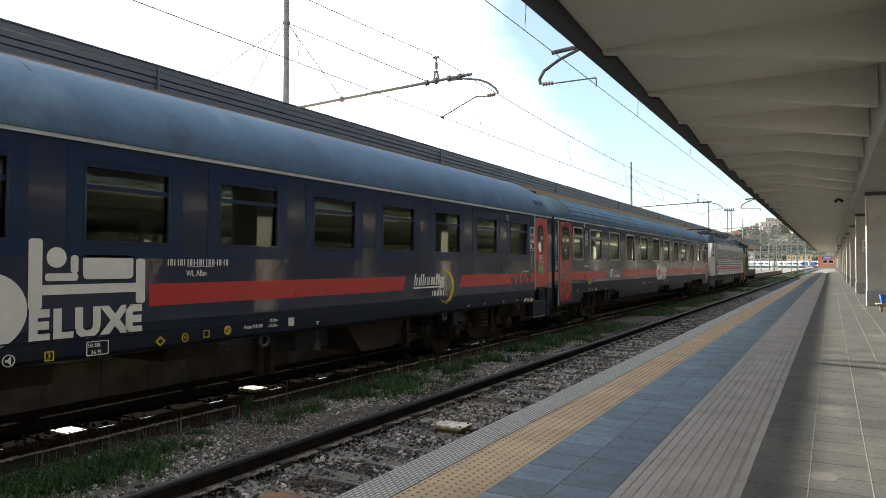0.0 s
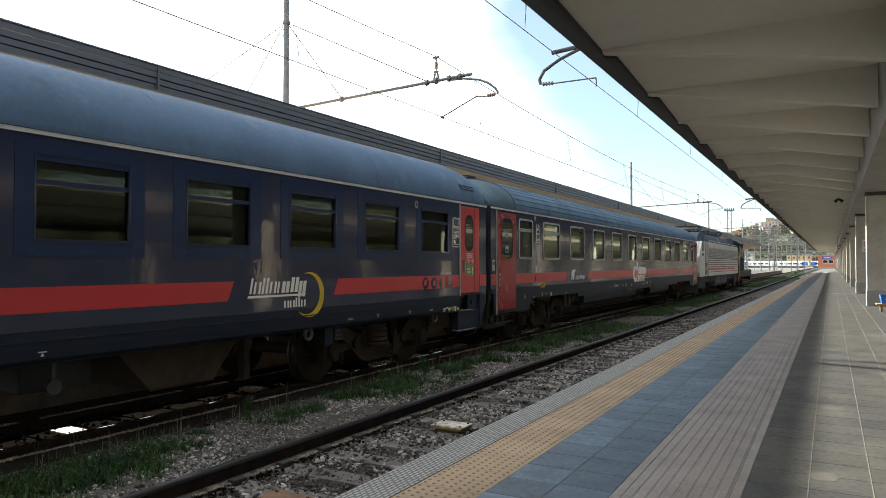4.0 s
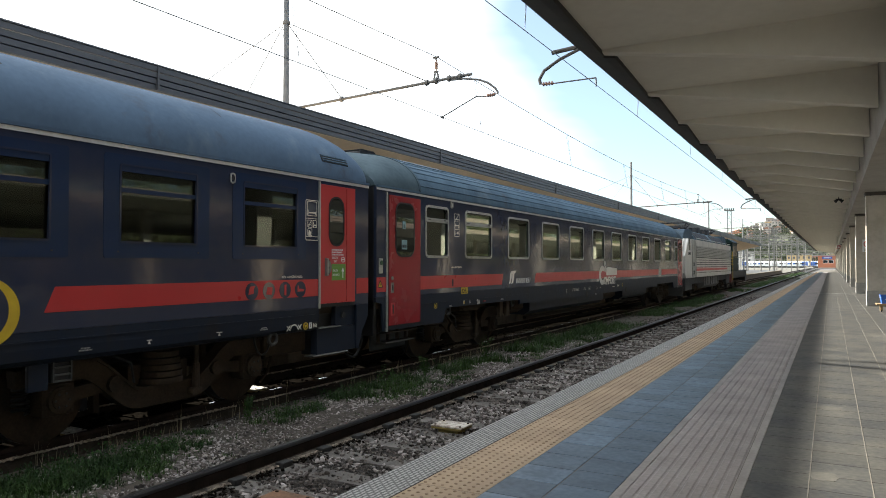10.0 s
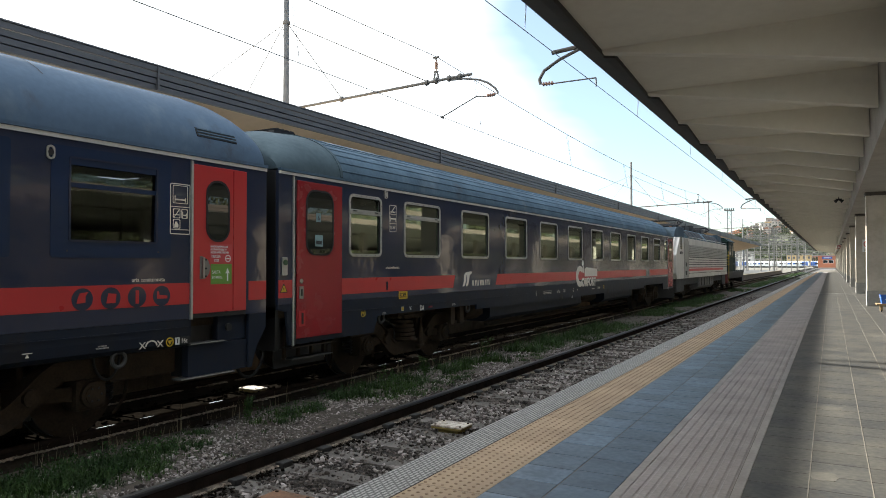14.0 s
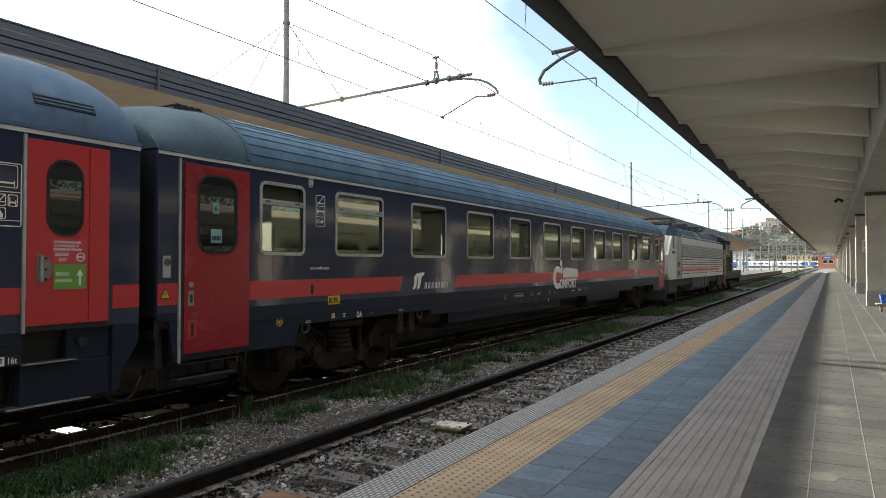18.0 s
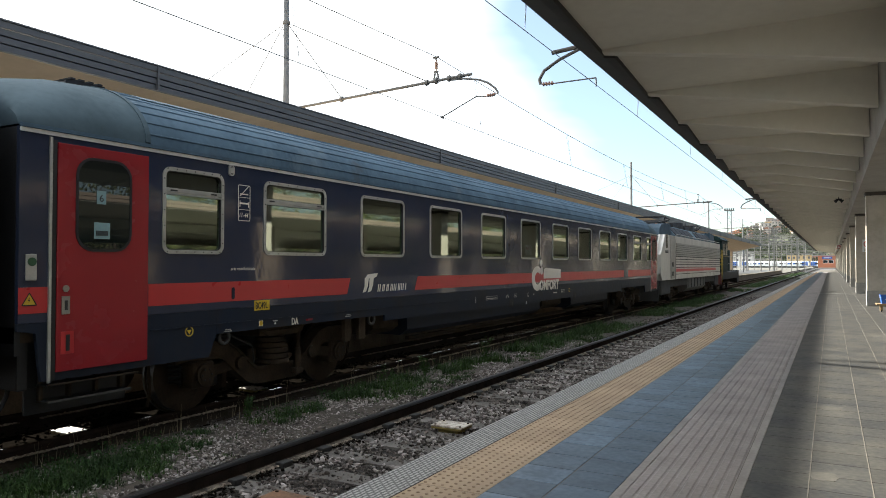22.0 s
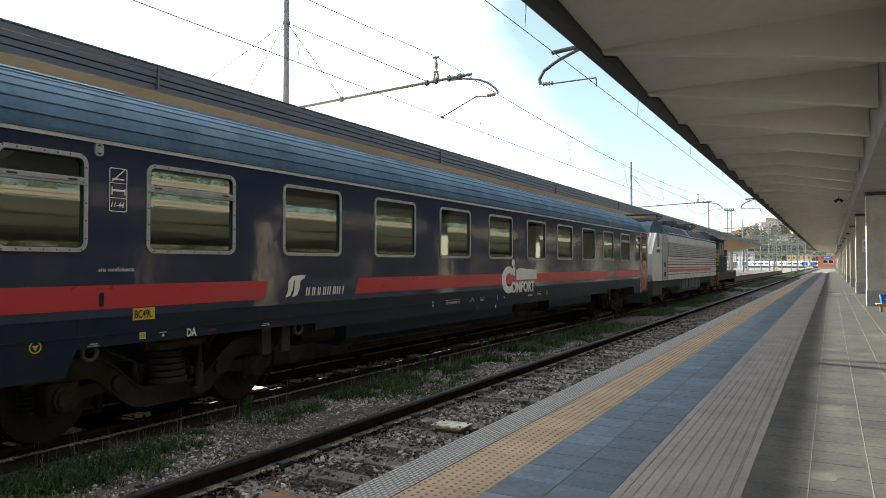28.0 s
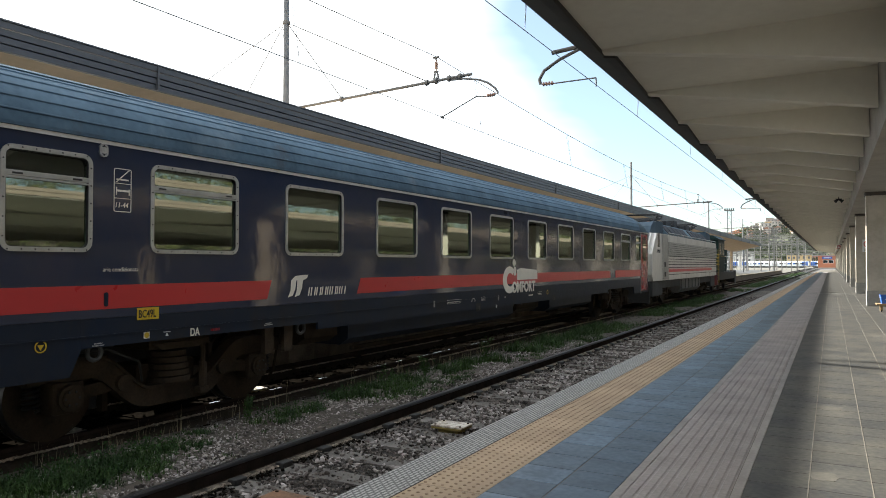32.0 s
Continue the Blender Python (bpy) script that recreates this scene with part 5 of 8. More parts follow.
part("yellow_dot", disc(bmesh.new(), (LX + 0.005, 4.82, 1.025), 0.030, 0.004, "x", 16), M["yellow"], coach)
part("level_mark", cube(LX, LX + 0.004, 5.03, 5.12, 1.035, 1.043), M["white"], coach)
part("level_mark", plate(bmesh.new(), [(5.055, 0.995), (5.095, 0.995), (5.075, 1.03)], LX, LX + 0.004), M["white"], coach)
part("brake_mark", ring(bmesh.new(), 3.705, 1.017, 0.112, 0.112, 0.055, 0.011, LX, LX + 0.005, 6), M["yellow"], coach, "yellow round brake mark")
part("brake_triangle", plate(bmesh.new(), [(3.675, 1.034), (3.705, 0.984), (3.735, 1.034)], LX, LX + 0.005), M["yellow"], coach)
bars("axle_note", M["alu"], coach, 4.23, 4.32, 0.985, 0.013, LX, 7)
bars("axle_note", M["alu"], coach, 4.21, 4.34, 0.965, 0.013, LX, 10)
bars("axle_note", M["alu"], coach, 6.57, 6.68, 1.01, 0.013, LX, 8)
bars("axle_note", M["alu"], coach, 6.55, 6.70, 0.99, 0.013, LX, 10)
# operator's mark and name as plain shapes
for k in range(2):
    part("operator_mark", plate(bmesh.new(), [(6.98 + 0.13 * k, 1.33), (7.07 + 0.13 * k, 1.35), (7.12 + 0.13 * k, 1.44), (7.14 + 0.13 * k, 1.55), (7.30 + 0.05 * k, 1.575), (7.33 + 0.05 * k, 1.625), (7.12 + 0.10 * k, 1.61), (7.04 + 0.12 * k, 1.55), (7.03 + 0.12 * k, 1.42)], SIDE + 0.003 * k, SIDE + 0.003 + 0.003 * k), M["grey_text"], coach, "pale slanted operator mark")
stroke_row("operator_name", M["grey_text"], coach, 7.37, 8.22, 1.335, 0.115, SIDE, "iuuuiiuiiu", 0.22, 0.2, "pale slanted stroke of the name")
# comfort emblem
e = 13.83
arc_q = [radians(42 + (318 - 42) * i / 28) for i in range(29)]
em = part("emblem_c", plate(bmesh.new(), [(e + 0.37 + 0.36 * math.cos(q), 1.42 + 0.30 * math.sin(q)) for q in arc_q] + [(e + 0.40 + 0.19 * math.cos(q), 1.42 + 0.15 * math.sin(q)) for q in arc_q[::-1]], SIDE + 0.003, SIDE + 0.006), M["grey_text"], coach, "pale grey berth emblem")
part("emblem_head", disc(bmesh.new(), (SIDE + 0.006, e + 0.62, 1.80), 0.085, 0.004, "x", 20), M["grey_text"], em)
part("emblem_figure", plate(bmesh.new(), round_rect(e + 0.66, 1.61, 0.13, 0.20, 0.05), SIDE + 0.0065, SIDE + 0.009), M["grey_text"], em)
part("emblem_berth", plate(bmesh.new(), [(e + 0.80, 1.41), (e + 2.04, 1.41), (e + 2.04, 1.63), (e + 0.98, 1.68), (e + 0.80, 1.64)], SIDE + 0.003, SIDE + 0.0055), M["grey_text"], em)
spell("emblem_letter", "OMFORT", 0.33, M["grey_text"], em, e + 0.50, 1.135, SIDE + 0.007, 1.02, 0.014)
for y, w in ((11.61, 0.55), (12.87, 0.17), (16.05, 0.26)):
    part("inscription_box", ring(bmesh.new(), y, 1.058, w, 0.075, 0.006, 0.006, SIDE - 0.003, SIDE, 1), M["grey_text"], coach)
    bars("inscription", M["grey_text"], coach, y - w / 2 + 0.03, y + w / 2 - 0.03, 1.04, 0.034, SIDE - 0.003, round(w / 0.04))
for y in (10.85, 13.62):
    part("hook_mark", ring(bmesh.new(), y, 1.02, 0.045, 0.05, 0.02, 0.008, SIDE - 0.003, SIDE, 5), M["grey_text"], coach)
    part("hook_mark", ring(bmesh.new(), y, 1.075, 0.045, 0.05, 0.02, 0.008, SIDE - 0.003, SIDE, 5), M["grey_text"], coach)
arch = [radians(180 * i / 10) for i in range(11)]
part("coupler_arch", plate(bmesh.new(), [(12.42 + 0.085 * math.cos(q), 1.02 + 0.07 * math.sin(q)) for q in arch] + [(12.42 + 0.062 * math.cos(q), 1.02 + 0.047 * math.sin(q)) for q in arch[::-1]], SIDE - 0.003, SIDE), M["grey_text"], coach)
bars("inscription", M["grey_text"], coach, 13.94, 14.02, 1.03, 0.04, SIDE - 0.003, 2)
bars("inscription", M["grey_text"], coach, 15.33, 15.61, 1.02, 0.026, SIDE - 0.003, 9)
part("yellow_mark", ring(bmesh.new(), 16.58, 1.062, 0.11, 0.11, 0.054, 0.018, SIDE - 0.003, SIDE, 6), M["yellow"], coach, "yellow round mark")
for y in (12.64, 17.04):
    fl = part("filler_recess", plate(bmesh.new(), round_rect(y, 0.895, 0.24, 0.17, 0.05), SIDE - 0.002, SIDE + 0.001), M["dark"], coach, "dark filler recess in the lower panel")
    part("filler_cap", disc(bmesh.new(), (SIDE + 0.004, y + 0.02, 0.88), 0.045, 0.012, "x", 12), M["ring_grey"], fl)
for y, z in ((13.51, 0.866), (14.42, 0.869), (14.86, 0.862)):
    part("small_tag", cube(SIDE - 0.002, SIDE + 0.002, y - 0.025, y + 0.025, z - 0.035, z + 0.035), M["white"] if y < 14 else M["dark"], coach)
# underfloor
for a, b, z, x in ((7.55, 8.3, 0.62, 1.2), (8.4, 14.6, 0.55, 1.32), (15.2, 16.6, 0.6, 1.15), (17.0, 20.6, 0.55, 1.3)):
    part("equipment_box", prism(bmesh.new(), [(-x, 0.94), (-x, z + 0.1), (-x + 0.15, z), (x - 0.15, z), (x, z + 0.1), (x, 0.94)], a, b), M["navy_low"] if x > 1.25 else M["under"], coach, "dusty underfloor equipment box")
part("truss_bar", cube(0.9, 0.98, 9.0, 20.5, 0.40, 0.46), M["under"], coach)
part("brake_cylinder", tube(bmesh.new(), (0.4, 21.0, 0.6), (0.4, 22.0, 0.6), 0.18, 14), M["under"], coach, smooth=True)
for y in (4.27, 7.30, 22.2):
    jack_ring(coach, y, 0.90)
for y in (6.62, 6.98, 22.4):
    part("hanger_plate", cube(SIDE - 0.12, SIDE - 0.06, y, y + 0.16, 0.62, 0.985), M["under"], coach)
bogie(coach, 5.42)
bogie(coach, 24.0)
part("end_beam", cube(-1.30, 1.30, C0 + 0.06, C0 + 0.16, 0.62, 1.16, 0.02), M["dark"], coach)
part("corner_post", cube(1.08, 1.22, C0 + 0.17, C0 + 0.40, 0.62, 1.17, 0.02), M["dark"], coach)
for a, b in ((C0 + 0.02, 3.9), (25.5, C1)):
    part("far_panel", cube(-SIDE + 0.003, -SIDE + 0.045, a, b, 0.70, 0.859), M["navy_low"], coach)
buffer(coach, C0, -1)
buffer(coach, C1, 1)
part("roof_seam", roof_strip(bmesh.new(), C0 + 1.28, C0 + 1.34, ROOF2, 2, 178, 0.012), M["roof_dome"], coach)
rv = part("roof_vent", plate(bmesh.new(), [(C0 + 1.08, 3.70), (C0 + 1.14, 3.82), (C0 + 1.22, 3.845), (C0 + 1.60, 3.845), (C0 + 1.68, 3.76)], -0.26, 0.26), M["loco_dark"], coach, "dark low roof ventilator box")
for i in range(4):
    part("vent_slat", cube(-0.27, 0.27, C0 + 1.18 + 0.11 * i, C0 + 1.24 + 0.11 * i, 3.846, 3.862), M["dark"], rv)
for y in (C0 + 1.9, C0 + 2.0, C0 + 3.1):
    part("roof_lug", cube(0.1, 0.16, y, y + 0.07, 3.77, 3.84, 0.01), M["mast_dark"], coach)
part("roof_panel", roof_strip(bmesh.new(), C0 + 1.62, C0 + 3.15, ROOF2, 52, 80, 0.014), M["roof_pale"], coach, "pale smooth roof sheet")

# ---- sleeping car ----
sleeper_car = vehicle("sleeping_car", "dark blue sleeping car with grey-blue roof and red stripe", "railway coach")
S1 = 1.604
S0 = S1 - 25.9
SA, SB = 1.99, 2.78
swins = [(-1.01 - 1.69 * i, 0.97) for i in range(14)][::-1]
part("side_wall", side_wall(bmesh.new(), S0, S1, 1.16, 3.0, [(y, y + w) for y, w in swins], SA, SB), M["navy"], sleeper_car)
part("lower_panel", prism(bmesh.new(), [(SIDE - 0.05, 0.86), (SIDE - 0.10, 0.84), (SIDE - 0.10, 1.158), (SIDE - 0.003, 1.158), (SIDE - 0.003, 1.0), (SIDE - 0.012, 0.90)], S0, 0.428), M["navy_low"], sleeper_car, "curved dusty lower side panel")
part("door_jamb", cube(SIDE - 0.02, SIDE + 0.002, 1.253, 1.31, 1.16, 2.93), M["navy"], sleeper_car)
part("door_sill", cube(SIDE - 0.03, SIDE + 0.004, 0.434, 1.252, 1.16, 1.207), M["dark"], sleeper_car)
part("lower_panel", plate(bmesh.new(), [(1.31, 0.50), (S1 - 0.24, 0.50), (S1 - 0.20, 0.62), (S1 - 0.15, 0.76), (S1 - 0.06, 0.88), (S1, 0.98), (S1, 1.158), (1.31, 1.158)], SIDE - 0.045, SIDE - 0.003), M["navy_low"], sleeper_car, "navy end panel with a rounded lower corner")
part("skirt_rail", cube(SIDE - 0.02, SIDE + 0.006, S0, 0.39, 1.06, 1.075), M["navy_low"], sleeper_car)
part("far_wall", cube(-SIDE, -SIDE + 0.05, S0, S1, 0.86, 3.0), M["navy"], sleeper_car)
part("floor", cube(-SIDE + 0.06, SIDE - 0.12, S0, S1, 1.06, 1.15), M["under"], sleeper_car)
for y in (S0, S1 - 0.05):
    part("end_wall", cube(-SIDE + 0.03, SIDE - 0.052, y, y + 0.05, 0.95, 3.0), M["dark"], sleeper_car)
part("gangway", cube(-0.55, 0.55, S1 + 0.005, S1 + 0.085, 1.15, 3.25, 0.03), M["dark"], sleeper_car, "black rubber gangway bellows")
part("roof", roof(bmesh.new(), S0, S1, 3.92, 0.72, 0.66), M["roof_blue"], sleeper_car, "weathered smooth blue-grey roof", True)
for i in range(9):
    y = -1.1 - 2.6 * i
    s = roof_section(3.922)
    bm = bmesh.new()
    rows = [[bm.verts.new((x * 1.002, yy, z + 0.003)) for x, z in s[6:22]] for yy in (y - 0.007, y + 0.007)]
    for j in range(len(rows[0]) - 1):
        bm.faces.new((rows[0][j], rows[0][j + 1], rows[1][j + 1], rows[1][j]))
    part("roof_seam", bm, M["loco_dark"], sleeper_car, "dark curved roof seam")
sv = part("roof_vent", roof_strip(bmesh.new(), 0.52, 1.12, 3.92, 13.5, 20.5, 0.006), M["dark"], sleeper_car, "dark louvred roof vent")
for q in (14.5, 16.8, 19.1):
    part("vent_slat", roof_strip(bmesh.new(), 0.53, 1.11, 3.92, q, q + 0.9, 0.014), M["roof_rib"], sv)
part("cantrail_line", cube(SIDE - 0.01, SIDE + 0.012, S0, S1, 2.945, 2.984), M["white_line"], sleeper_car, "off-white cantrail line")
part("gutter", cube(SIDE - 0.01, SIDE + 0.03, S0, S1, 2.986, 3.025), M["roof_blue"], sleeper_car)
for y, w in swins:
    cy, cz = y + w / 2, (SA + SB) / 2
    band = part("window_surround", ring(bmesh.new(), cy, cz - 0.03, w + 0.36, 1.05, 0.02, 0.17, SIDE, SIDE + 0.006, 1), M["blue_band"], sleeper_car, "deep blue window surround")
    part("pane", prism(bmesh.new(), [(SIDE - 0.036, SA), (SIDE - 0.030, SA), (SIDE - 0.022, SB), (SIDE - 0.028, SB)], y, y + w), M["dark_glass"], band, "dark tinted window pane").visible_shadow = False
    part("sash_bar", cube(SIDE - 0.022, SIDE - 0.006, y, y + w, 2.50, 2.545), M["blue_band"], band)
    for q in (y - 0.02, y + w + 0.02):
        part("rim_bolt", disc(bmesh.new(), (SIDE + 0.008, q, cz - 0.49), 0.010, 0.008, "x", 6), M["dark"], band)
    part("window_rim", ring(bmesh.new(), cy, cz, w + 0.02, SB - SA + 0.02, 0.03, 0.02, SIDE + 0.006, SIDE + 0.014, 2), M["navy"], band)
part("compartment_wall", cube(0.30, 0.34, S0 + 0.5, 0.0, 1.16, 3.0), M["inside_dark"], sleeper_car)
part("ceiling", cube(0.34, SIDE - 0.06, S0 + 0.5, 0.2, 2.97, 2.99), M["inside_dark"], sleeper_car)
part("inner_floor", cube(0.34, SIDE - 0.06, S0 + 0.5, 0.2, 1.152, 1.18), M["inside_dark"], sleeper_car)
for a, b, s0, s1 in ((-10.42, -5.47, 0, 0.10), (-3.46, 0.40, 0.10, 0), (1.30, S1, 0, 0)):
    part("red_stripe", plate(bmesh.new(), [(a, 1.325), (b, 1.325), (b + s1, 1.56), (a + s0, 1.56)], SIDE, SIDE + 0.003), M["red"], sleeper_car, "red side stripe")
sd = part("door", cube(SIDE - 0.004, SIDE + 0.014, 0.44, 1.25, 1.21, 2.90, 0.006), M["red"], sleeper_car, "red folding entrance door")
part("door_window", plate(bmesh.new(), round_rect(0.795, 2.385, 0.32, 0.68, 0.15), SIDE + 0.012, SIDE + 0.018), M["dark_glass_solid"], sd, "dark rounded door window")
part("window_gasket", ring(bmesh.new(), 0.795, 2.385, 0.36, 0.72, 0.17, 0.025, SIDE + 0.012, SIDE + 0.022), M["dark"], sd)
part("door_fold", cube(SIDE + 0.0145, SIDE + 0.017, 1.03, 1.042, 1.225, 2.88), M["door_red"], sd)
part("door_frame", cube(SIDE - 0.002, SIDE + 0.024, 0.405, 0.432, 1.15, 2.93), M["alu"], sleeper_car)
hp = part("handle_plate", plate(bmesh.new(), [(0.53, 1.60), (0.60, 1.60), (0.66, 1.66), (0.68, 1.74), (0.64, 1.82), (0.56, 1.86), (0.53, 1.86)], SIDE + 0.015, SIDE + 0.024), M["yard_grey"], sd, "grey fan-shaped handle plate")
part("handle", cube(SIDE + 0.025, SIDE + 0.055, 0.545, 0.575, 1.61, 1.85, 0.008), M["steel"], hp)
for z in (1.63, 1.72, 1.82):
    part("handle_bolt", disc(bmesh.new(), (SIDE + 0.027, 0.61, z), 0.012, 0.008, "x", 8), M["dark"], hp)
part("exit_sticker", cube(SIDE + 0.0142, SIDE + 0.0148, 0.675, 1.015, 1.775, 2.005), M["notice_red"], sd, "rose-red exit sticker")
gs = part("entrance_sticker", cube(SIDE + 0.0145, SIDE + 0.016, 0.69, 1.01, 1.535, 1.77), M["green"], sd, "green entrance sticker")
lettering("entrance_lettering", "SALITA", 0.05, M["white"], gs, 0.71, 1.66, SIDE + 0.016, 0, 0.8)
lettering("entrance_lettering", "ENTRANCE", 0.045, M["white"], gs, 0.705, 1.60, SIDE + 0.016, 0, 0.7)
part("arrow", plate(bmesh.new(), [(0.935, 1.57), (0.955, 1.57), (0.955, 1.66), (0.977, 1.66), (0.945, 1.72), (0.913, 1.66), (0.935, 1.66)], SIDE + 0.016, SIDE + 0.018), M["white"], gs)
lettering("exit_lettering", "DISCESA", 0.045, M["white"], sd, 0.70, 1.845, SIDE + 0.015, 0, 0.8)
lettering("exit_lettering", "EXIT", 0.045, M["white"], sd, 0.74, 1.795, SIDE + 0.015, 0, 0.8)
for words, z, sh, wd in (("FAR SCENDERE PRIMA DI SALIRE", 1.962, 0.0, 0.56), ("ALLOW PASSENGERS TO", 1.928, 0.2, 0.66), ("DESCEND BEFORE YOU BOARD", 1.894, 0.2, 0.58)):
    lettering("exit_notice", words, 0.033, M["white"], sd, 0.685, z, SIDE + 0.015, sh, wd)
part("no_entry", ring(bmesh.new(), 0.95, 1.835, 0.085, 0.085, 0.042, 0.009, SIDE + 0.015, SIDE + 0.0175, 6), M["white"], sd)
part("no_entry_bar", cube(SIDE + 0.015, SIDE + 0.0175, 0.925, 0.975, 1.828, 1.842), M["white"], sd)
part("step_well", cube(SIDE - 0.30, SIDE - 0.16, 0.41, 1.30, 0.5, 1.16), M["dark"], sleeper_car)
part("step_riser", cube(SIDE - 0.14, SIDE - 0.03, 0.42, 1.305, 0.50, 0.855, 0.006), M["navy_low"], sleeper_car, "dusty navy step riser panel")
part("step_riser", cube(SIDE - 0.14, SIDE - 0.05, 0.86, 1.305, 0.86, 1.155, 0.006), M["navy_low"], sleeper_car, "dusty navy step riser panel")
part("step_board", cube(SIDE - 0.13, SIDE + 0.0, 0.41, 0.93, 0.860, 0.876, 0.004), M["ring_grey"], sleeper_car)
part("step_board", cube(SIDE - 0.13, SIDE + 0.02, 0.28, 1.06, 0.480, 0.50, 0.004), M["ring_grey"], sleeper_car)
part("step_edge", cube(SIDE + 0.001, SIDE + 0.012, 0.42, 0.92, 0.866, 0.876), M["edge_metal"], sleeper_car, "worn bright step edge")
part("step_edge", cube(SIDE + 0.021, SIDE + 0.03, 0.28, 1.06, 0.488, 0.500), M["edge_metal"], sleeper_car, "worn bright step edge")
part("step_lamp", disc(bmesh.new(), (SIDE - 0.02, 1.0, 1.02), 0.045, 0.03, "x", 16), M["dark"], sleeper_car)
lettering("air_conditioning", "aria condizionata", 0.062, M["grey_text"], sleeper_car, -0.33, 1.585, SIDE, 0, 0.95)
for i in range(4):
    y = -0.87 + 0.30 * i
    sdisc = part("service_disc", disc(bmesh.new(), (SIDE + 0.0045, y, 1.43), 0.108, 0.004, "x", 24), M["navy"], sleeper_car, "dark round service pictogram")
    if i == 0:
        part("service_mark", plate(bmesh.new(), [(y - 0.06, 1.39), (y + 0.03, 1.40), (y + 0.03, 1.46), (y + 0.06, 1.50), (y - 0.03, 1.49), (y - 0.05, 1.44)], SIDE + 0.007, SIDE + 0.009), M["red"], sdisc)
    elif i == 1:
        part("service_mark", plate(bmesh.new(), [(y - 0.05, 1.38), (y + 0.05, 1.38), (y + 0.06, 1.47), (y - 0.03, 1.48)], SIDE + 0.007, SIDE + 0.009), M["red"], sdisc)
    elif i == 2:
        part("service_mark", cube(SIDE + 0.007, SIDE + 0.009, y - 0.02, y + 0.02, 1.36, 1.50), M["red"], sdisc)
    else:
        part("service_mark", plate(bmesh.new(), [(y - 0.06, 1.40), (y + 0.07, 1.40), (y + 0.07, 1.43), (y - 0.03, 1.44), (y - 0.04, 1.48), (y - 0.06, 1.48)], SIDE + 0.007, SIDE + 0.009), M["red"], sdisc)
pb = part("pictogram_board", ring(bmesh.new(), 0.262, 2.375, 0.27, 0.56, 0.02, 0.01, SIDE + 0.0065, SIDE + 0.0085), M["grey_text"], sleeper_car, "white outlined pictogram panel")
for z in (2.145, 2.395):
    part("divider", cube(SIDE + 0.0065, SIDE + 0.0085, 0.135, 0.39, z, z + 0.007), M["grey_text"], pb)
for y, z, w, h in ((0.262, 2.535, 0.20, 0.20), (0.215, 2.325, 0.095, 0.105), (0.32, 2.325, 0.085, 0.105), (0.215, 2.21, 0.095, 0.10)):
    part("pictogram_frame", ring(bmesh.new(), y, z, w, h, 0.008, 0.006, SIDE + 0.0065, SIDE + 0.0085, 1), M["grey_text"], pb)
for y, z, w in ((0.262, 2.47, 0.15), (0.32, 2.30, 0.06)):
    part("berth_mark", cube(SIDE + 0.0065, SIDE + 0.0085, y - w / 2, y + w / 2, z, z + 0.016), M["grey_text"], pb)
    part("berth_post", cube(SIDE + 0.0065, SIDE + 0.0085, y - w / 2, y - w / 2 + 0.008, z - 0.02, z + 0.05), M["grey_text"], pb)
    part("berth_post", cube(SIDE + 0.0065, SIDE + 0.0085, y + w / 2 - 0.008, y + w / 2, z - 0.02, z + 0.03), M["grey_text"], pb)
part("no_smoking_mark", plate(bmesh.new(), [(0.178, 2.285), (0.188, 2.285), (0.252, 2.365), (0.242, 2.365)], SIDE + 0.0065, SIDE + 0.0085), M["grey_text"], pb)
part("cigarette_mark", cube(SIDE + 0.0065, SIDE + 0.0085, 0.18, 0.25, 2.305, 2.314), M["grey_text"], pb)
part("service_mark", plate(bmesh.new(), [(0.185, 2.17), (0.235, 2.17), (0.24, 2.20), (0.215, 2.235), (0.20, 2.235), (0.185, 2.20)], SIDE + 0.0065, SIDE + 0.0085), M["grey_text"], pb)
part("key_lock", ring(bmesh.new(), -1.20, 2.80, 0.08, 0.13, 0.038, 0.018, SIDE + 0.006, SIDE + 0.02), M["alu"], sleeper_car)
part("key_lock_core", disc(bmesh.new(), (SIDE + 0.012, -1.20, 2.80), 0.028, 0.02, "x", 14), M["dark"], sleeper_car)
# service name and crescent, drawn as plain shapes
stroke_row("service_name", M["grey_text"], sleeper_car, -5.13, -4.56, 1.395, 0.20, SIDE, "iniinr", 0.24, 0.2, "pale slanted stroke of the service name")
stroke_row("service_name", M["grey_text"], sleeper_car, -4.56, -4.06, 1.395, 0.20, SIDE, "niiy", 0.36, 0.2, "bold pale slanted stroke of the service name")
part("service_underline", plate(bmesh.new(), [(-5.15, 1.345), (-4.10, 1.345), (-4.06, 1.372), (-5.14, 1.372)], SIDE, SIDE + 0.003), M["grey_text"], sleeper_car)
stroke_row("service_subname", M["grey_text"], sleeper_car, -4.50, -4.06, 1.195, 0.125, SIDE, "nniin", 0.26, 0.0, "pale stroke of the service name")
part("crescent_mark", moon_arc(bmesh.new(), -3.985, 1.35, 0.31, SIDE), M["yellow"], sleeper_car, "yellow crescent moon mark")
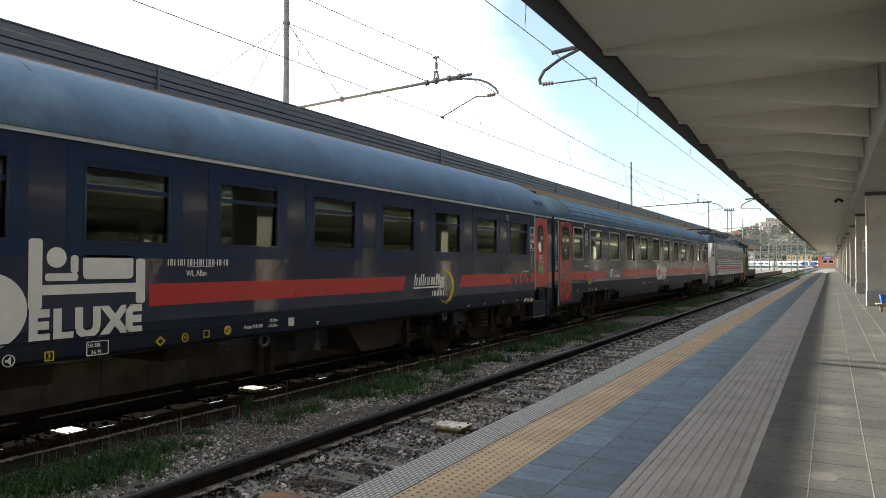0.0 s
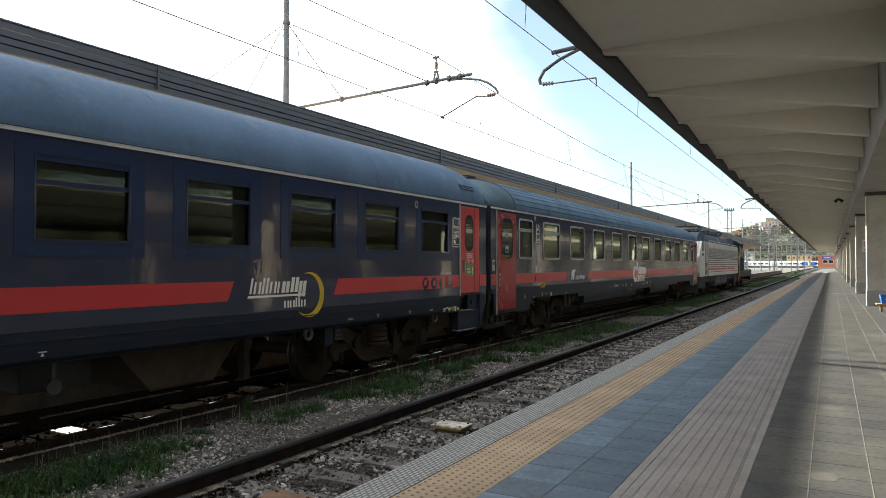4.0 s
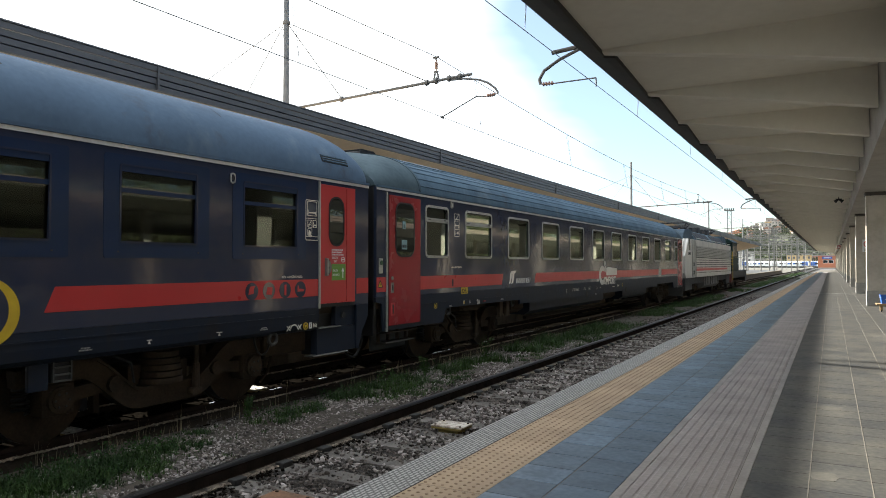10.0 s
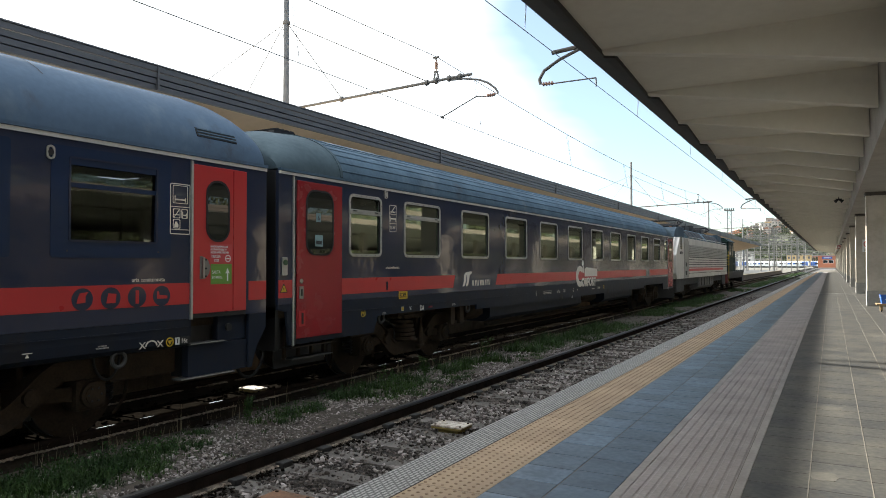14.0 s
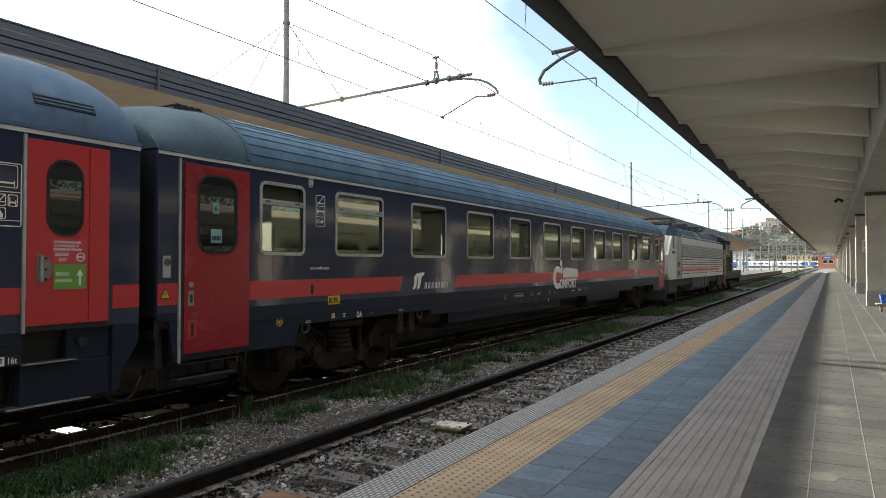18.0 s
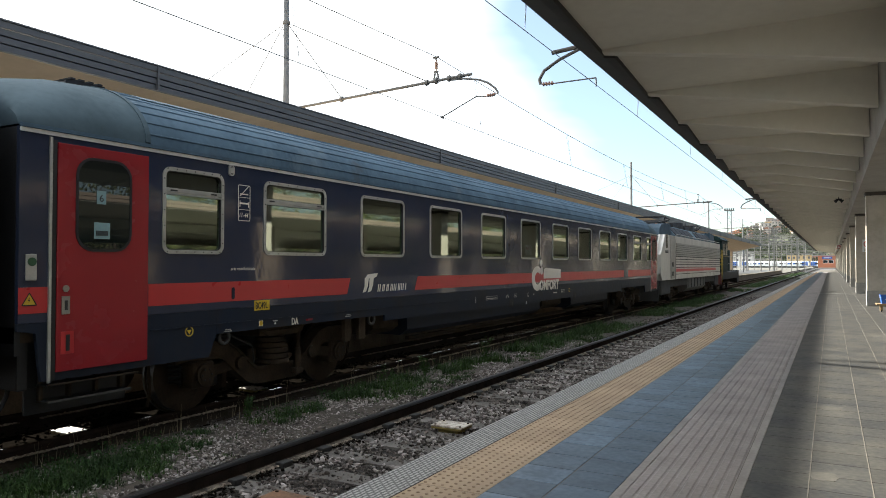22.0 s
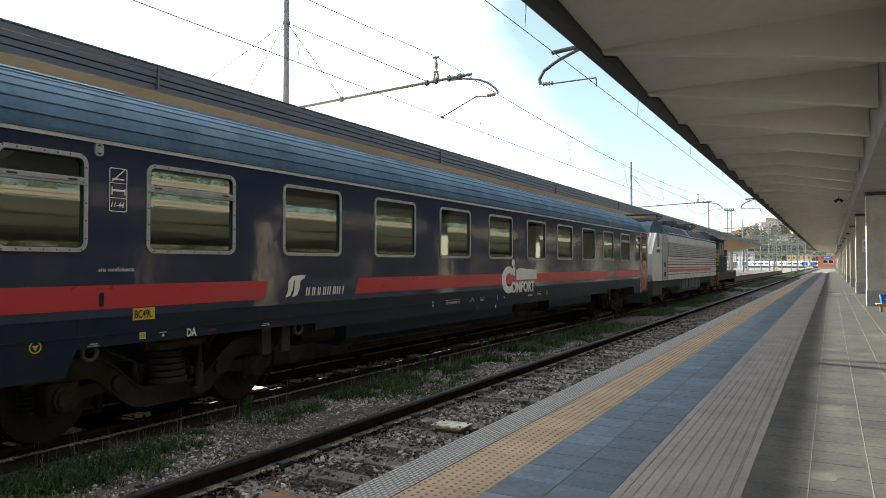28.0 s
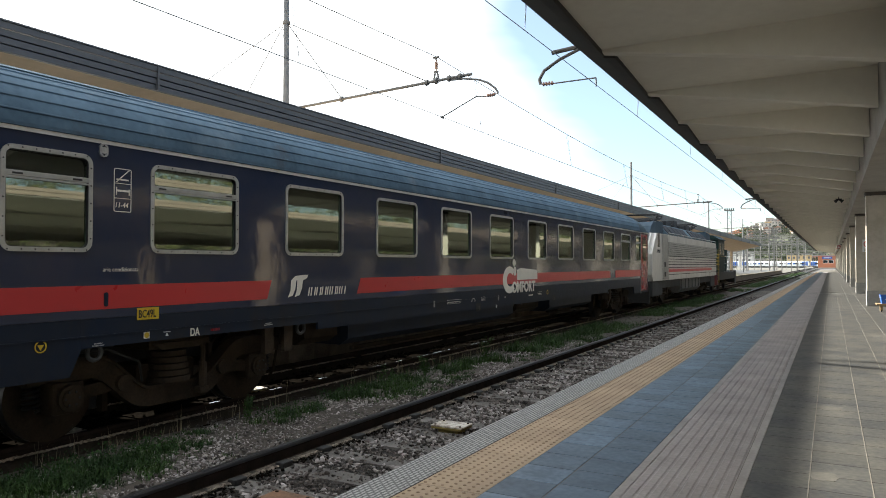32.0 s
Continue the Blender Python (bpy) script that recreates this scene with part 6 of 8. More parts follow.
# large class word and berth sign
for ch, at in (("E", -11.675), ("L", -11.45), ("U", -11.235), ("X", -10.945), ("E", -10.70)):
    lettering("class_letter", ch, 0.375, M["grey_text"], sleeper_car, at, 1.08, SIDE, 0, 1.0, 0.021, label="large pale letter")
part("class_initial", disc(bmesh.new(), (SIDE + 0.001, -12.02, 1.36), 0.335, 0.004, "x", 40), M["grey_text"], sleeper_car, "large pale round initial")
for a, b, c, d, r in ((-11.68, -11.555, 1.355, 2.0, 0.03), (-10.58, -10.472, 1.366, 1.826, 0.03), (-11.56, -10.575, 1.485, 1.577, 0.01), (-11.53, -11.21, 1.612, 1.683, 0.03), (-11.285, -11.209, 1.684, 1.853, 0.03), (-11.162, -10.614, 1.622, 1.858, 0.05)):
    part("berth_sign", plate(bmesh.new(), round_rect((a + b) / 2, (c + d) / 2, b - a, d - c, min(r, (d - c) / 2.1)), SIDE + 0.0005 * round(10 * (c - 1)), SIDE + 0.003 + 0.0005 * round(10 * (c - 1))), M["grey_text"], sleeper_car)
part("berth_sign_head", disc(bmesh.new(), (SIDE + 0.001, -11.42, 1.83), 0.095, 0.004, "x", 24), M["grey_text"], sleeper_car)
stroke_row("running_number", M["grey_text"], sleeper_car, -10.19, -9.32, 1.752, 0.072, SIDE, "uu uu uu-uu uui-ui-ui", 0.25, 0.0, "pale stroke of the running number")
part("number_underline", cube(SIDE, SIDE + 0.003, -9.93, -9.55, 1.737, 1.742), M["grey_text"], sleeper_car)
lettering("type_lettering", "WL ABm", 0.095, M["grey_text"], sleeper_car, -9.94, 1.635, SIDE, 0, 0.80)
LX = SIDE + 0.0005
part("round_mark", ring(bmesh.new(), -11.84, 0.925, 0.11, 0.11, 0.054, 0.008, LX, LX + 0.005, 6), M["grey_text"], sleeper_car)
part("round_mark_core", plate(bmesh.new(), [(-11.87, 0.915), (-11.85, 0.915), (-11.82, 0.885), (-11.82, 0.965), (-11.85, 0.935), (-11.87, 0.935)], LX, LX + 0.005), M["grey_text"], sleeper_car)
part("class_mark", ring(bmesh.new(), -11.48, 0.925, 0.09, 0.09, 0.006, 0.010, LX, LX + 0.005, 1), M["yellow"], sleeper_car)
lettering("class_digit", "3", 0.085, M["yellow"], sleeper_car, -11.505, 0.897, LX + 0.002)
part("diamond_mark", plate(bmesh.new(), [(-10.34, 0.945), (-10.275, 0.89), (-10.21, 0.945), (-10.275, 1.0)], LX, LX + 0.004), M["yellow"], sleeper_car)
part("diamond_core", plate(bmesh.new(), [(-10.31, 0.945), (-10.275, 0.916), (-10.24, 0.945), (-10.275, 0.974)], LX + 0.004, LX + 0.005), M["navy_low"], sleeper_car)
part("d_mark", ring(bmesh.new(), -9.95, 0.955, 0.09, 0.10, 0.048, 0.010, LX, LX + 0.005, 6), M["yellow"], sleeper_car)
lettering("d_letter", "D", 0.055, M["yellow"], sleeper_car, -9.97, 0.937, LX + 0.002)
part("square_mark", ring(bmesh.new(), -9.65, 0.97, 0.085, 0.085, 0.006, 0.009, LX, LX + 0.005, 1), M["yellow"], sleeper_car)
yd = part("yellow_disc", disc(bmesh.new(), (LX + 0.003, -9.33, 0.985), 0.055, 0.004, "x", 18), M["yellow"], sleeper_car, "yellow round mark")
lettering("disc_lettering", "LAT", 0.06, M["navy"], yd, -9.378, 0.963, LX + 0.005, 0, 0.75, 0.001)
lettering("brake_note", "Freno O-R 84t", 0.07, M["grey_text"], sleeper_car, -9.06, 0.972, LX, 0, 0.74)
lettering("length_note", "- 19.00m -", 0.058, M["grey_text"], sleeper_car, -8.66, 1.03, SIDE + 0.007, 0, 0.85)
lettering("length_note", "- 26.40m -", 0.058, M["grey_text"], sleeper_car, -8.66, 0.965, LX, 0, 0.85)
part("dog_ear_mark", plate(bmesh.new(), round_rect(-8.22, 1.01, 0.11, 0.12, 0.02), LX, LX + 0.004), M["grey_text"], sleeper_car)
part("weight_box", ring(bmesh.new(), -11.0, 0.95, 0.235, 0.14, 0.01, 0.008, LX, LX + 0.004, 1), M["grey_text"], sleeper_car)
lettering("weight_note", "56t 58t", 0.058, M["grey_text"], sleeper_car, -11.105, 0.962, LX, 0, 0.78)
lettering("weight_note", "36 Pl", 0.058, M["grey_text"], sleeper_car, -11.07, 0.892, LX, 0, 0.95)
for y in (-0.70, -3.10):
    bars("axle_note", M["alu"], sleeper_car, y, y + 0.10, 0.955, 0.013, LX, 7)
    bars("axle_note", M["alu"], sleeper_car, y - 0.02, y + 0.12, 0.935, 0.013, LX, 10)
for y, w in ((-1.43, 0.09), (-2.37, 0.06), (-7.72, 0.08)):
    part("level_mark", cube(LX, LX + 0.004, y, y + w, 0.965, 0.974), M["grey_text"], sleeper_car)
    part("level_mark", plate(bmesh.new(), [(y + w / 2 - 0.018, 0.93), (y + w / 2 + 0.018, 0.93), (y + w / 2, 0.962)], LX, LX + 0.004), M["grey_text"], sleeper_car)
for y in (-0.20, 0.02):
    for lean in (-1, 1):
        part("coupler_mark", plate(bmesh.new(), [(y - 0.034 * lean - 0.008, 0.885), (y - 0.034 * lean + 0.008, 0.885), (y + 0.034 * lean + 0.008, 0.955), (y + 0.034 * lean - 0.008, 0.955)], LX + 0.0006 * lean, LX + 0.004 + 0.0006 * lean), M["grey_text"], sleeper_car)
part("coupler_arch", plate(bmesh.new(), [(-0.09 + 0.075 * math.cos(q), 0.905 + 0.062 * math.sin(q)) for q in arch] + [(-0.09 + 0.06 * math.cos(q), 0.905 + 0.047 * math.sin(q)) for q in arch[::-1]], LX, LX + 0.004), M["grey_text"], sleeper_car)
part("brake_mark", ring(bmesh.new(), 0.142, 0.925, 0.10, 0.10, 0.05, 0.012, LX, LX + 0.005, 6), M["yellow"], sleeper_car, "yellow round brake mark")
part("brake_triangle", plate(bmesh.new(), [(0.114, 0.942), (0.142, 0.892), (0.170, 0.942)], LX, LX + 0.005), M["yellow"], sleeper_car)
part("white_tag", cube(LX, LX + 0.004, 0.215, 0.27, 0.885, 0.965), M["white"], sleeper_car)
part("tag_plate", cube(LX - 0.002, LX + 0.003, 0.278, 0.412, 0.883, 0.967), M["dark"], sleeper_car)
lettering("tag_lettering", "16t", 0.078, M["grey_text"], sleeper_car, 0.288, 0.897, LX + 0.004, 0, 0.85)
part("tag_sign", cube(LX + 0.004, LX + 0.006, 0.228, 0.258, 0.945, 0.953), M["dark"], sleeper_car)
part("tag_sign", cube(LX + 0.004, LX + 0.006, 0.238, 0.247, 0.905, 0.944), M["dark"], sleeper_car)
part("water_tank", plate(bmesh.new(), [(-6.85, 0.9), (-5.1, 0.9), (-5.52, 0.40), (-6.40, 0.40)], 0.2, 1.24), M["under"], sleeper_car, "brown dusty underfloor tank with sloping ends")
part("equipment_box", cube(-0.9, 0.95, -7.62, -6.87, 0.52, 0.9, 0.02), M["dark"], sleeper_car, "dark underfloor box")
for y in (-8.52, -8.32, -4.92):
    part("hanger_post", cube(1.02, 1.14, y, y + 0.09, 0.30, 0.9, 0.01), M["under"], sleeper_car)
part("drain_valve", disc(tube(bmesh.new(), (1.2, -7.45, 0.62), (1.2, -7.45, 0.9), 0.03, 8), (1.2, -7.45, 0.60), 0.075, 0.06, "x", 14), M["ring_grey"], sleeper_car, "grey drain valve")
for a, b, z, x in ((-13.5, -11.2, 0.60, 1.1), (-9.95, -9.2, 0.66, 1.16), (-5.0, -4.7, 0.62, 1.1)):
    part("equipment_box", prism(bmesh.new(), [(-x, 0.9), (-x + 0.1, z), (x - 0.1, z), (x, 0.9)], a, b), M["under"], sleeper_car, "brown dusty underfloor tank")
part("battery_trough", cube(-1.3, -0.7, S0 + 4, -4.4, 0.68, 0.9, 0.02), M["dark"], sleeper_car, "dark long underfloor trough")
part("air_pipe", tube(bmesh.new(), (0.7, S0 + 3, 0.80), (0.7, -4.0, 0.80), 0.03, 8), M["under"], sleeper_car)
for y in (-8.66, -3.94, -0.43):
    jack_ring(sleeper_car, y, 0.80)
ls = part("ladder_step", ring(bmesh.new(), -3.23, 0.77, 0.19, 0.22, 0.01, 0.014, SIDE - 0.10, SIDE - 0.07, 1), M["ring_grey"], sleeper_car, "small grey ladder step")
for z in (0.72, 0.79):
    part("rung", cube(SIDE - 0.10, SIDE - 0.07, -3.31, -3.15, z, z + 0.014), M["ring_grey"], ls)
part("step_backing", cube(SIDE - 0.14, SIDE - 0.101, -3.33, -3.13, 0.66, 0.90), M["dark"], sleeper_car)
part("hanger_plate", cube(SIDE - 0.13, SIDE - 0.08, -3.55, -3.36, 0.60, 0.90, 0.01), M["navy_low"], sleeper_car)
part("air_hose", hose((1.2, -0.62, 0.88), (1.2, -0.30, 0.86), 0.58, 0.014), M["dark"], sleeper_car, "drooping black air hose", True)
part("air_hose", hose((1.1, 1.34, 0.72), (1.05, 1.98, 0.74), 0.30, 0.020), M["dark"], sleeper_car, "drooping black air hose", True)
part("air_hose", hose((0.5, S1 - 0.05, 0.98), (0.5, S1 + 0.27, 0.95), 0.36, 0.024), M["dark"], sleeper_car, "drooping black air hose", True)
part("air_hose", hose((0.72, S1 - 0.08, 0.95), (0.7, S1 + 0.30, 0.92), 0.42, 0.020), M["dark"], sleeper_car, "drooping black air hose", True)
part("battery_box", cube(0.3, 1.2, -0.42, 0.40, 0.55, 0.915, 0.03), M["under"], sleeper_car, "grimy black underfloor box")
part("draw_gear", cube(-0.3, 0.3, S1 - 0.3, S1 + 0.2, 0.80, 1.12, 0.05), M["dark"], sleeper_car, "greasy black draw gear")
part("end_beam", cube(-1.25, 1.25, S1 - 0.16, S1 - 0.055, 0.72, 1.16, 0.02), M["dark"], sleeper_car)
bogie(sleeper_car, -1.87)
bogie(sleeper_car, -1.87 - 19.0)
buffer(sleeper_car, S1, 1)

# ---- electric locomotive ----
loco = vehicle("electric_locomotive", "white and grey electric locomotive with a red band", "locomotive")
L0, L1 = 28.15, 46.0
side = [(L0 + 0.06, 1.08), (L0 - 0.10, 1.30), (L0 - 0.08, 2.25), (L0 + 0.75, 3.06), (L1 - 0.9, 3.06), (L1 - 0.30, 2.2), (L1 - 0.2, 1.45), (L1 - 0.5, 1.08)]
bm = plate(bmesh.new(), side, -1.45, 1.43)
bmesh.ops.bevel(bm, geom=[e for e in bm.edges if abs(e.verts[0].co.x - e.verts[1].co.x) < 0.01 and max(v.co.y for v in e.verts) < L0 + 0.76], offset=0.16, segments=3, affect="EDGES")
part("body", bm, M["loco_white"], loco)
part("cab_roof", plate(bmesh.new(), [(L0 + 0.76, 3.07), (L0 + 0.98, 3.36), (L0 + 1.4, 3.54), (L0 + 2.1, 3.60), (L0 + 3.3, 3.60), (L0 + 3.3, 3.07)], -1.15, 1.20), M["loco_roof"], loco, "blue-grey cab roof")
part("cab_roof", plate(bmesh.new(), [(L1 - 0.96, 3.07), (L1 - 1.35, 3.60), (L1 - 3.0, 3.66), (L1 - 3.0, 3.07)], -1.2, 1.24), M["loco_roof"], loco)
part("windscreen", plate(bmesh.new(), [(L0 - 0.06, 2.29), (L0 + 0.71, 3.03), (L0 + 0.68, 3.05), (L0 - 0.09, 2.31)], -1.2, 1.2), M["window_dark"], loco)
part("roof_slope", prism(bmesh.new(), [(-1.42, 3.07), (-1.0, 3.56), (1.0, 3.56), (1.42, 3.07)], L0 + 3.31, L1 - 3.01), M["roof_pale"], loco, "pale blue-grey roof slope")
for i in range(11):
    y = L0 + 3.45 + i * 1.03
    if i == 5:
        continue
    part("roof_grille", prism(bmesh.new(), [(1.395, 3.12), (1.075, 3.495), (1.09, 3.51), (1.41, 3.135)], y, y + 0.92), M["loco_dark"], loco, "dark slanted roof grille")
part("handrail", tube(bmesh.new(), (1.47, L0 + 3.2, 3.14), (1.47, L1 - 0.6, 3.14), 0.02, 6), M["alu"], loco)
for i in range(12):
    part("handrail_stay", tube(bmesh.new(), (1.42, L0 + 3.3 + 1.15 * i, 3.04), (1.47, L0 + 3.3 + 1.15 * i, 3.14), 0.014, 5), M["alu"], loco)
part("upper_strip", cube(1.43, 1.452, L0 + 3.15, L1 - 0.25, 2.76, 3.04, 0.008), M["loco_white"], loco, "plain white upper strip")
part("louvre_back", cube(1.43, 1.434, L0 + 3.15, L1 - 0.25, 2.14, 2.755), M["loco_grime"], loco)
for i in range(7):
    z = 2.15 + i * 0.088
    part("louvre", prism(bmesh.new(), [(1.435, z), (1.49, z), (1.482, z + 0.070), (1.435, z + 0.070)], L0 + 3.17, L1 - 0.27), M["loco_grey"], loco, "grey horizontal louvre")
part("panel_back", cube(1.43, 1.436, L0 + 3.15, L1 - 0.25, 1.10, 2.138), M["loco_dark"], loco)
for z, hh in ((1.10, 0.20), (1.325, 0.285), (1.635, 0.10), (1.765, 0.095), (1.89, 0.095), (2.015, 0.095)):
    part("side_panel", cube(1.43, 1.458, L0 + 3.15, L1 - 0.25, z, z + hh, 0.006), M["loco_white"], loco, "ribbed white side panel")
part("red_band", cube(1.4585, 1.463, L0 + 3.2, L1 - 2.2, 1.42, 1.545), M["loco_red"], loco, "faded red band")
part("red_line", cube(1.4585, 1.463, L0 + 3.2, L1 - 2.2, 1.58, 1.60), M["loco_red"], loco)
part("cab_door", cube(1.431, 1.446, L0 + 2.05, L0 + 3.05, 1.12, 3.04, 0.006), M["loco_grey"], loco, "grey cab side door")
part("cab_window", plate(bmesh.new(), round_rect(L0 + 1.30, 2.78, 0.36, 0.60, 0.06), 1.4315, 1.440), M["window_dark"], loco, "tall dark cab side window")
for y in (L0 + 1.95, L0 + 2.95):
    part("grab_rail", tube(bmesh.new(), (1.48, y, 1.15), (1.48, y, 2.9), 0.020, 6), M["alu"], loco)
for z in (1.24, 1.66):
    part("cab_step_box", cube(1.447, 1.456, L0 + 2.35, L0 + 2.65, z, z + 0.2, 0.004), M["dark"], loco)
bars("loco_number", M["loco_dark"], loco, L0 + 0.95, L0 + 1.65, 2.25, 0.13, 1.4325, 5)
part("underframe", cube(-1.3, 1.35, L0 + 0.7, L1 - 0.7, 0.75, 1.075), M["loco_grime"], loco)
part("transformer", prism(bmesh.new(), [(-1.3, 1.06), (-1.2, 0.40), (1.2, 0.40), (1.36, 0.58), (1.36, 1.06)], 34.6, 40.2), M["loco_tank"], loco, "grimy grey underfloor transformer tank")
for i in range(6):
    part("tank_rib", cube(1.36, 1.385, 34.8 + i * 0.95, 34.86 + i * 0.95, 0.6, 1.04), M["loco_grime"], loco)
part("plough", prism(bmesh.new(), [(-1.3, 0.2), (-1.3, 1.07), (1.3, 1.07), (1.3, 0.2)], L0 + 0.12, L0 + 0.24), M["loco_grime"], loco)
part("front_skirt", cube(-1.38, 1.40, L0 + 0.25, L0 + 2.2, 0.45, 1.07, 0.06), M["loco_grime"], loco)
part("tail_skirt", cube(-1.38, 1.40, L1 - 2.2, L1 - 0.56, 0.45, 1.07, 0.06), M["loco_grime"], loco)
bogie(loco, L0 + 3.6, 2.65)
bogie(loco, L1 - 3.6, 2.65)
buffer(loco, L0 + 0.12, -1)
buffer(loco, L1 - 0.35, 1)
for y in (L0 + 4.0, L1 - 4.6):
    pant = part("pantograph", cube(-0.8, 0.8, y - 0.5, y + 1.6, 3.57, 3.62), M["loco_dark"], loco, "folded dark pantograph")
    for x in (-1, 1):
        part("lower_arm", tube(bmesh.new(), (0.6 * x, y, 3.70), (0.5 * x, y + 1.2, 3.92), 0.04, 6), M["loco_dark"], pant)
        part("upper_arm", tube(bmesh.new(), (0.5 * x, y + 1.2, 3.92), (0.8 * x, y + 0.1, 4.02), 0.04, 6), M["loco_dark"], pant)
        part("base_bar", tube(bmesh.new(), (0.5 * x, y - 0.4, 3.70), (0.5 * x, y + 1.5, 3.70), 0.05, 6), M["loco_dark"], pant)
        for d in (-0.4, 1.4):
            part("base_insulator", disc(disc(bmesh.new(), (0.5 * x, y + d, 3.66), 0.06, 0.12, "z", 10), (0.5 * x, y + d, 3.67), 0.09, 0.03, "z", 10), M["porcelain"], pant)
    for k in range(4):
        part("cross_tube", tube(bmesh.new(), (-0.75, y + 0.15 + 0.3 * k, 3.76 + 0.05 * k), (0.75, y + 0.3 + 0.3 * k, 3.78 + 0.05 * k), 0.035, 6), M["loco_dark"], pant)
    for d in (0.1, 0.42):
        part("contact_strip", pipe(bmesh.new(), [(-0.95, y + d, 3.92), (-0.7, y + d, 4.05), (0.7, y + d, 4.05), (0.95, y + d, 3.92)], 0.03, 6), M["loco_dark"], pant)
for i in range(9):
    y = L0 + 3.6 + i * 1.2
    part("roof_insulator", disc(disc(bmesh.new(), (0.6, y, 3.64), 0.07, 0.16, "z", 10, 0.05), (0.6, y, 3.75), 0.1, 0.03, "z", 10), M["loco_dark"], loco)
for i, (a, w, h) in enumerate(((6.2, 1.2, 0.30), (8.2, 0.7, 0.42), (9.6, 1.4, 0.26), (11.6, 0.9, 0.36))):
    part("roof_equipment", cube(-0.55, 0.75, L0 + a, L0 + a + w, 3.56, 3.56 + h, 0.03), M["loco_dark"], loco, "dark roof equipment box")
part("roof_conductor", tube(bmesh.new(), (0.6, L0 + 3.6, 3.78), (0.6, L0 + 13.2, 3.78), 0.02, 6), M["mast_dark"], loco)

# ---- diesel shunter ----
shunter = vehicle("diesel_shunter", "dark green diesel shunter with yellow stripes", "locomotive")
H0, H1 = 46.65, 56.2
part("frame", cube(-1.4, 1.42, H0, H1, 0.75, 1.25, 0.03), M["dark"], shunter, "dark red-black frame")
part("cab", cube(-1.4, 1.41, H0 + 0.5, H0 + 3.4, 1.25, 3.35, 0.06), M["shunter_green"], shunter, "dark green driver's cab")
part("cab_roof", prism(bmesh.new(), [(-1.5, 3.35), (-1.1, 3.62), (1.1, 3.62), (1.5, 3.35)], H0 + 0.2, H0 + 3.7), M["shunter_green"], shunter)
part("buffer_beam", cube(-1.38, 1.40, H0 - 0.06, H0 + 0.45, 0.45, 1.22, 0.02), M["shunter_red"], shunter, "dull red buffer beam")
part("front_platform", cube(-1.4, 1.43, H1 - 0.9, H1 + 0.1, 0.42, 1.32, 0.03), M["dark"], shunter, "black end platform")
for y in (H0 + 0.02, H0 + 0.44):
    part("grab_rail", tube(bmesh.new(), (1.44, y, 0.6), (1.44, y, 2.7), 0.014, 6), M["dull_yellow"], shunter, "yellow grab rail")
part("sill_rail", tube(bmesh.new(), (1.44, H0 + 0.5, 2.30), (1.44, H0 + 3.4, 2.30), 0.014, 6), M["dull_yellow"], shunter, "yellow grab rail")
part("headlamp", disc(bmesh.new(), (0.75, H1 - 0.5, 2.55), 0.12, 0.08, "y", 16), M["alu"], shunter)
for y in (H0 + 0.9, H0 + 2.2):
    part("cab_window", plate(bmesh.new(), round_rect(y + 0.4, 2.75, 0.85, 0.75, 0.08), 1.412, 1.42), M["window_dark"], shunter)
for z in (1.75, 1.95, 2.15, 2.35):
    part("yellow_stripe", cube(0.95, 1.42, H0 + 0.47, H0 + 0.9, z, z + 0.05, 0.005), M["dull_yellow"], shunter, "yellow warning stripe")
part("yellow_stripe", cube(1.411, 1.42, H0 + 0.52, H0 + 0.58, 1.75, 2.41), M["dull_yellow"], shunter, "yellow warning stripe")
part("hood", cube(-0.85, 0.85, H0 + 3.41, H1 - 0.5, 1.25, 2.75, 0.06), M["shunter_green"], shunter, "dark green engine hood")
part("radiator_box", cube(-0.9, 0.9, H1 - 1.6, H1 - 0.52, 1.26, 2.85, 0.05), M["shunter_green"], shunter)
for i in range(5):
    part("railing_post", tube(bmesh.new(), (1.36, H0 + 3.6 + i * 1.4, 1.24), (1.36, H0 + 3.6 + i * 1.4, 2.3), 0.02, 6), M["alu"], shunter)
for z in (1.8, 2.3):
    part("railing_bar", tube(bmesh.new(), (1.36, H0 + 3.5, z), (1.36, H1 - 0.3, z), 0.018, 6), M["alu"], shunter)
for y in (H0 + 2.0, H0 + 4.9, H0 + 7.8):
    wheelset(shunter, y, 0.5)
part("side_rod", cube(0.95, 1.02, H0 + 1.8, H0 + 8.0, 0.42, 0.54, 0.02), M["under"], shunter)
part("step_ladder", ring(bmesh.new(), H1 - 0.3, 0.8, 0.5, 0.8, 0.03, 0.04, 1.36, 1.42, 1), M["dark"], shunter)
buffer(shunter, H1, 1)
TRAIN = [sleeper_car, coach, loco, shunter]

# ---- the yard beyond the platform ----
def polar(off, depth):
    """A place by its bearing from the track direction (tangent, to the left) and distance along the tracks."""
    return (-off * depth, depth)


cabin = holder("signal_cabin", pose(-3.0, 208, -0.032), "small red rendered station cabin with a blue sign", "building")
part("wall", cube(0, 5.2, 0, 6, 0, 3.55), M["brick_red"], cabin)
part("base", cube(-0.05, 5.25, -0.05, 6, 0, 0.4), M["concrete"], cabin)
part("roof", cube(-0.2, 5.4, -0.25, 6.3, 3.55, 3.70), M["concrete"], cabin)
for x in (1.15, 2.45):
    w = part("window", cube(x, x + 1.15, -0.03, 0.02, 1.55, 2.4), M["white"], cabin)
    part("pane", cube(x + 0.07, x + 1.08, -0.04, -0.031, 1.62, 2.33), M["window_dark"], w)
sg = part("station_sign", cube(1.0, 3.3, -0.1, -0.04, 2.62, 3.28, 0.01), M["sign_blue"], cabin, "blue enamel station sign")
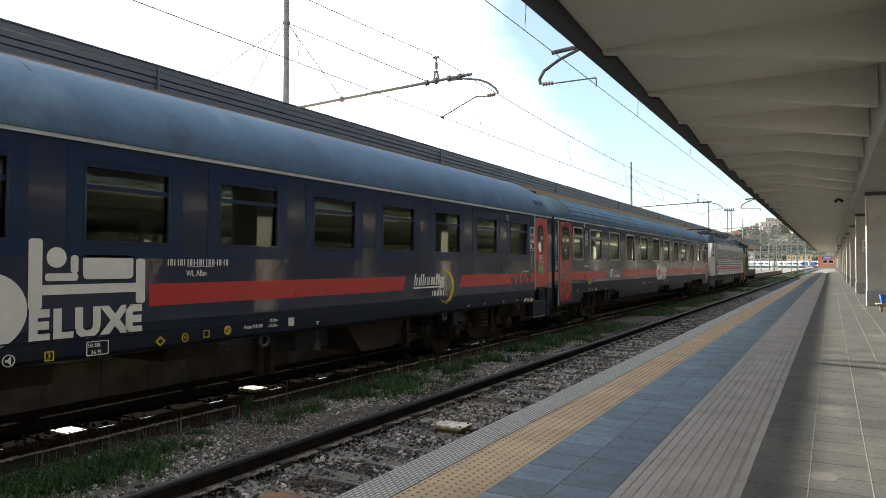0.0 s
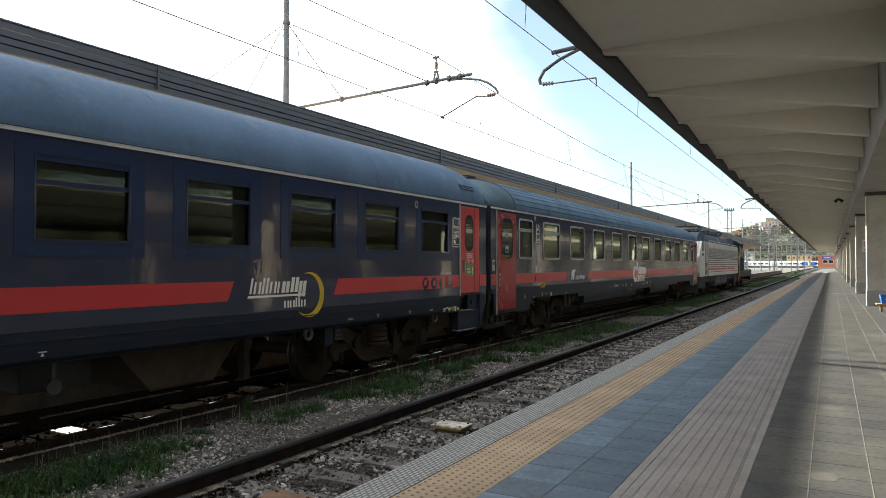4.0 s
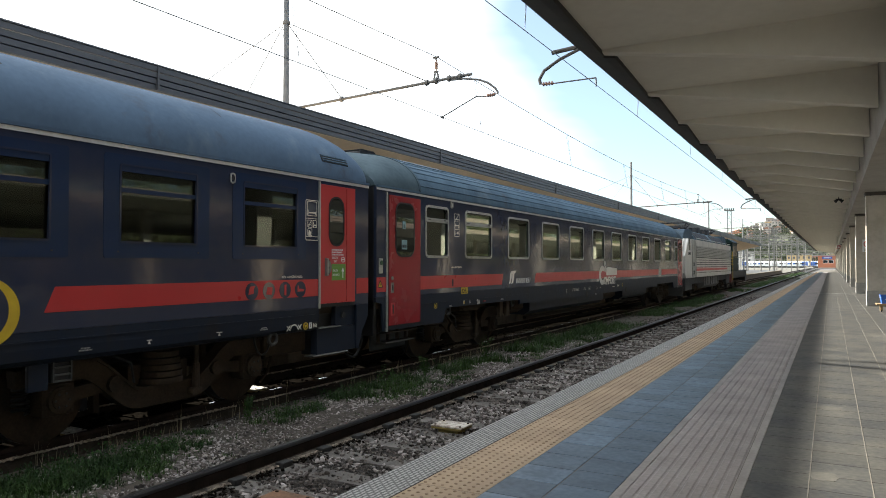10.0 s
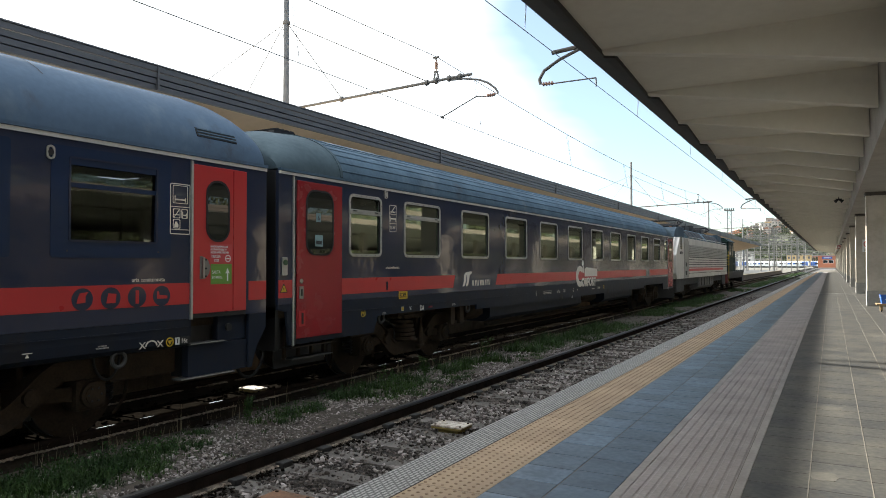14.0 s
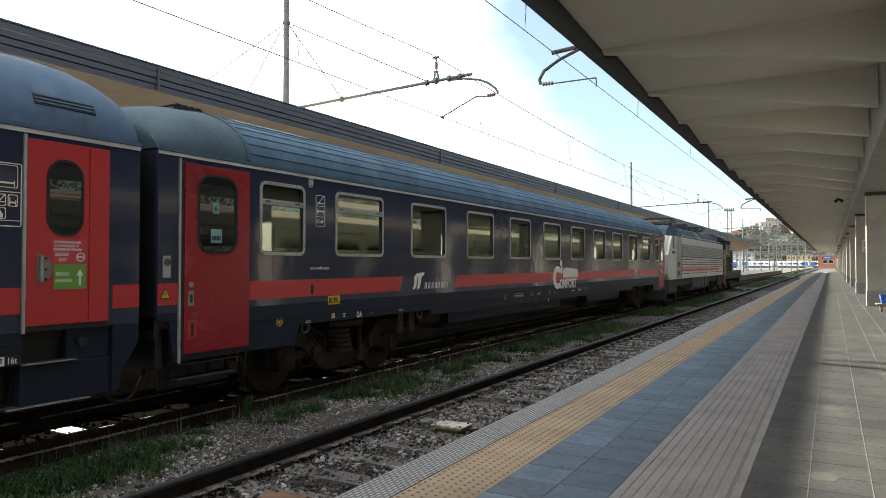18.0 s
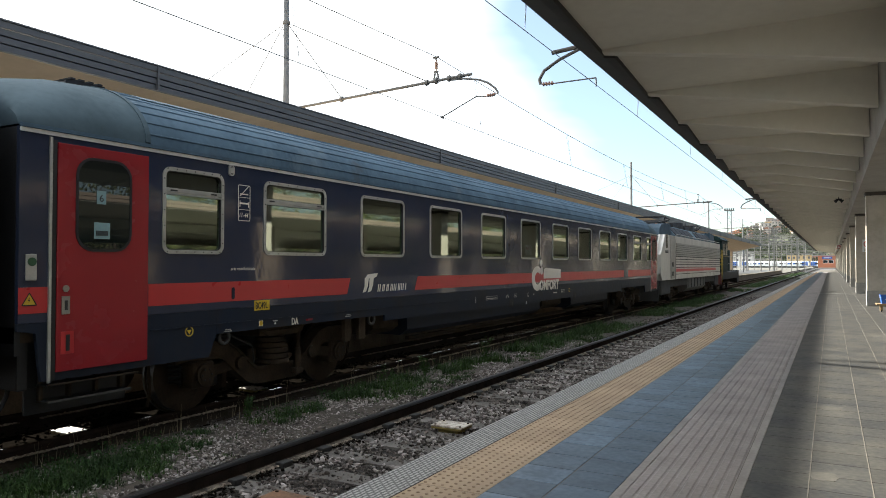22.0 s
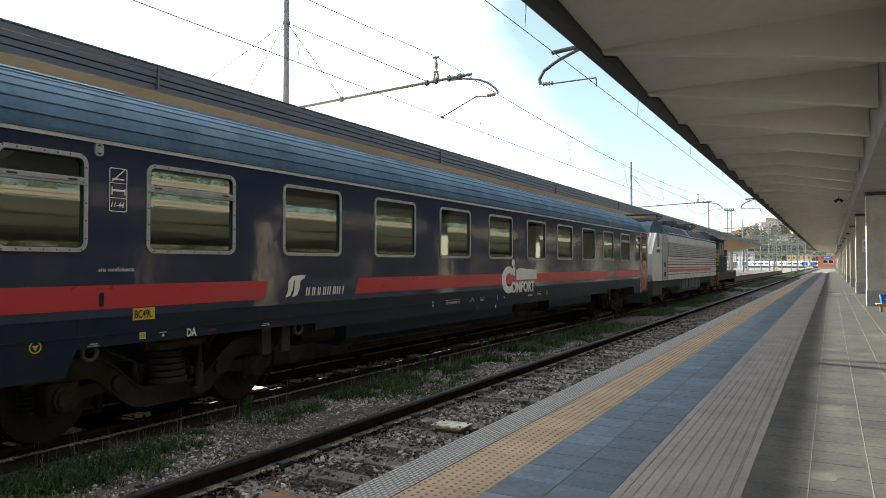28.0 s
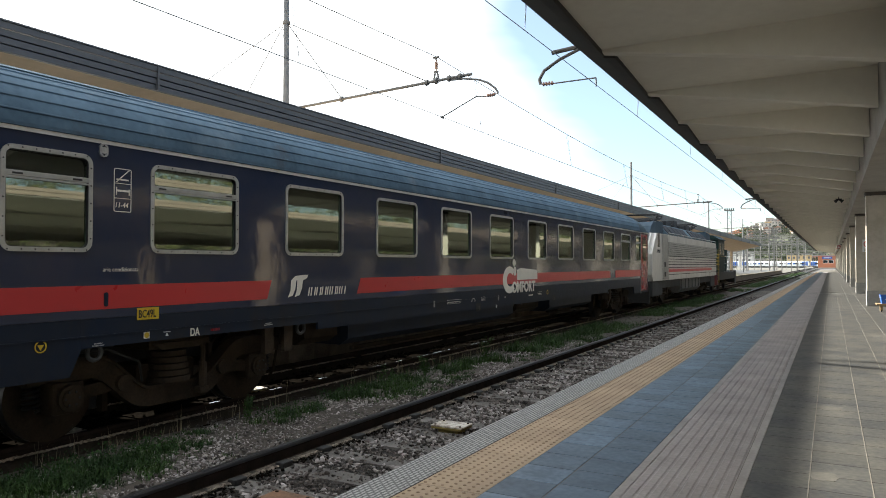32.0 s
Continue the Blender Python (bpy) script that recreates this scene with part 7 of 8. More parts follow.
part("sign_bars", cube(1.3, 2.9, -0.112, -0.102, 2.84, 3.06), M["white"], sg)
part("downpipe", tube(bmesh.new(), (4.1, -0.08, 0), (4.1, -0.08, 3.6), 0.05, 6), M["mast_dark"], cabin)


def far_train(x, y, rz, cars, blue_nose):
    t = holder("parked_train", pose(x, y, BED - 0.06, 0, 0, rz), "white and blue regional train parked in the yard", "train", "parked trains")
    for i in range(cars):
        x0 = i * 18.0
        part("bogie_row", cube(-1.1, 1.1, x0 + 1.5, x0 + 16, 0.0, 0.95), M["dark"], t)
        c = part("carriage", prism(bmesh.new(), [(-1.4, 0.9), (-1.45, 2.4), (-1.2, 3.6), (-0.6, 3.9), (0.6, 3.9), (1.2, 3.6), (1.45, 2.4), (1.4, 0.9)], x0, x0 + 17.4), M["white"], t)
        part("window_band", cube(-1.472, -1.39, x0 + 5.0, x0 + 12.4, 1.95, 2.75), M["train_blue"], c, "blue window band")
        for j in range(5):
            part("window", cube(-1.48, -1.40, x0 + 2.2 + j * 2.8, x0 + 4.0 + j * 2.8, 2.0, 2.7), M["window_dark"], c)
        for q in (0.45, 0.62):
            part("door", cube(-1.485, -1.39, x0 + 17.4 * q, x0 + 17.4 * q + 1.1, 1.0, 2.9), M["white"], c)
        nose = (0.0, 3.2) if blue_nose else (14.2, 17.4)
        part("blue_nose", prism(bmesh.new(), [(-1.43, 1.25), (-1.475, 2.4), (-1.23, 3.62), (-1.1, 3.62), (-1.35, 2.4), (-1.3, 1.25)], x0 + nose[0], x0 + nose[1]), M["train_blue"], c, "deep blue painted nose")
    return t


for a, y, rz, cars, bn in ((0.108, 452, 76, 1, True), (0.150, 456, 78, 1, False), (0.193, 460, 78, 1, True), (0.066, 448, 74, 1, False), (0.025, 444, 74, 1, True), (-0.016, 440, 74, 1, False)):
    px, py = polar(a, y)
    far_train(px, py, rz, cars, bn)


def far_mast(x, y, h, arm):
    m = holder("yard_mast", pose(x, y, BED - 0.06), "grey concrete yard mast with a short bracket", "mast", "yard masts")
    part("pole", tube(bmesh.new(), (0, 0, 0), (0, 0, h), 0.12, 8, 0.08), M["yard_grey"], m)
    part("bracket", tube(bmesh.new(), (0, 0, h - 1.6), (arm, 0, h - 1.3), 0.05, 6), M["mast_dark"], m)
    return m


rng = random.Random(5)
for a, y, h, arm in ((0.0963, 148, 8.8, 2.6), (0.0805, 150, 9.8, -2.4), (0.0704, 152, 10.2, 2.4), (0.0617, 160, 9.4, 2.6), (0.0558, 158, 7.8, -2.6), (0.0446, 200, 9.5, 3),
                     (0.105, 235, 9.5, 3), (0.036, 240, 9.5, -3), (0.088, 260, 10, 3), (0.028, 230, 9, 3), (0.066, 270, 10, -3), (0.050, 290, 10, 3), (0.02, 280, 9, -3)):
    px, py = polar(a, y)
    far_mast(px, py, h, arm)


def portal(a0, a1, y, h):
    (x0, _), (x1, _) = polar(a0, y), polar(a1, y)
    g = holder("catenary_portal", pose(x0, y, BED - 0.06), "lattice steel portal across the yard tracks", "portal", "yard portals")
    w = x1 - x0
    for x in (0, w):
        part("leg", cube(x - 0.11, x + 0.11, -0.11, 0.11, 0, h), M["yard_grey"], g)
    bm = bmesh.new()
    n = 10
    for z in (h - 0.9, h):
        box(bm, 0, w, -0.07, 0.07, z - 0.07, z + 0.07)
    for i in range(n):
        tube(bm, (w * i / n, 0, h - 0.9 if i % 2 else h), (w * (i + 1) / n, 0, h if i % 2 else h - 0.9), 0.05, 5)
    part("lattice_beam", bm, M["yard_grey"], g)
    for k in range(3):
        part("contact_wire", tube(bmesh.new(), (w * (k + 1) / 4, -20, h - 1.4), (w * (k + 1) / 4 + 1.2, 24, h - 1.4), 0.03, 5), M["wire"], g)
        part("dropper", tube(bmesh.new(), (w * (k + 1) / 4 + 0.5, 0, h - 1.4), (w * (k + 1) / 4 + 0.5, 0, h - 0.9), 0.03, 5), M["wire"], g)


for a0, a1, y, h in ((0.097, 0.0645, 152, 8.7), (0.0975, 0.038, 154.5, 7.5), (0.10, 0.03, 200, 9.6), (0.12, 0.0, 250, 9.4), (0.11, 0.01, 290, 9.8), (0.115, 0.03, 225, 8.6), (0.10, 0.0, 320, 9.6), (0.13, 0.01, 270, 6.6), (0.13, 0.005, 310, 7.2), (0.125, 0.0, 350, 7.0), (0.12, 0.012, 240, 6.2)):
    portal(a0, a1, y, h)

tower = holder("light_tower", pose(*polar(0.1186, 265), BED - 0.06), "lattice floodlight tower with a lamp platform on top", "tower")
bm = bmesh.new()
for sx in (-1, 1):
    for sy in (-1, 1):
        tube(bm, (sx * 1.0, sy * 1.0, 0), (sx * 0.6, sy * 0.6, 21), 0.08, 5)
for i in range(14):
    z0, z1, s0, s1 = i * 1.5, i * 1.5 + 1.5, 1 - 0.4 * i / 14, 1 - 0.4 * (i + 1) / 14
    tube(bm, (-s0, -s0, z0), (s1, -s1, z1), 0.045, 5)
    tube(bm, (s0, -s0, z0), (-s1, -s1, z1), 0.045, 5)
part("lattice", bm, M["mast"], tower)
part("lamp_platform", cube(-1.6, 1.6, -1.2, 1.2, 21, 21.25), M["mast_dark"], tower)
for i in range(5):
    part("floodlight", cube(-1.5 + i * 0.7, -1.05 + i * 0.7, -1.2, -0.9, 21.25, 21.9, 0.03), M["mast_dark"], tower)

# ---- hill with houses and woods ----
def hill_height(x, y):
    u = (x + 0.08 * y) / y           # 0 in the middle of the slope as seen from the platform
    v = min(max((y - 560) / 420, 0), 1)
    side = math.exp(-((x + 38) / 108) ** 2)
    return (47 * side + 5) * v * v * (3 - 2 * v) + 2.5 * noise.noise((x / 40, y / 40, 0))


bm = bmesh.new()
NX, NY = 60, 26
grid = [[bm.verts.new((-420 + 12 * i, 500 + 24 * j, 0)) for i in range(NX)] for j in range(NY)]
for row in grid:
    for v in row:
        v.co.z = hill_height(v.co.x, v.co.y) + BED - 1.0
for j in range(NY - 1):
    for i in range(NX - 1):
        bm.faces.new((grid[j][i], grid[j][i + 1], grid[j + 1][i + 1], grid[j + 1][i]))
thing("hill", bm, M["hill"], "wooded hillside above the town", "hill", kind="structure", smooth=True)


def house(x, y, w, d, floors, mat, rz, roofed):
    z = hill_height(x, y) + BED - 2.5
    h = holder("house", pose(x, y, z, 0, 0, rz), "pale hillside house with rows of dark windows", "house", "hill houses")
    H = floors * 3.1 + 2.0
    part("wall", cube(-w / 2, w / 2, 0, d, 0, H), mat, h)
    if roofed:
        part("roof", prism(bmesh.new(), [(-w / 2 - 0.5, H), (w / 2 + 0.5, H), (0, H + w * 0.2)], -0.5, d + 0.5), M["tile_roof"], h)
    else:
        part("roof", cube(-w / 2 - 0.3, w / 2 + 0.3, -0.3, d, H, H + 0.5), M["concrete"], h)
    n = max(2, int(w / 3.2))
    me = mesh_of("window", cube(-0.65, 0.65, -0.06, 0.02, 0, 1.6), M["house_window"])
    for f in range(floors):
        for i in range(n):
            o = new("window", me)
            o.parent, o.location = h, (-w / 2 + w * (i + 0.5) / n, 0, 2.6 + f * 3.1)


for _ in range(150):
    y = rng.uniform(780, 1000)
    x = -y * rng.uniform(-0.02, 0.17)
    tall = rng.random() < 0.25
    house(x, y, rng.uniform(5, 9) + (4 if tall else 0), 7, rng.randint(2, 4) if tall else rng.randint(1, 2),
          rng.choice([M["house_a"]] * 4 + [M["house_b"], M["house_c"]]), rng.uniform(-25, 25), not tall)
# long apartment blocks along the ridge
for a, y, w, fl, rz in ((0.062, 900, 19, 3, -6), (0.083, 880, 13, 2, 8), (0.104, 930, 15, 2, -10), (0.128, 940, 13, 2, 5), (0.048, 960, 16, 3, 0), (0.07, 830, 13, 2, 12), (0.055, 860, 15, 2, 4), (0.093, 960, 16, 2, 0), (0.115, 900, 12, 2, 9)):
    px, py = polar(a, y)
    house(px, py, w, 9, fl, M["house_grey"], rz, False)

# low town blocks behind the yard
for a, y, w, fl, key in ((0.036, 560, 16, 3, "house_b"), (0.012, 575, 15, 3, "house_c"), (0.1056, 500, 15, 3, "white_house"), (0.125, 560, 18, 2, "house_a"), (0.15, 565, 14, 3, "house_a"), (0.075, 570, 20, 2, "house_a"), (0.18, 560, 20, 3, "house_a"), (-0.02, 550, 24, 3, "house_b")):
    px, py = polar(a, y)
    house(px, py, w, 12, fl, M[key], 0, False)


def clumps(bm, c, r, n, size, rnd):
    """Many small leaf cards round c, thick in the middle, open at the rim."""
    for _ in range(n):
        d = Vector((rnd.gauss(0, 1), rnd.gauss(0, 1), rnd.gauss(0, 0.8)))
        d = d.normalized() * r * rnd.random() ** 0.5
        p = Vector(c) + d
        s = size * rnd.uniform(0.5, 1.3)
        q = Euler((rnd.uniform(0, 6.3), rnd.uniform(0, 6.3), rnd.uniform(0, 6.3))).to_matrix()
        vs = [bm.verts.new(p + q @ Vector(o) * s) for o in ((-1, -0.6, 0), (1, -0.5, 0.2), (0.7, 0.7, -0.1), (-0.6, 0.6, 0.2))]
        bm.faces.new(vs)


bm = bmesh.new()
for _ in range(2300):
    y = rng.uniform(560, 985)
    x = -y * rng.uniform(-0.03, 0.24)
    if noise.noise((x / 30, y / 45, 2.0)) < -0.38 and y > 740:
        continue
    z = hill_height(x, y) + BED
    r = rng.uniform(1.6, 4.4) if y > 700 else rng.uniform(2.2, 5.2)
    clumps(bm, (x, y, z + r * 0.8), r, 40, r * 0.19, rng)
thing("hillside_woods", bm, M["leaf"], "dense olive-green woods covering the hillside", "woods", kind="stuff")


# ---- trees beyond the side platform ----
def tree(x, y, h, rnd):
    t = holder("tree", pose(x, y, BED - 0.06), "leafy green tree behind the side platform", "tree", "roadside trees")
    bm = bmesh.new()
    tube(bm, (0, 0, 0), (0.1, 0.1, h * 0.45), 0.22, 8, 0.14)
    for _ in range(5):
        a = rnd.uniform(0, 6.28)
        tube(bm, (0.1, 0.1, h * rnd.uniform(0.3, 0.45)), (math.cos(a) * h * 0.22, math.sin(a) * h * 0.22, h * rnd.uniform(0.6, 0.8)), 0.09, 6, 0.03)
    part("trunk", bm, M["bark"], t)
    bm = bmesh.new()
    for _ in range(26):
        a, r = rnd.uniform(0, 6.28), rnd.uniform(0, h * 0.28)
        clumps(bm, (math.cos(a) * r, math.sin(a) * r, h * rnd.uniform(0.12, 0.92)), h * 0.15, 90, 0.17, rnd)
    part("crown", bm, M["leaf_near"], t)


# added unseen wall: closes bright gaps in the train's grazing reflections
thing("boundary_wall", cube(57, 57.5, -60, 620, BED - 0.06, 6.5), M["backdrop"], "unseen dark wall added behind the trees to darken reflections", "wall", kind="structure")
# the far end of the row is unseen and darkens reflections too
for i in range(64):
    tree(51 + rng.uniform(-2, 3), -14 + (i * 6 if i < 36 else 216 + (i - 36) * 10) + rng.uniform(-1, 1), rng.uniform(12, 15.5), rng)

# ---- track things ----
def balise(x, y, k):
    b = holder("track_balise", pose(x, y, BED if k == 1 else BED - 0.02) @ Matrix.Diagonal((k, k, 1, 1)), "yellow track balise with a chipped white plate" if k == 1 else "grimy track balise with a chipped plate under the train", "balise", "balises")
    part("foot", cube(-0.13, 0.13, -0.09, 0.09, -0.03, 0.06, 0.01), M["balise_yellow"], b)
    part("housing", cube(-0.195, 0.195, -0.14, 0.14, 0.061, 0.088, 0.010), M["balise_yellow"], b, "grimy yellow housing")
    part("cover", cube(-0.20, 0.20, -0.145, 0.145, 0.0885, 0.104, 0.004), M["balise_rust" if y == 4.2 else "balise_white"], b, "rusty orange cover plate" if y == 4.2 else "chipped white cover plate")
    for sx in (-0.16, 0.16):
        for sy in (-0.1, 0.1):
            part("bolt", disc(bmesh.new(), (sx, sy, 0.108), 0.014, 0.01, "z", 8), M["under"], b)


for bx, by, k in ((-3.86, 7.1, 1), (-3.80, 4.2, 1), (-7.545, 4.81, 0.80), (-7.69, 7.82, 0.88)):
    balise(bx, by, k)

# near-black sheet, keeps sun that reaches under the train from showing
thing("oily_strip", cube(OPP + 0.03, T2 + 0.67, -10, 120, BED + 0.002, BED + 0.008), M["oil_shade"], "oily ballast under the train, shade put into its near-black colour", "ballast", kind="structure")

slp = tagged(new("sleeper", mesh_of("sleeper", prism(bmesh.new(), [(-1.2, -0.12), (1.2, -0.12), (1.2, -0.004), (1.17, 0.016), (0.45, 0.016), (0.35, 0.022), (-0.35, 0.022), (-0.45, 0.016), (-1.17, 0.016), (-1.2, -0.004)], -0.13, 0.13), M["sleeper"])),
             "weathered concrete sleeper under the rails", "sleeper", "sleepers", "structure")
for sx in (-0.7535, 0.7535):
    for q in (-0.105, 0.105):
        part("rail_clip", cube(sx + q - 0.05, sx + q + 0.05, -0.075, 0.075, 0.013, 0.068, 0.014), M["clip"], slp)
slp.matrix_basis = pose(T1, 2.1, BED)
for i in list(range(1, 90)) + list(range(-12, 0)):
    copy_thing(slp, pose(T1, 2.1 + 0.6 * i, BED))
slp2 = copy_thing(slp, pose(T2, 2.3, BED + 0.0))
# these sleepers take the same near-black in place of shade
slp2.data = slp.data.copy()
slp2.data.materials[0] = M["oil_shade"]
tagged(slp2, "concrete sleeper under the train, near-black for oily dirt and shade")
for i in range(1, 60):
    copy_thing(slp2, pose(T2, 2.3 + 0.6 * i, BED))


# ---- loose stones ----
def stones(name, places, mat, label, seed):
    """Angular stones, each of 20 faces, joined."""
    rs = np.random.RandomState(seed)
    tmp = bmesh.new()
    bmesh.ops.create_icosphere(tmp, subdivisions=1, radius=1.0)
    base = np.array([v.co[:] for v in tmp.verts])
    tri = np.array([[v.index for v in f.verts] for f in tmp.faces])
    tmp.free()
    vs, fs = [], []
    for k, (x, y, z, s) in enumerate(places):
        p = base * rs.uniform(0.45, 1.35, (len(base), 1)) * (s * rs.uniform(0.7, 1.3, 3)) * np.array([1, 1, 0.75])
        a, b = rs.uniform(0, 6.28), rs.uniform(-0.6, 0.6)
        ca, sa, cb, sb = math.cos(a), math.sin(a), math.cos(b), math.sin(b)
        p = p @ np.array([[ca, sa, 0], [-sa, ca, 0], [0, 0, 1]]) @ np.array([[1, 0, 0], [0, cb, sb], [0, -sb, cb]])
        vs.append(p + (x, y, z))
        fs.append(tri + k * len(base))
    me = bpy.data.meshes.new(name)
    me.from_pydata(np.concatenate(vs).tolist(), [], np.concatenate(fs).tolist())
    me.shade_flat()
    me.materials.append(mat)
    return tagged(new(name, me), label, "stones", "", "stuff")


rs = np.random.RandomState(3)
places = []
for x0, x1, y0, y1, dens, s0, s1 in ((-4.6, -2.5, 2.0, 9.0, 900, 0.010, 0.027), (-4.6, -2.5, 9.0, 20.0, 360, 0.014, 0.034), (-4.6, -2.5, 20, 45, 60, 0.03, 0.05),
                                     (-5.45, -4.85, 1.5, 10.0, 330, 0.014, 0.032), (-5.45, -4.85, 10, 22, 150, 0.018, 0.036), (-5.45, -4.85, 22, 45, 50, 0.03, 0.05),
                                     (-6.8, -5.45, 1.0, 12.0, 110, 0.010, 0.026), (-6.8, -5.45, 12, 30, 50, 0.015, 0.034), (-8.4, -7.0, 2.0, 20.0, 60, 0.02, 0.035), (-4.6, -2.5, -5.0, 2.0, 300, 0.018, 0.034), (-6.8, -4.85, -5.0, 1.5, 120, 0.014, 0.03)):
    n = int((x1 - x0) * (y1 - y0) * dens)
    xs, ys = rs.uniform(x0, x1, n), rs.uniform(y0, y1, n)
    for x, y in zip(xs, ys):
        on_sleeper = x > -5.2 and abs(((y - 2.1 + 0.3) % 0.6) - 0.3) < 0.125
        if on_sleeper and rs.rand() < 0.70:
            continue
        if x < -5.4 and noise.noise((x * 1.3, y * 0.9, 3)) < -0.05 and rs.rand() < 0.8:
            continue
        s = s0 + (s1 - s0) * rs.rand() ** 2
        places.append((x, y, BED + s * (0.5 if on_sleeper else rs.uniform(0.0, 0.8) if x > -4.8 else 0.2) + (0.018 if on_sleeper else 0.0) + (0.03 if x < -4.8 else 0.0), s))
pale = []
for k in range(15000):
    x, y = rs.uniform(-6.5, -4.85), 2.0 + 14 * rs.rand() ** 1.3
    (pale if k % 3 else places).append((x, y, BED + 0.034, rs.uniform(0.006, 0.014)))
for _ in range(5200):
    x, y = rs.uniform(-6.2, -4.8), 2.0 + 16 * rs.rand() ** 1.2
    if noise.noise((x * 1.6 + 5, y * 0.7, 9)) > -0.02 + 0.25 * rs.rand():
        pale.append((x, y, BED + 0.038, 0.009 + 0.018 * rs.rand() ** 1.5))
for _ in range(13000):
    x, y = rs.uniform(-4.40, -2.5), 2.0 + 16 * rs.rand() ** 1.2
    if noise.noise((x * 1.9 + 2, y * 1.3, 5)) > -0.22 + 0.4 * rs.rand() and abs(((y - 1.8) % 0.6) - 0.3) > 0.02 + 0.15 * rs.rand():
        s = 0.010 + 0.022 * rs.rand() ** 1.5
        pale.append((x, y, BED + 0.006 + s * rs.uniform(0.6, 1.1), s))
dust = []
for x0 in (T2 - 0.7535 + 0.075, T2 + 0.7535 + 0.075, T1 - 0.7535 + 0.075, T1 + 0.7535 - 0.075):
    for _ in range(9000 if x0 < -6 else 5200):
        y = 1.5 + 34 * rs.rand() ** 1.4
        if noise.noise((x0, y * 2.3, 4)) > (-0.36 if x0 < -6 else -0.18):
            dust.append((x0 + (-0.02 if x0 < -6 else 0) + abs(rs.normal(0, 0.024)) * (1 if x0 != T1 + 0.6785 else -1), y, RAIL - (0.088 if x0 < -6 else 0.150), (0.005 + 0.013 * rs.rand() ** 2)))
stones("rail_crumbs", [p for p in dust if p[0] > -6], M["crumb"], "dull brown crumbs on the rail feet", 12)
stones("rail_dust", [p for p in dust if p[0] < -6], M["rail_dust"], "beige crumbs of dust and rust along the rail feet", 8)
for x0 in (T2 - 0.7535, T2 + 0.7535):
    thing("soil_bank", prism(bmesh.new(), [(x0 + 0.045, BED - 0.02), (x0 + 0.045, RAIL - 0.092), (x0 + 0.10, RAIL - 0.10), (x0 + 0.20, RAIL - 0.15), (x0 + 0.30, BED + 0.012), (x0 + 0.30, BED - 0.02)], -10, 60), M["soil"], "dark dusty soil heaped against the rail", "soil", kind="structure")
stones("pale_stones", pale, M["pale_stone"], "scattered pale grey ballast stones on the gravel", 6)
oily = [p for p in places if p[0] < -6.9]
# near-black stones stand for oily patches and clip shadows beside the rail
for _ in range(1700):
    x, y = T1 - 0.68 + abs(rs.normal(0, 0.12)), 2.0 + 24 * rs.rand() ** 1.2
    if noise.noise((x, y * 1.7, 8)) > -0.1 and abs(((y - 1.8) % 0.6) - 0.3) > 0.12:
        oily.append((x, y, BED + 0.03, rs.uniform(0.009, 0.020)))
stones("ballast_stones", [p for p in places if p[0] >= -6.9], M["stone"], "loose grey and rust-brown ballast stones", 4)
stones("oily_stones", oily, M["oil_shade"], "ballast stones coloured near-black for oily dirt and shade", 5)
bm = bmesh.new()
nx, ny = 10, 130
vv = [[bm.verts.new((-6.82 + 1.98 * i / nx, -2 + 0.5 * j, BED + 0.004 + (0.03 + 0.025 * noise.noise((i * 0.6, j * 0.4, 0))) * min(1, i / 1.5, (nx - i) / 1.5))) for i in range(nx + 1)] for j in range(ny + 1)]
for j in range(ny):
    for i in range(nx):
        bm.faces.new((vv[j][i], vv[j][i + 1], vv[j + 1][i + 1], vv[j + 1][i]))
thing("gravel_path", bm, M["gravel"], "fine pale gravel strip between the two tracks", "gravel", kind="structure", smooth=True)


# ---- grass and weeds ----
def blades(name, spots, mat, label, rnd, category="grass", wide=0.009, bend=1.2):
    """Tapered bent blades in tufts: spots are (x, y, spread, height, count)."""
    vs, fs = [], []
    for x, y, spread, height, count in spots:
        for _ in range(count):
            bx, by = x + rnd.gauss(0, spread), y + rnd.gauss(0, spread)
            a, lean, h = rnd.uniform(0, 6.28), rnd.uniform(0.1, bend), height * rnd.uniform(0.35, 1.0)
            w = rnd.uniform(0.35 * wide, wide)
            dx, dy = math.cos(a), math.sin(a)
            px, py = -dy * w, dx * w
            k = len(vs)
            z = BED + 0.02
            for u, ww in ((0, 1), (0.5, 0.8), (1, 0.1)):
                ox, oy, oz = dx * lean * h * u * u, dy * lean * h * u * u, h * u * (1 - 0.25 * lean * u)
                vs += [(bx + ox - px * ww, by + oy - py * ww, z + oz), (bx + ox + px * ww, by + oy + py * ww, z + oz)]
            fs += [(k, k + 1, k + 3, k + 2), (k + 2, k + 3, k + 5, k + 4)]
    me = bpy.data.meshes.new(name)
    me.from_pydata(vs, [], fs)
    me.materials.append(mat)
    return tagged(new(name, me), label, category, "", "stuff")


rnd = random.Random(11)
spots = []
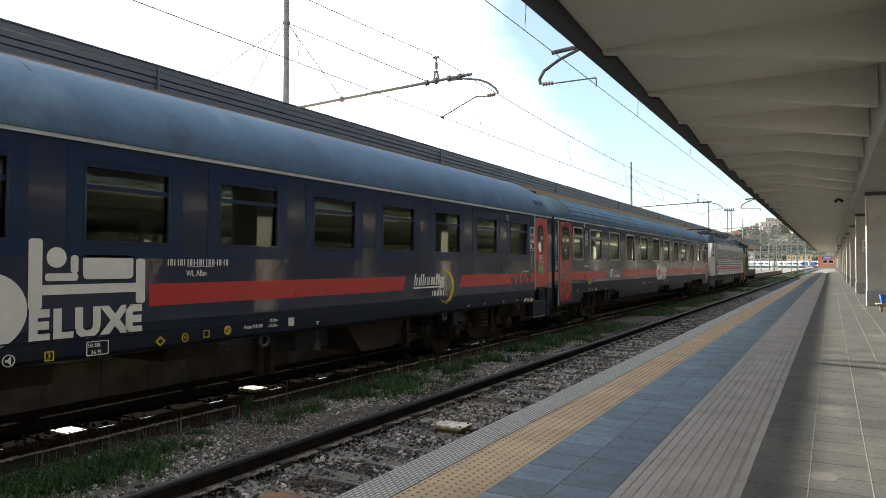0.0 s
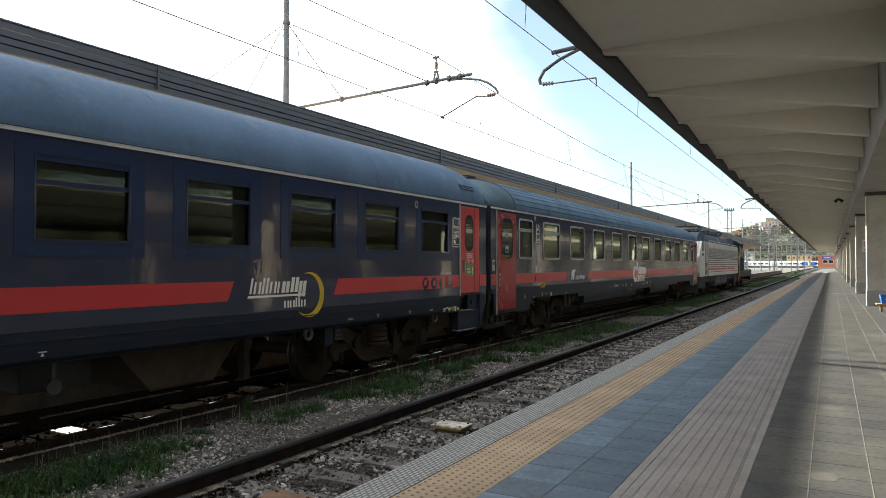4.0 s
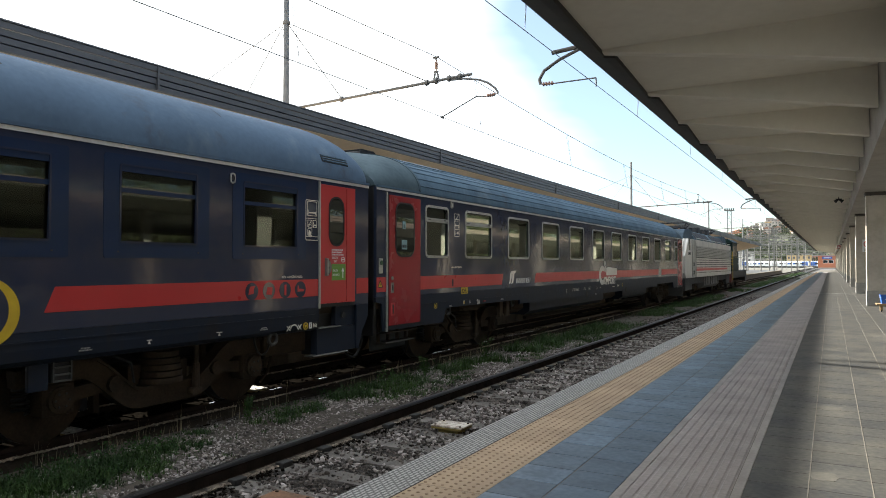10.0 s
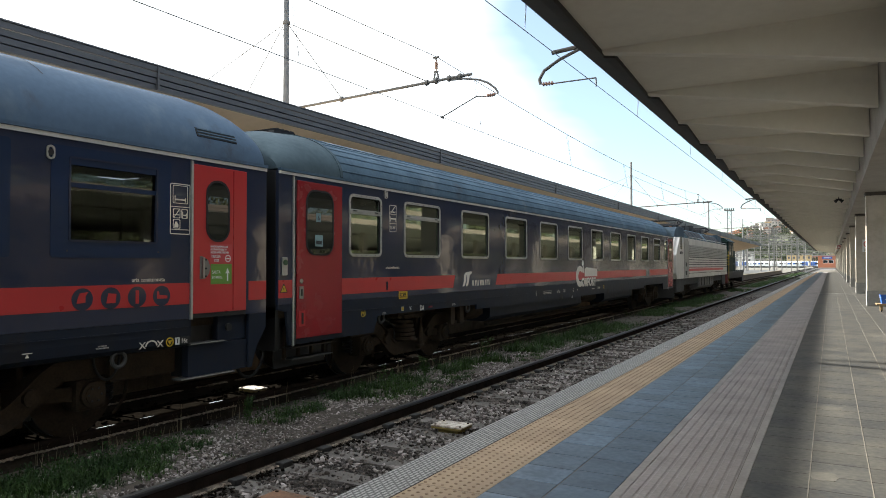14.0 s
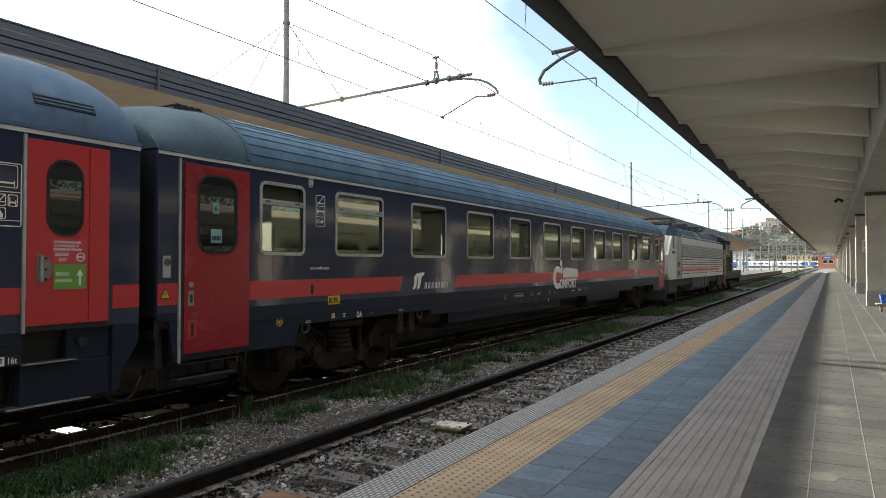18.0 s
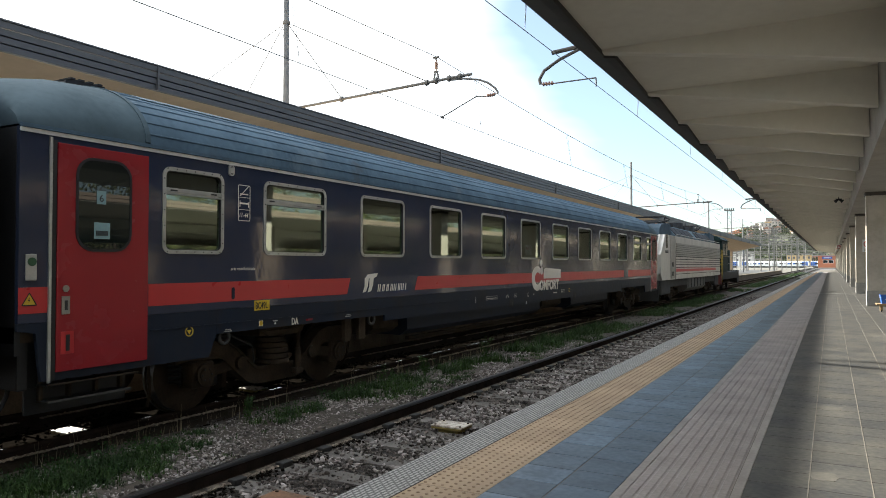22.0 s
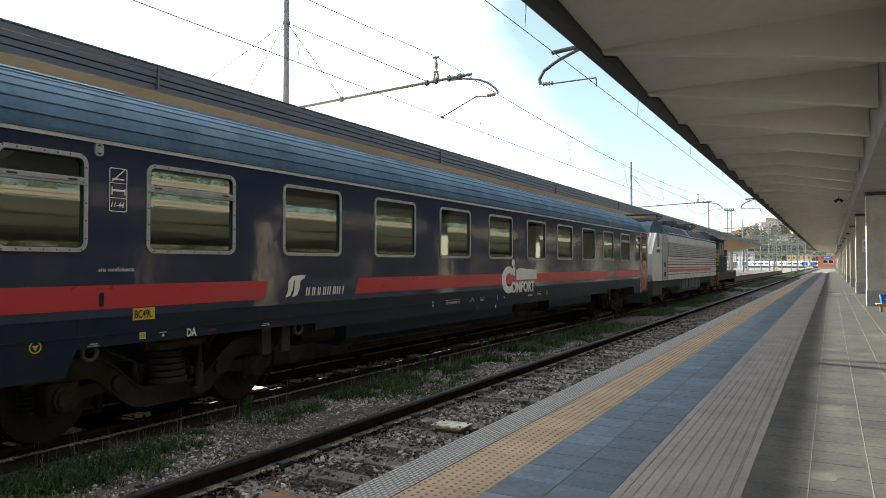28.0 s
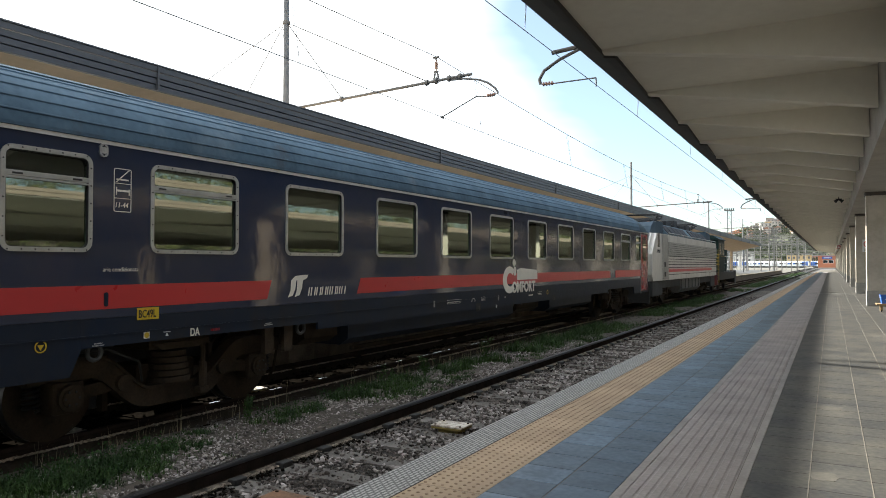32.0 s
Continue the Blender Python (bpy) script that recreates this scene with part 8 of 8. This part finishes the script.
for y, x, n, sp, h in ((3.4, -6.1, 46, 0.5, 0.14), (4.3, -6.15, 34, 0.36, 0.13), (4.2, -5.75, 14, 0.3, 0.10), (3.2, -5.6, 12, 0.35, 0.10), (5.4, -6.35, 4, 0.15, 0.10), (6.9, -6.1, 16, 0.28, 0.16), (8.3, -6.2, 18, 0.35, 0.2),
                       (9.4, -6.15, 26, 0.5, 0.2), (9.0, -5.55, 16, 0.4, 0.12), (10.4, -5.6, 10, 0.3, 0.1), (11.4, -6.2, 18, 0.4, 0.25), (12.6, -5.9, 12, 0.4, 0.22), (13.4, -5.6, 8, 0.3, 0.12)):
    for _ in range(n if y < 6 else int(0.65 * n)):
        spots.append((x + 0.12 + rnd.gauss(0, sp * 0.45), y + rnd.gauss(0, sp * 0.95), 0.07, h * 0.85, 72))
for y in range(14, 75):
    for _ in range(18 if y < 40 else 8):
        if noise.noise((y * 0.23, 1.7, 0)) > -0.25:
            spots.append((-5.9 + rnd.gauss(0, 0.38), y + rnd.random(), 0.08, rnd.uniform(0.12, 0.30), 46))
for y in range(75, 175):
    for _ in range(7):
        if noise.noise((y * 0.11, 4.1, 0)) > -0.3:
            spots.append((-5.8 + rnd.gauss(0, 0.6), y + rnd.random(), 0.14, rnd.uniform(0.18, 0.42), 16))
    if y > 95:
        spots.append((-3.9 + rnd.gauss(0, 0.5), y + rnd.random(), 0.14, rnd.uniform(0.15, 0.3), 14))
for _ in range(160):
    spots.append((rnd.uniform(-6.7, -5.2), rnd.uniform(2, 40), 0.04, 0.07, 10))
for _ in range(60):
    spots.append((-2.55 + rnd.gauss(0, 0.06), rnd.uniform(30, 110), 0.06, 0.1, 10))
blades("grass_tufts", spots, M["grass"], "ragged green grass tufts between the tracks", rnd)
blades("dry_stalks", [(-6.6 + rnd.gauss(0, 0.12), rnd.uniform(2.5, 30), 0.05, rnd.uniform(0.15, 0.35), 4) for _ in range(110)], M["straw"], "thin dry stalks beside the rail", rnd, "dry grass", 0.0035, 0.4)
blades("seed_stalks", [(x, y, 0.012, h, 2) for x, y, h in ((-6.58, 4.22, 0.40), (-6.60, 4.28, 0.36), (-6.64, 4.69, 0.42), (-6.52, 4.95, 0.38), (-6.57, 4.55, 0.28), (-6.62, 5.6, 0.4), (-6.55, 6.3, 0.34), (-6.6, 3.9, 0.3), (-6.6, 7.4, 0.36))], M["straw"], "tall thin pale seed stalks beside the rail", rnd, "dry grass", 0.004, 0.12)
leafy = bmesh.new()
for x, y, spread, n in ((-6.25, 3.1, 0.28, 420), (-6.1, 3.9, 0.30, 420), (-6.3, 4.6, 0.22, 260), (-5.7, 4.0, 0.16, 130), (-5.75, 5.05, 0.12, 110), (-6.1, 4.9, 0.14, 120), (-6.2, 6.9, 0.22, 220), (-6.3, 8.2, 0.25, 260), (-6.1, 9.4, 0.30, 300), (-5.5, 9.0, 0.22, 160), (-6.3, 10.8, 0.3, 200), (-6.1, 12.2, 0.35, 260), (-6.0, 14.5, 0.4, 220), (-6.1, 17.5, 0.5, 240)):
    for _ in range(n // 3):
        px, py = x + rnd.gauss(0, spread * 0.7), y + rnd.gauss(0, spread * 1.3)
        clumps(leafy, (px, py, BED + 0.04 + 0.08 * rnd.random()), 0.05, 5, 0.012, rnd)
thing("leafy_weeds", leafy, M["weed_leaf"], "low broad-leaved weeds among the grass", "weeds", kind="stuff")
# taller weed by the rail
weeds = []
for x, y, h in ((-5.62, 8.35, 0.5), (-5.95, 12.3, 0.55), (-6.1, 10.3, 0.4), (-6.3, 6.3, 0.35)):
    bm = bmesh.new()
    for s in range(5):
        a, l = rnd.uniform(0, 6.28), rnd.uniform(0.1, 0.3)
        top = Vector((math.cos(a) * l * h, math.sin(a) * l * h, h * rnd.uniform(0.7, 1.0)))
        tube(bm, (0, 0, 0), top, 0.004, 5, 0.002)
        for i in range(12):
            clumps(bm, top * (0.25 + 0.75 * i / 12), 0.05, 3, 0.016, rnd)
    wd = thing("weed", bm, M["grass"], "spindly dark green weed on the gravel", "weed", "weeds")
    wd.location = (x, y, BED + 0.03)

# ---- platform paving ----
def lay(name, me, spots, limit=300):
    """The first pieces as parts on one mesh, the rest joined."""
    for p in spots[:limit]:
        o = new(name, me)
        o.parent, o.location = platform, p
    rest = spots[limit:]
    if rest:
        v0 = np.array([v.co[:] for v in me.vertices])
        f0 = [list(p.vertices) for p in me.polygons]
        vs = np.concatenate([v0 + np.array(p) for p in rest])
        fs = [[i + k * len(v0) for i in f] for k in range(len(rest)) for f in f0]
        m2 = bpy.data.meshes.new(name)
        m2.from_pydata(vs.tolist(), [], fs)
        for m in me.materials:
            m2.materials.append(m)
        m2.polygons.foreach_set("material_index", [p.material_index for p in me.polygons] * len(rest))
        o = new(name + "_field", m2)
        o.parent = platform
        o["kind"] = "stuff"


def slab(w, l, h=0.03, ch=0.0015):
    """A tile of w by l with a small chamfer, its top at z = 0."""
    bm = bmesh.new()
    lo = [bm.verts.new((x, y, -h)) for x, y in ((0, 0), (w, 0), (w, l), (0, l))]
    mid = [bm.verts.new((x, y, -ch)) for x, y in ((0, 0), (w, 0), (w, l), (0, l))]
    hi = [bm.verts.new((x, y, 0)) for x, y in ((ch, ch), (w - ch, ch), (w - ch, l - ch), (ch, l - ch))]
    for i in range(4):
        j = (i + 1) % 4
        bm.faces.new((lo[i], lo[j], mid[j], mid[i]))
        bm.faces.new((mid[i], mid[j], hi[j], hi[i]))
    bm.faces.new(hi)
    return bm


Y0 = 1.0
G = 0.0035
part("joint_bed", cube(EDGE + 0.265, 4.2, -6.0, END - 0.4, -0.0295, -0.0022), M["joint_bed"], platform, "dirty mortar bed in the joints")
lay("edge_plate", mesh_of("edge_plate", slab(0.255, 1.2 - G, 0.12), M["edge"]), [(EDGE - 0.0, Y0 + 1.2 * i, 0.0) for i in list(range(104)) + list(range(-6, 0))])
bm = slab(0.394 - G, 0.394 - 0.006, 0.03, 0.002)
for i in range(7):
    for j in range(7):
        c = Vector((0.028 + 0.0555 * i, 0.028 + 0.0555 * j, 0.0))
        lo = [bm.verts.new(c + Vector((0.0115 * math.cos(a), 0.0115 * math.sin(a), 0))) for a in [math.pi * q / 3 for q in range(6)]]
        hi = [bm.verts.new(c + Vector((0.0075 * math.cos(a), 0.0075 * math.sin(a), 0.0045))) for a in [math.pi * q / 3 for q in range(6)]]
        for q in range(6):
            bm.faces.new((lo[q], lo[(q + 1) % 6], hi[(q + 1) % 6], hi[q]))
        bm.faces.new(hi)
tac = mesh_of("tactile_tile", bm, M["tactile"])
tac.materials.append(M["tactile_dot"])
for p in tac.polygons:
    if len(p.vertices) == 6 or (p.center.z > 0.0005 and abs(p.normal.z) < 0.95):
        p.material_index = 1
lay("tactile_tile", tac, [(-2.042, Y0 + 0.394 * i, 0.0) for i in list(range(317)) + list(range(-18, 0))])
bx = [-1.648, -1.3415]
lay("blue_tile", mesh_of("blue_tile", slab(0.3065 - 0.005, 0.302 - 0.006, 0.03, 0.0028), M["blue_tile"]), [(bx[j], Y0 + 0.302 * i + (0.0 if j == 0 else 0.02), 0.0) for i in list(range(413)) + list(range(-23, 0)) for j in (0, 1)])
bm = slab(0.2495, 0.604 - 0.001, 0.03, 0.0006)
for j in range(4):
    a = 0.008 + 0.0612 * j
    lo = [bm.verts.new((x, y, 0.0)) for x, y in ((a, 0), (a + 0.050, 0), (a + 0.050, 0.603), (a, 0.603))]
    hi = [bm.verts.new((x, y, 0.0042)) for x, y in ((a + 0.006, 0), (a + 0.044, 0), (a + 0.044, 0.603), (a + 0.006, 0.603))]
    for q in range(4):
        bm.faces.new((lo[q], lo[(q + 1) % 4], hi[(q + 1) % 4], hi[q]))
    bm.faces.new(hi)
lay("ribbed_tile", mesh_of("ribbed_tile", bm, M["mauve_tile"]), [(x, Y0 + 0.604 * i, 0.0) for i in list(range(206)) + list(range(-12, 0)) for x in (-0.985, -0.735)])
lay("pale_bar", mesh_of("pale_bar", slab(0.050, 0.604 - G), M["pale_bar"]), [(x, Y0 + 0.604 * i, 0.003) for i in list(range(206)) + list(range(-12, 0)) for x in (-1.036, -0.48)])
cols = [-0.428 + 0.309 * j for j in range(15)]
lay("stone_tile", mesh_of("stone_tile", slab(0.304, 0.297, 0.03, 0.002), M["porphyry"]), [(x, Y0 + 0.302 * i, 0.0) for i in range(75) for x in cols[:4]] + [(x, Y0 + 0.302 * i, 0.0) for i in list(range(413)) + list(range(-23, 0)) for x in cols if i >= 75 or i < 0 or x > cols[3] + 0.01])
for j in range(1, 15):
    part("pale_joint", cube(cols[j] - 0.006, cols[j] - 0.0005, Y0 - 6.9, END - 0.5, -0.02, 0.0015), M["joint"], platform)
for sx, sy, sr in ((-0.05, 4.61, 0.10), (-0.02, 6.79, 0.10), (0.55, 9.2, 0.13)):
    bm = bmesh.new()
    rim = [(sx + sr * (0.85 + 0.3 * noise.noise((math.cos(a) * 2, math.sin(a) * 2, sy))) * math.cos(a), sy + 1.1 * sr * (0.85 + 0.3 * noise.noise((math.cos(a) * 2, math.sin(a) * 2, sy + 5))) * math.sin(a)) for a in [2 * math.pi * i / 28 for i in range(28)]]
    part("dried_stain", prism(bm, rim, -0.001, 0.0012, "z"), M["stain"], platform, "dried pale stain")
part("cross_joint", cube(-1.03, 4.2, 33.12, 33.24, -0.02, 0.0065), M["edge"], platform, "pale expansion joint across the paving")


def motions():
    """The train rolls past, slows down, stops and settles back a little."""
    rows = [(0, 15.270), (0.5, 14.716), (1, 14.195), (1.5, 13.678), (2, 13.176), (2.5, 12.712), (3, 12.276), (3.5, 11.831), (4, 11.408), (4.5, 10.999), (5, 10.602), (5.5, 10.216), (6, 9.838), (6.5, 9.482), (7, 9.137), (7.5, 8.798), (8, 8.466), (8.5, 8.138), (9, 7.816), (9.5, 7.502), (10, 7.197), (10.5, 6.898), (11, 6.606), (11.5, 6.323), (12, 6.045), (12.5, 5.771), (13, 5.500), (13.5, 5.234), (14, 4.974), (14.5, 4.720), (15, 4.472), (15.5, 4.232), (16, 3.997), (16.5, 3.770), (17, 3.549), (17.5, 3.333), (18, 3.125), (18.5, 2.926), (19, 2.736), (19.5, 2.552), (20, 2.370), (20.5, 2.192), (21, 2.017), (21.5, 1.844), (22, 1.675), (22.5, 1.509), (23, 1.347), (23.5, 1.188), (24, 1.033), (24.5, 0.880), (25, 0.729), (25.5, 0.585), (26, 0.439), (26.5, 0.289), (27, 0.151), (27.5, 0.043), (28, -0.042), (28.5, -0.104), (29, -0.134), (29.5, -0.141), (30, -0.131), (30.5, -0.113), (31, -0.087), (31.5, -0.049), (32, 0.007)]
    for v in TRAIN:
        walk(v, [(t, Matrix.Translation(HOME + Vector((0, s, 0)))) for t, s in rows])
    for w, y, r in WHEELS:
        walk(w, [(t, Matrix.Translation((0, y, r)) @ Matrix.Rotation(-s / r, 4, "X")) for t, s in rows])


motions()
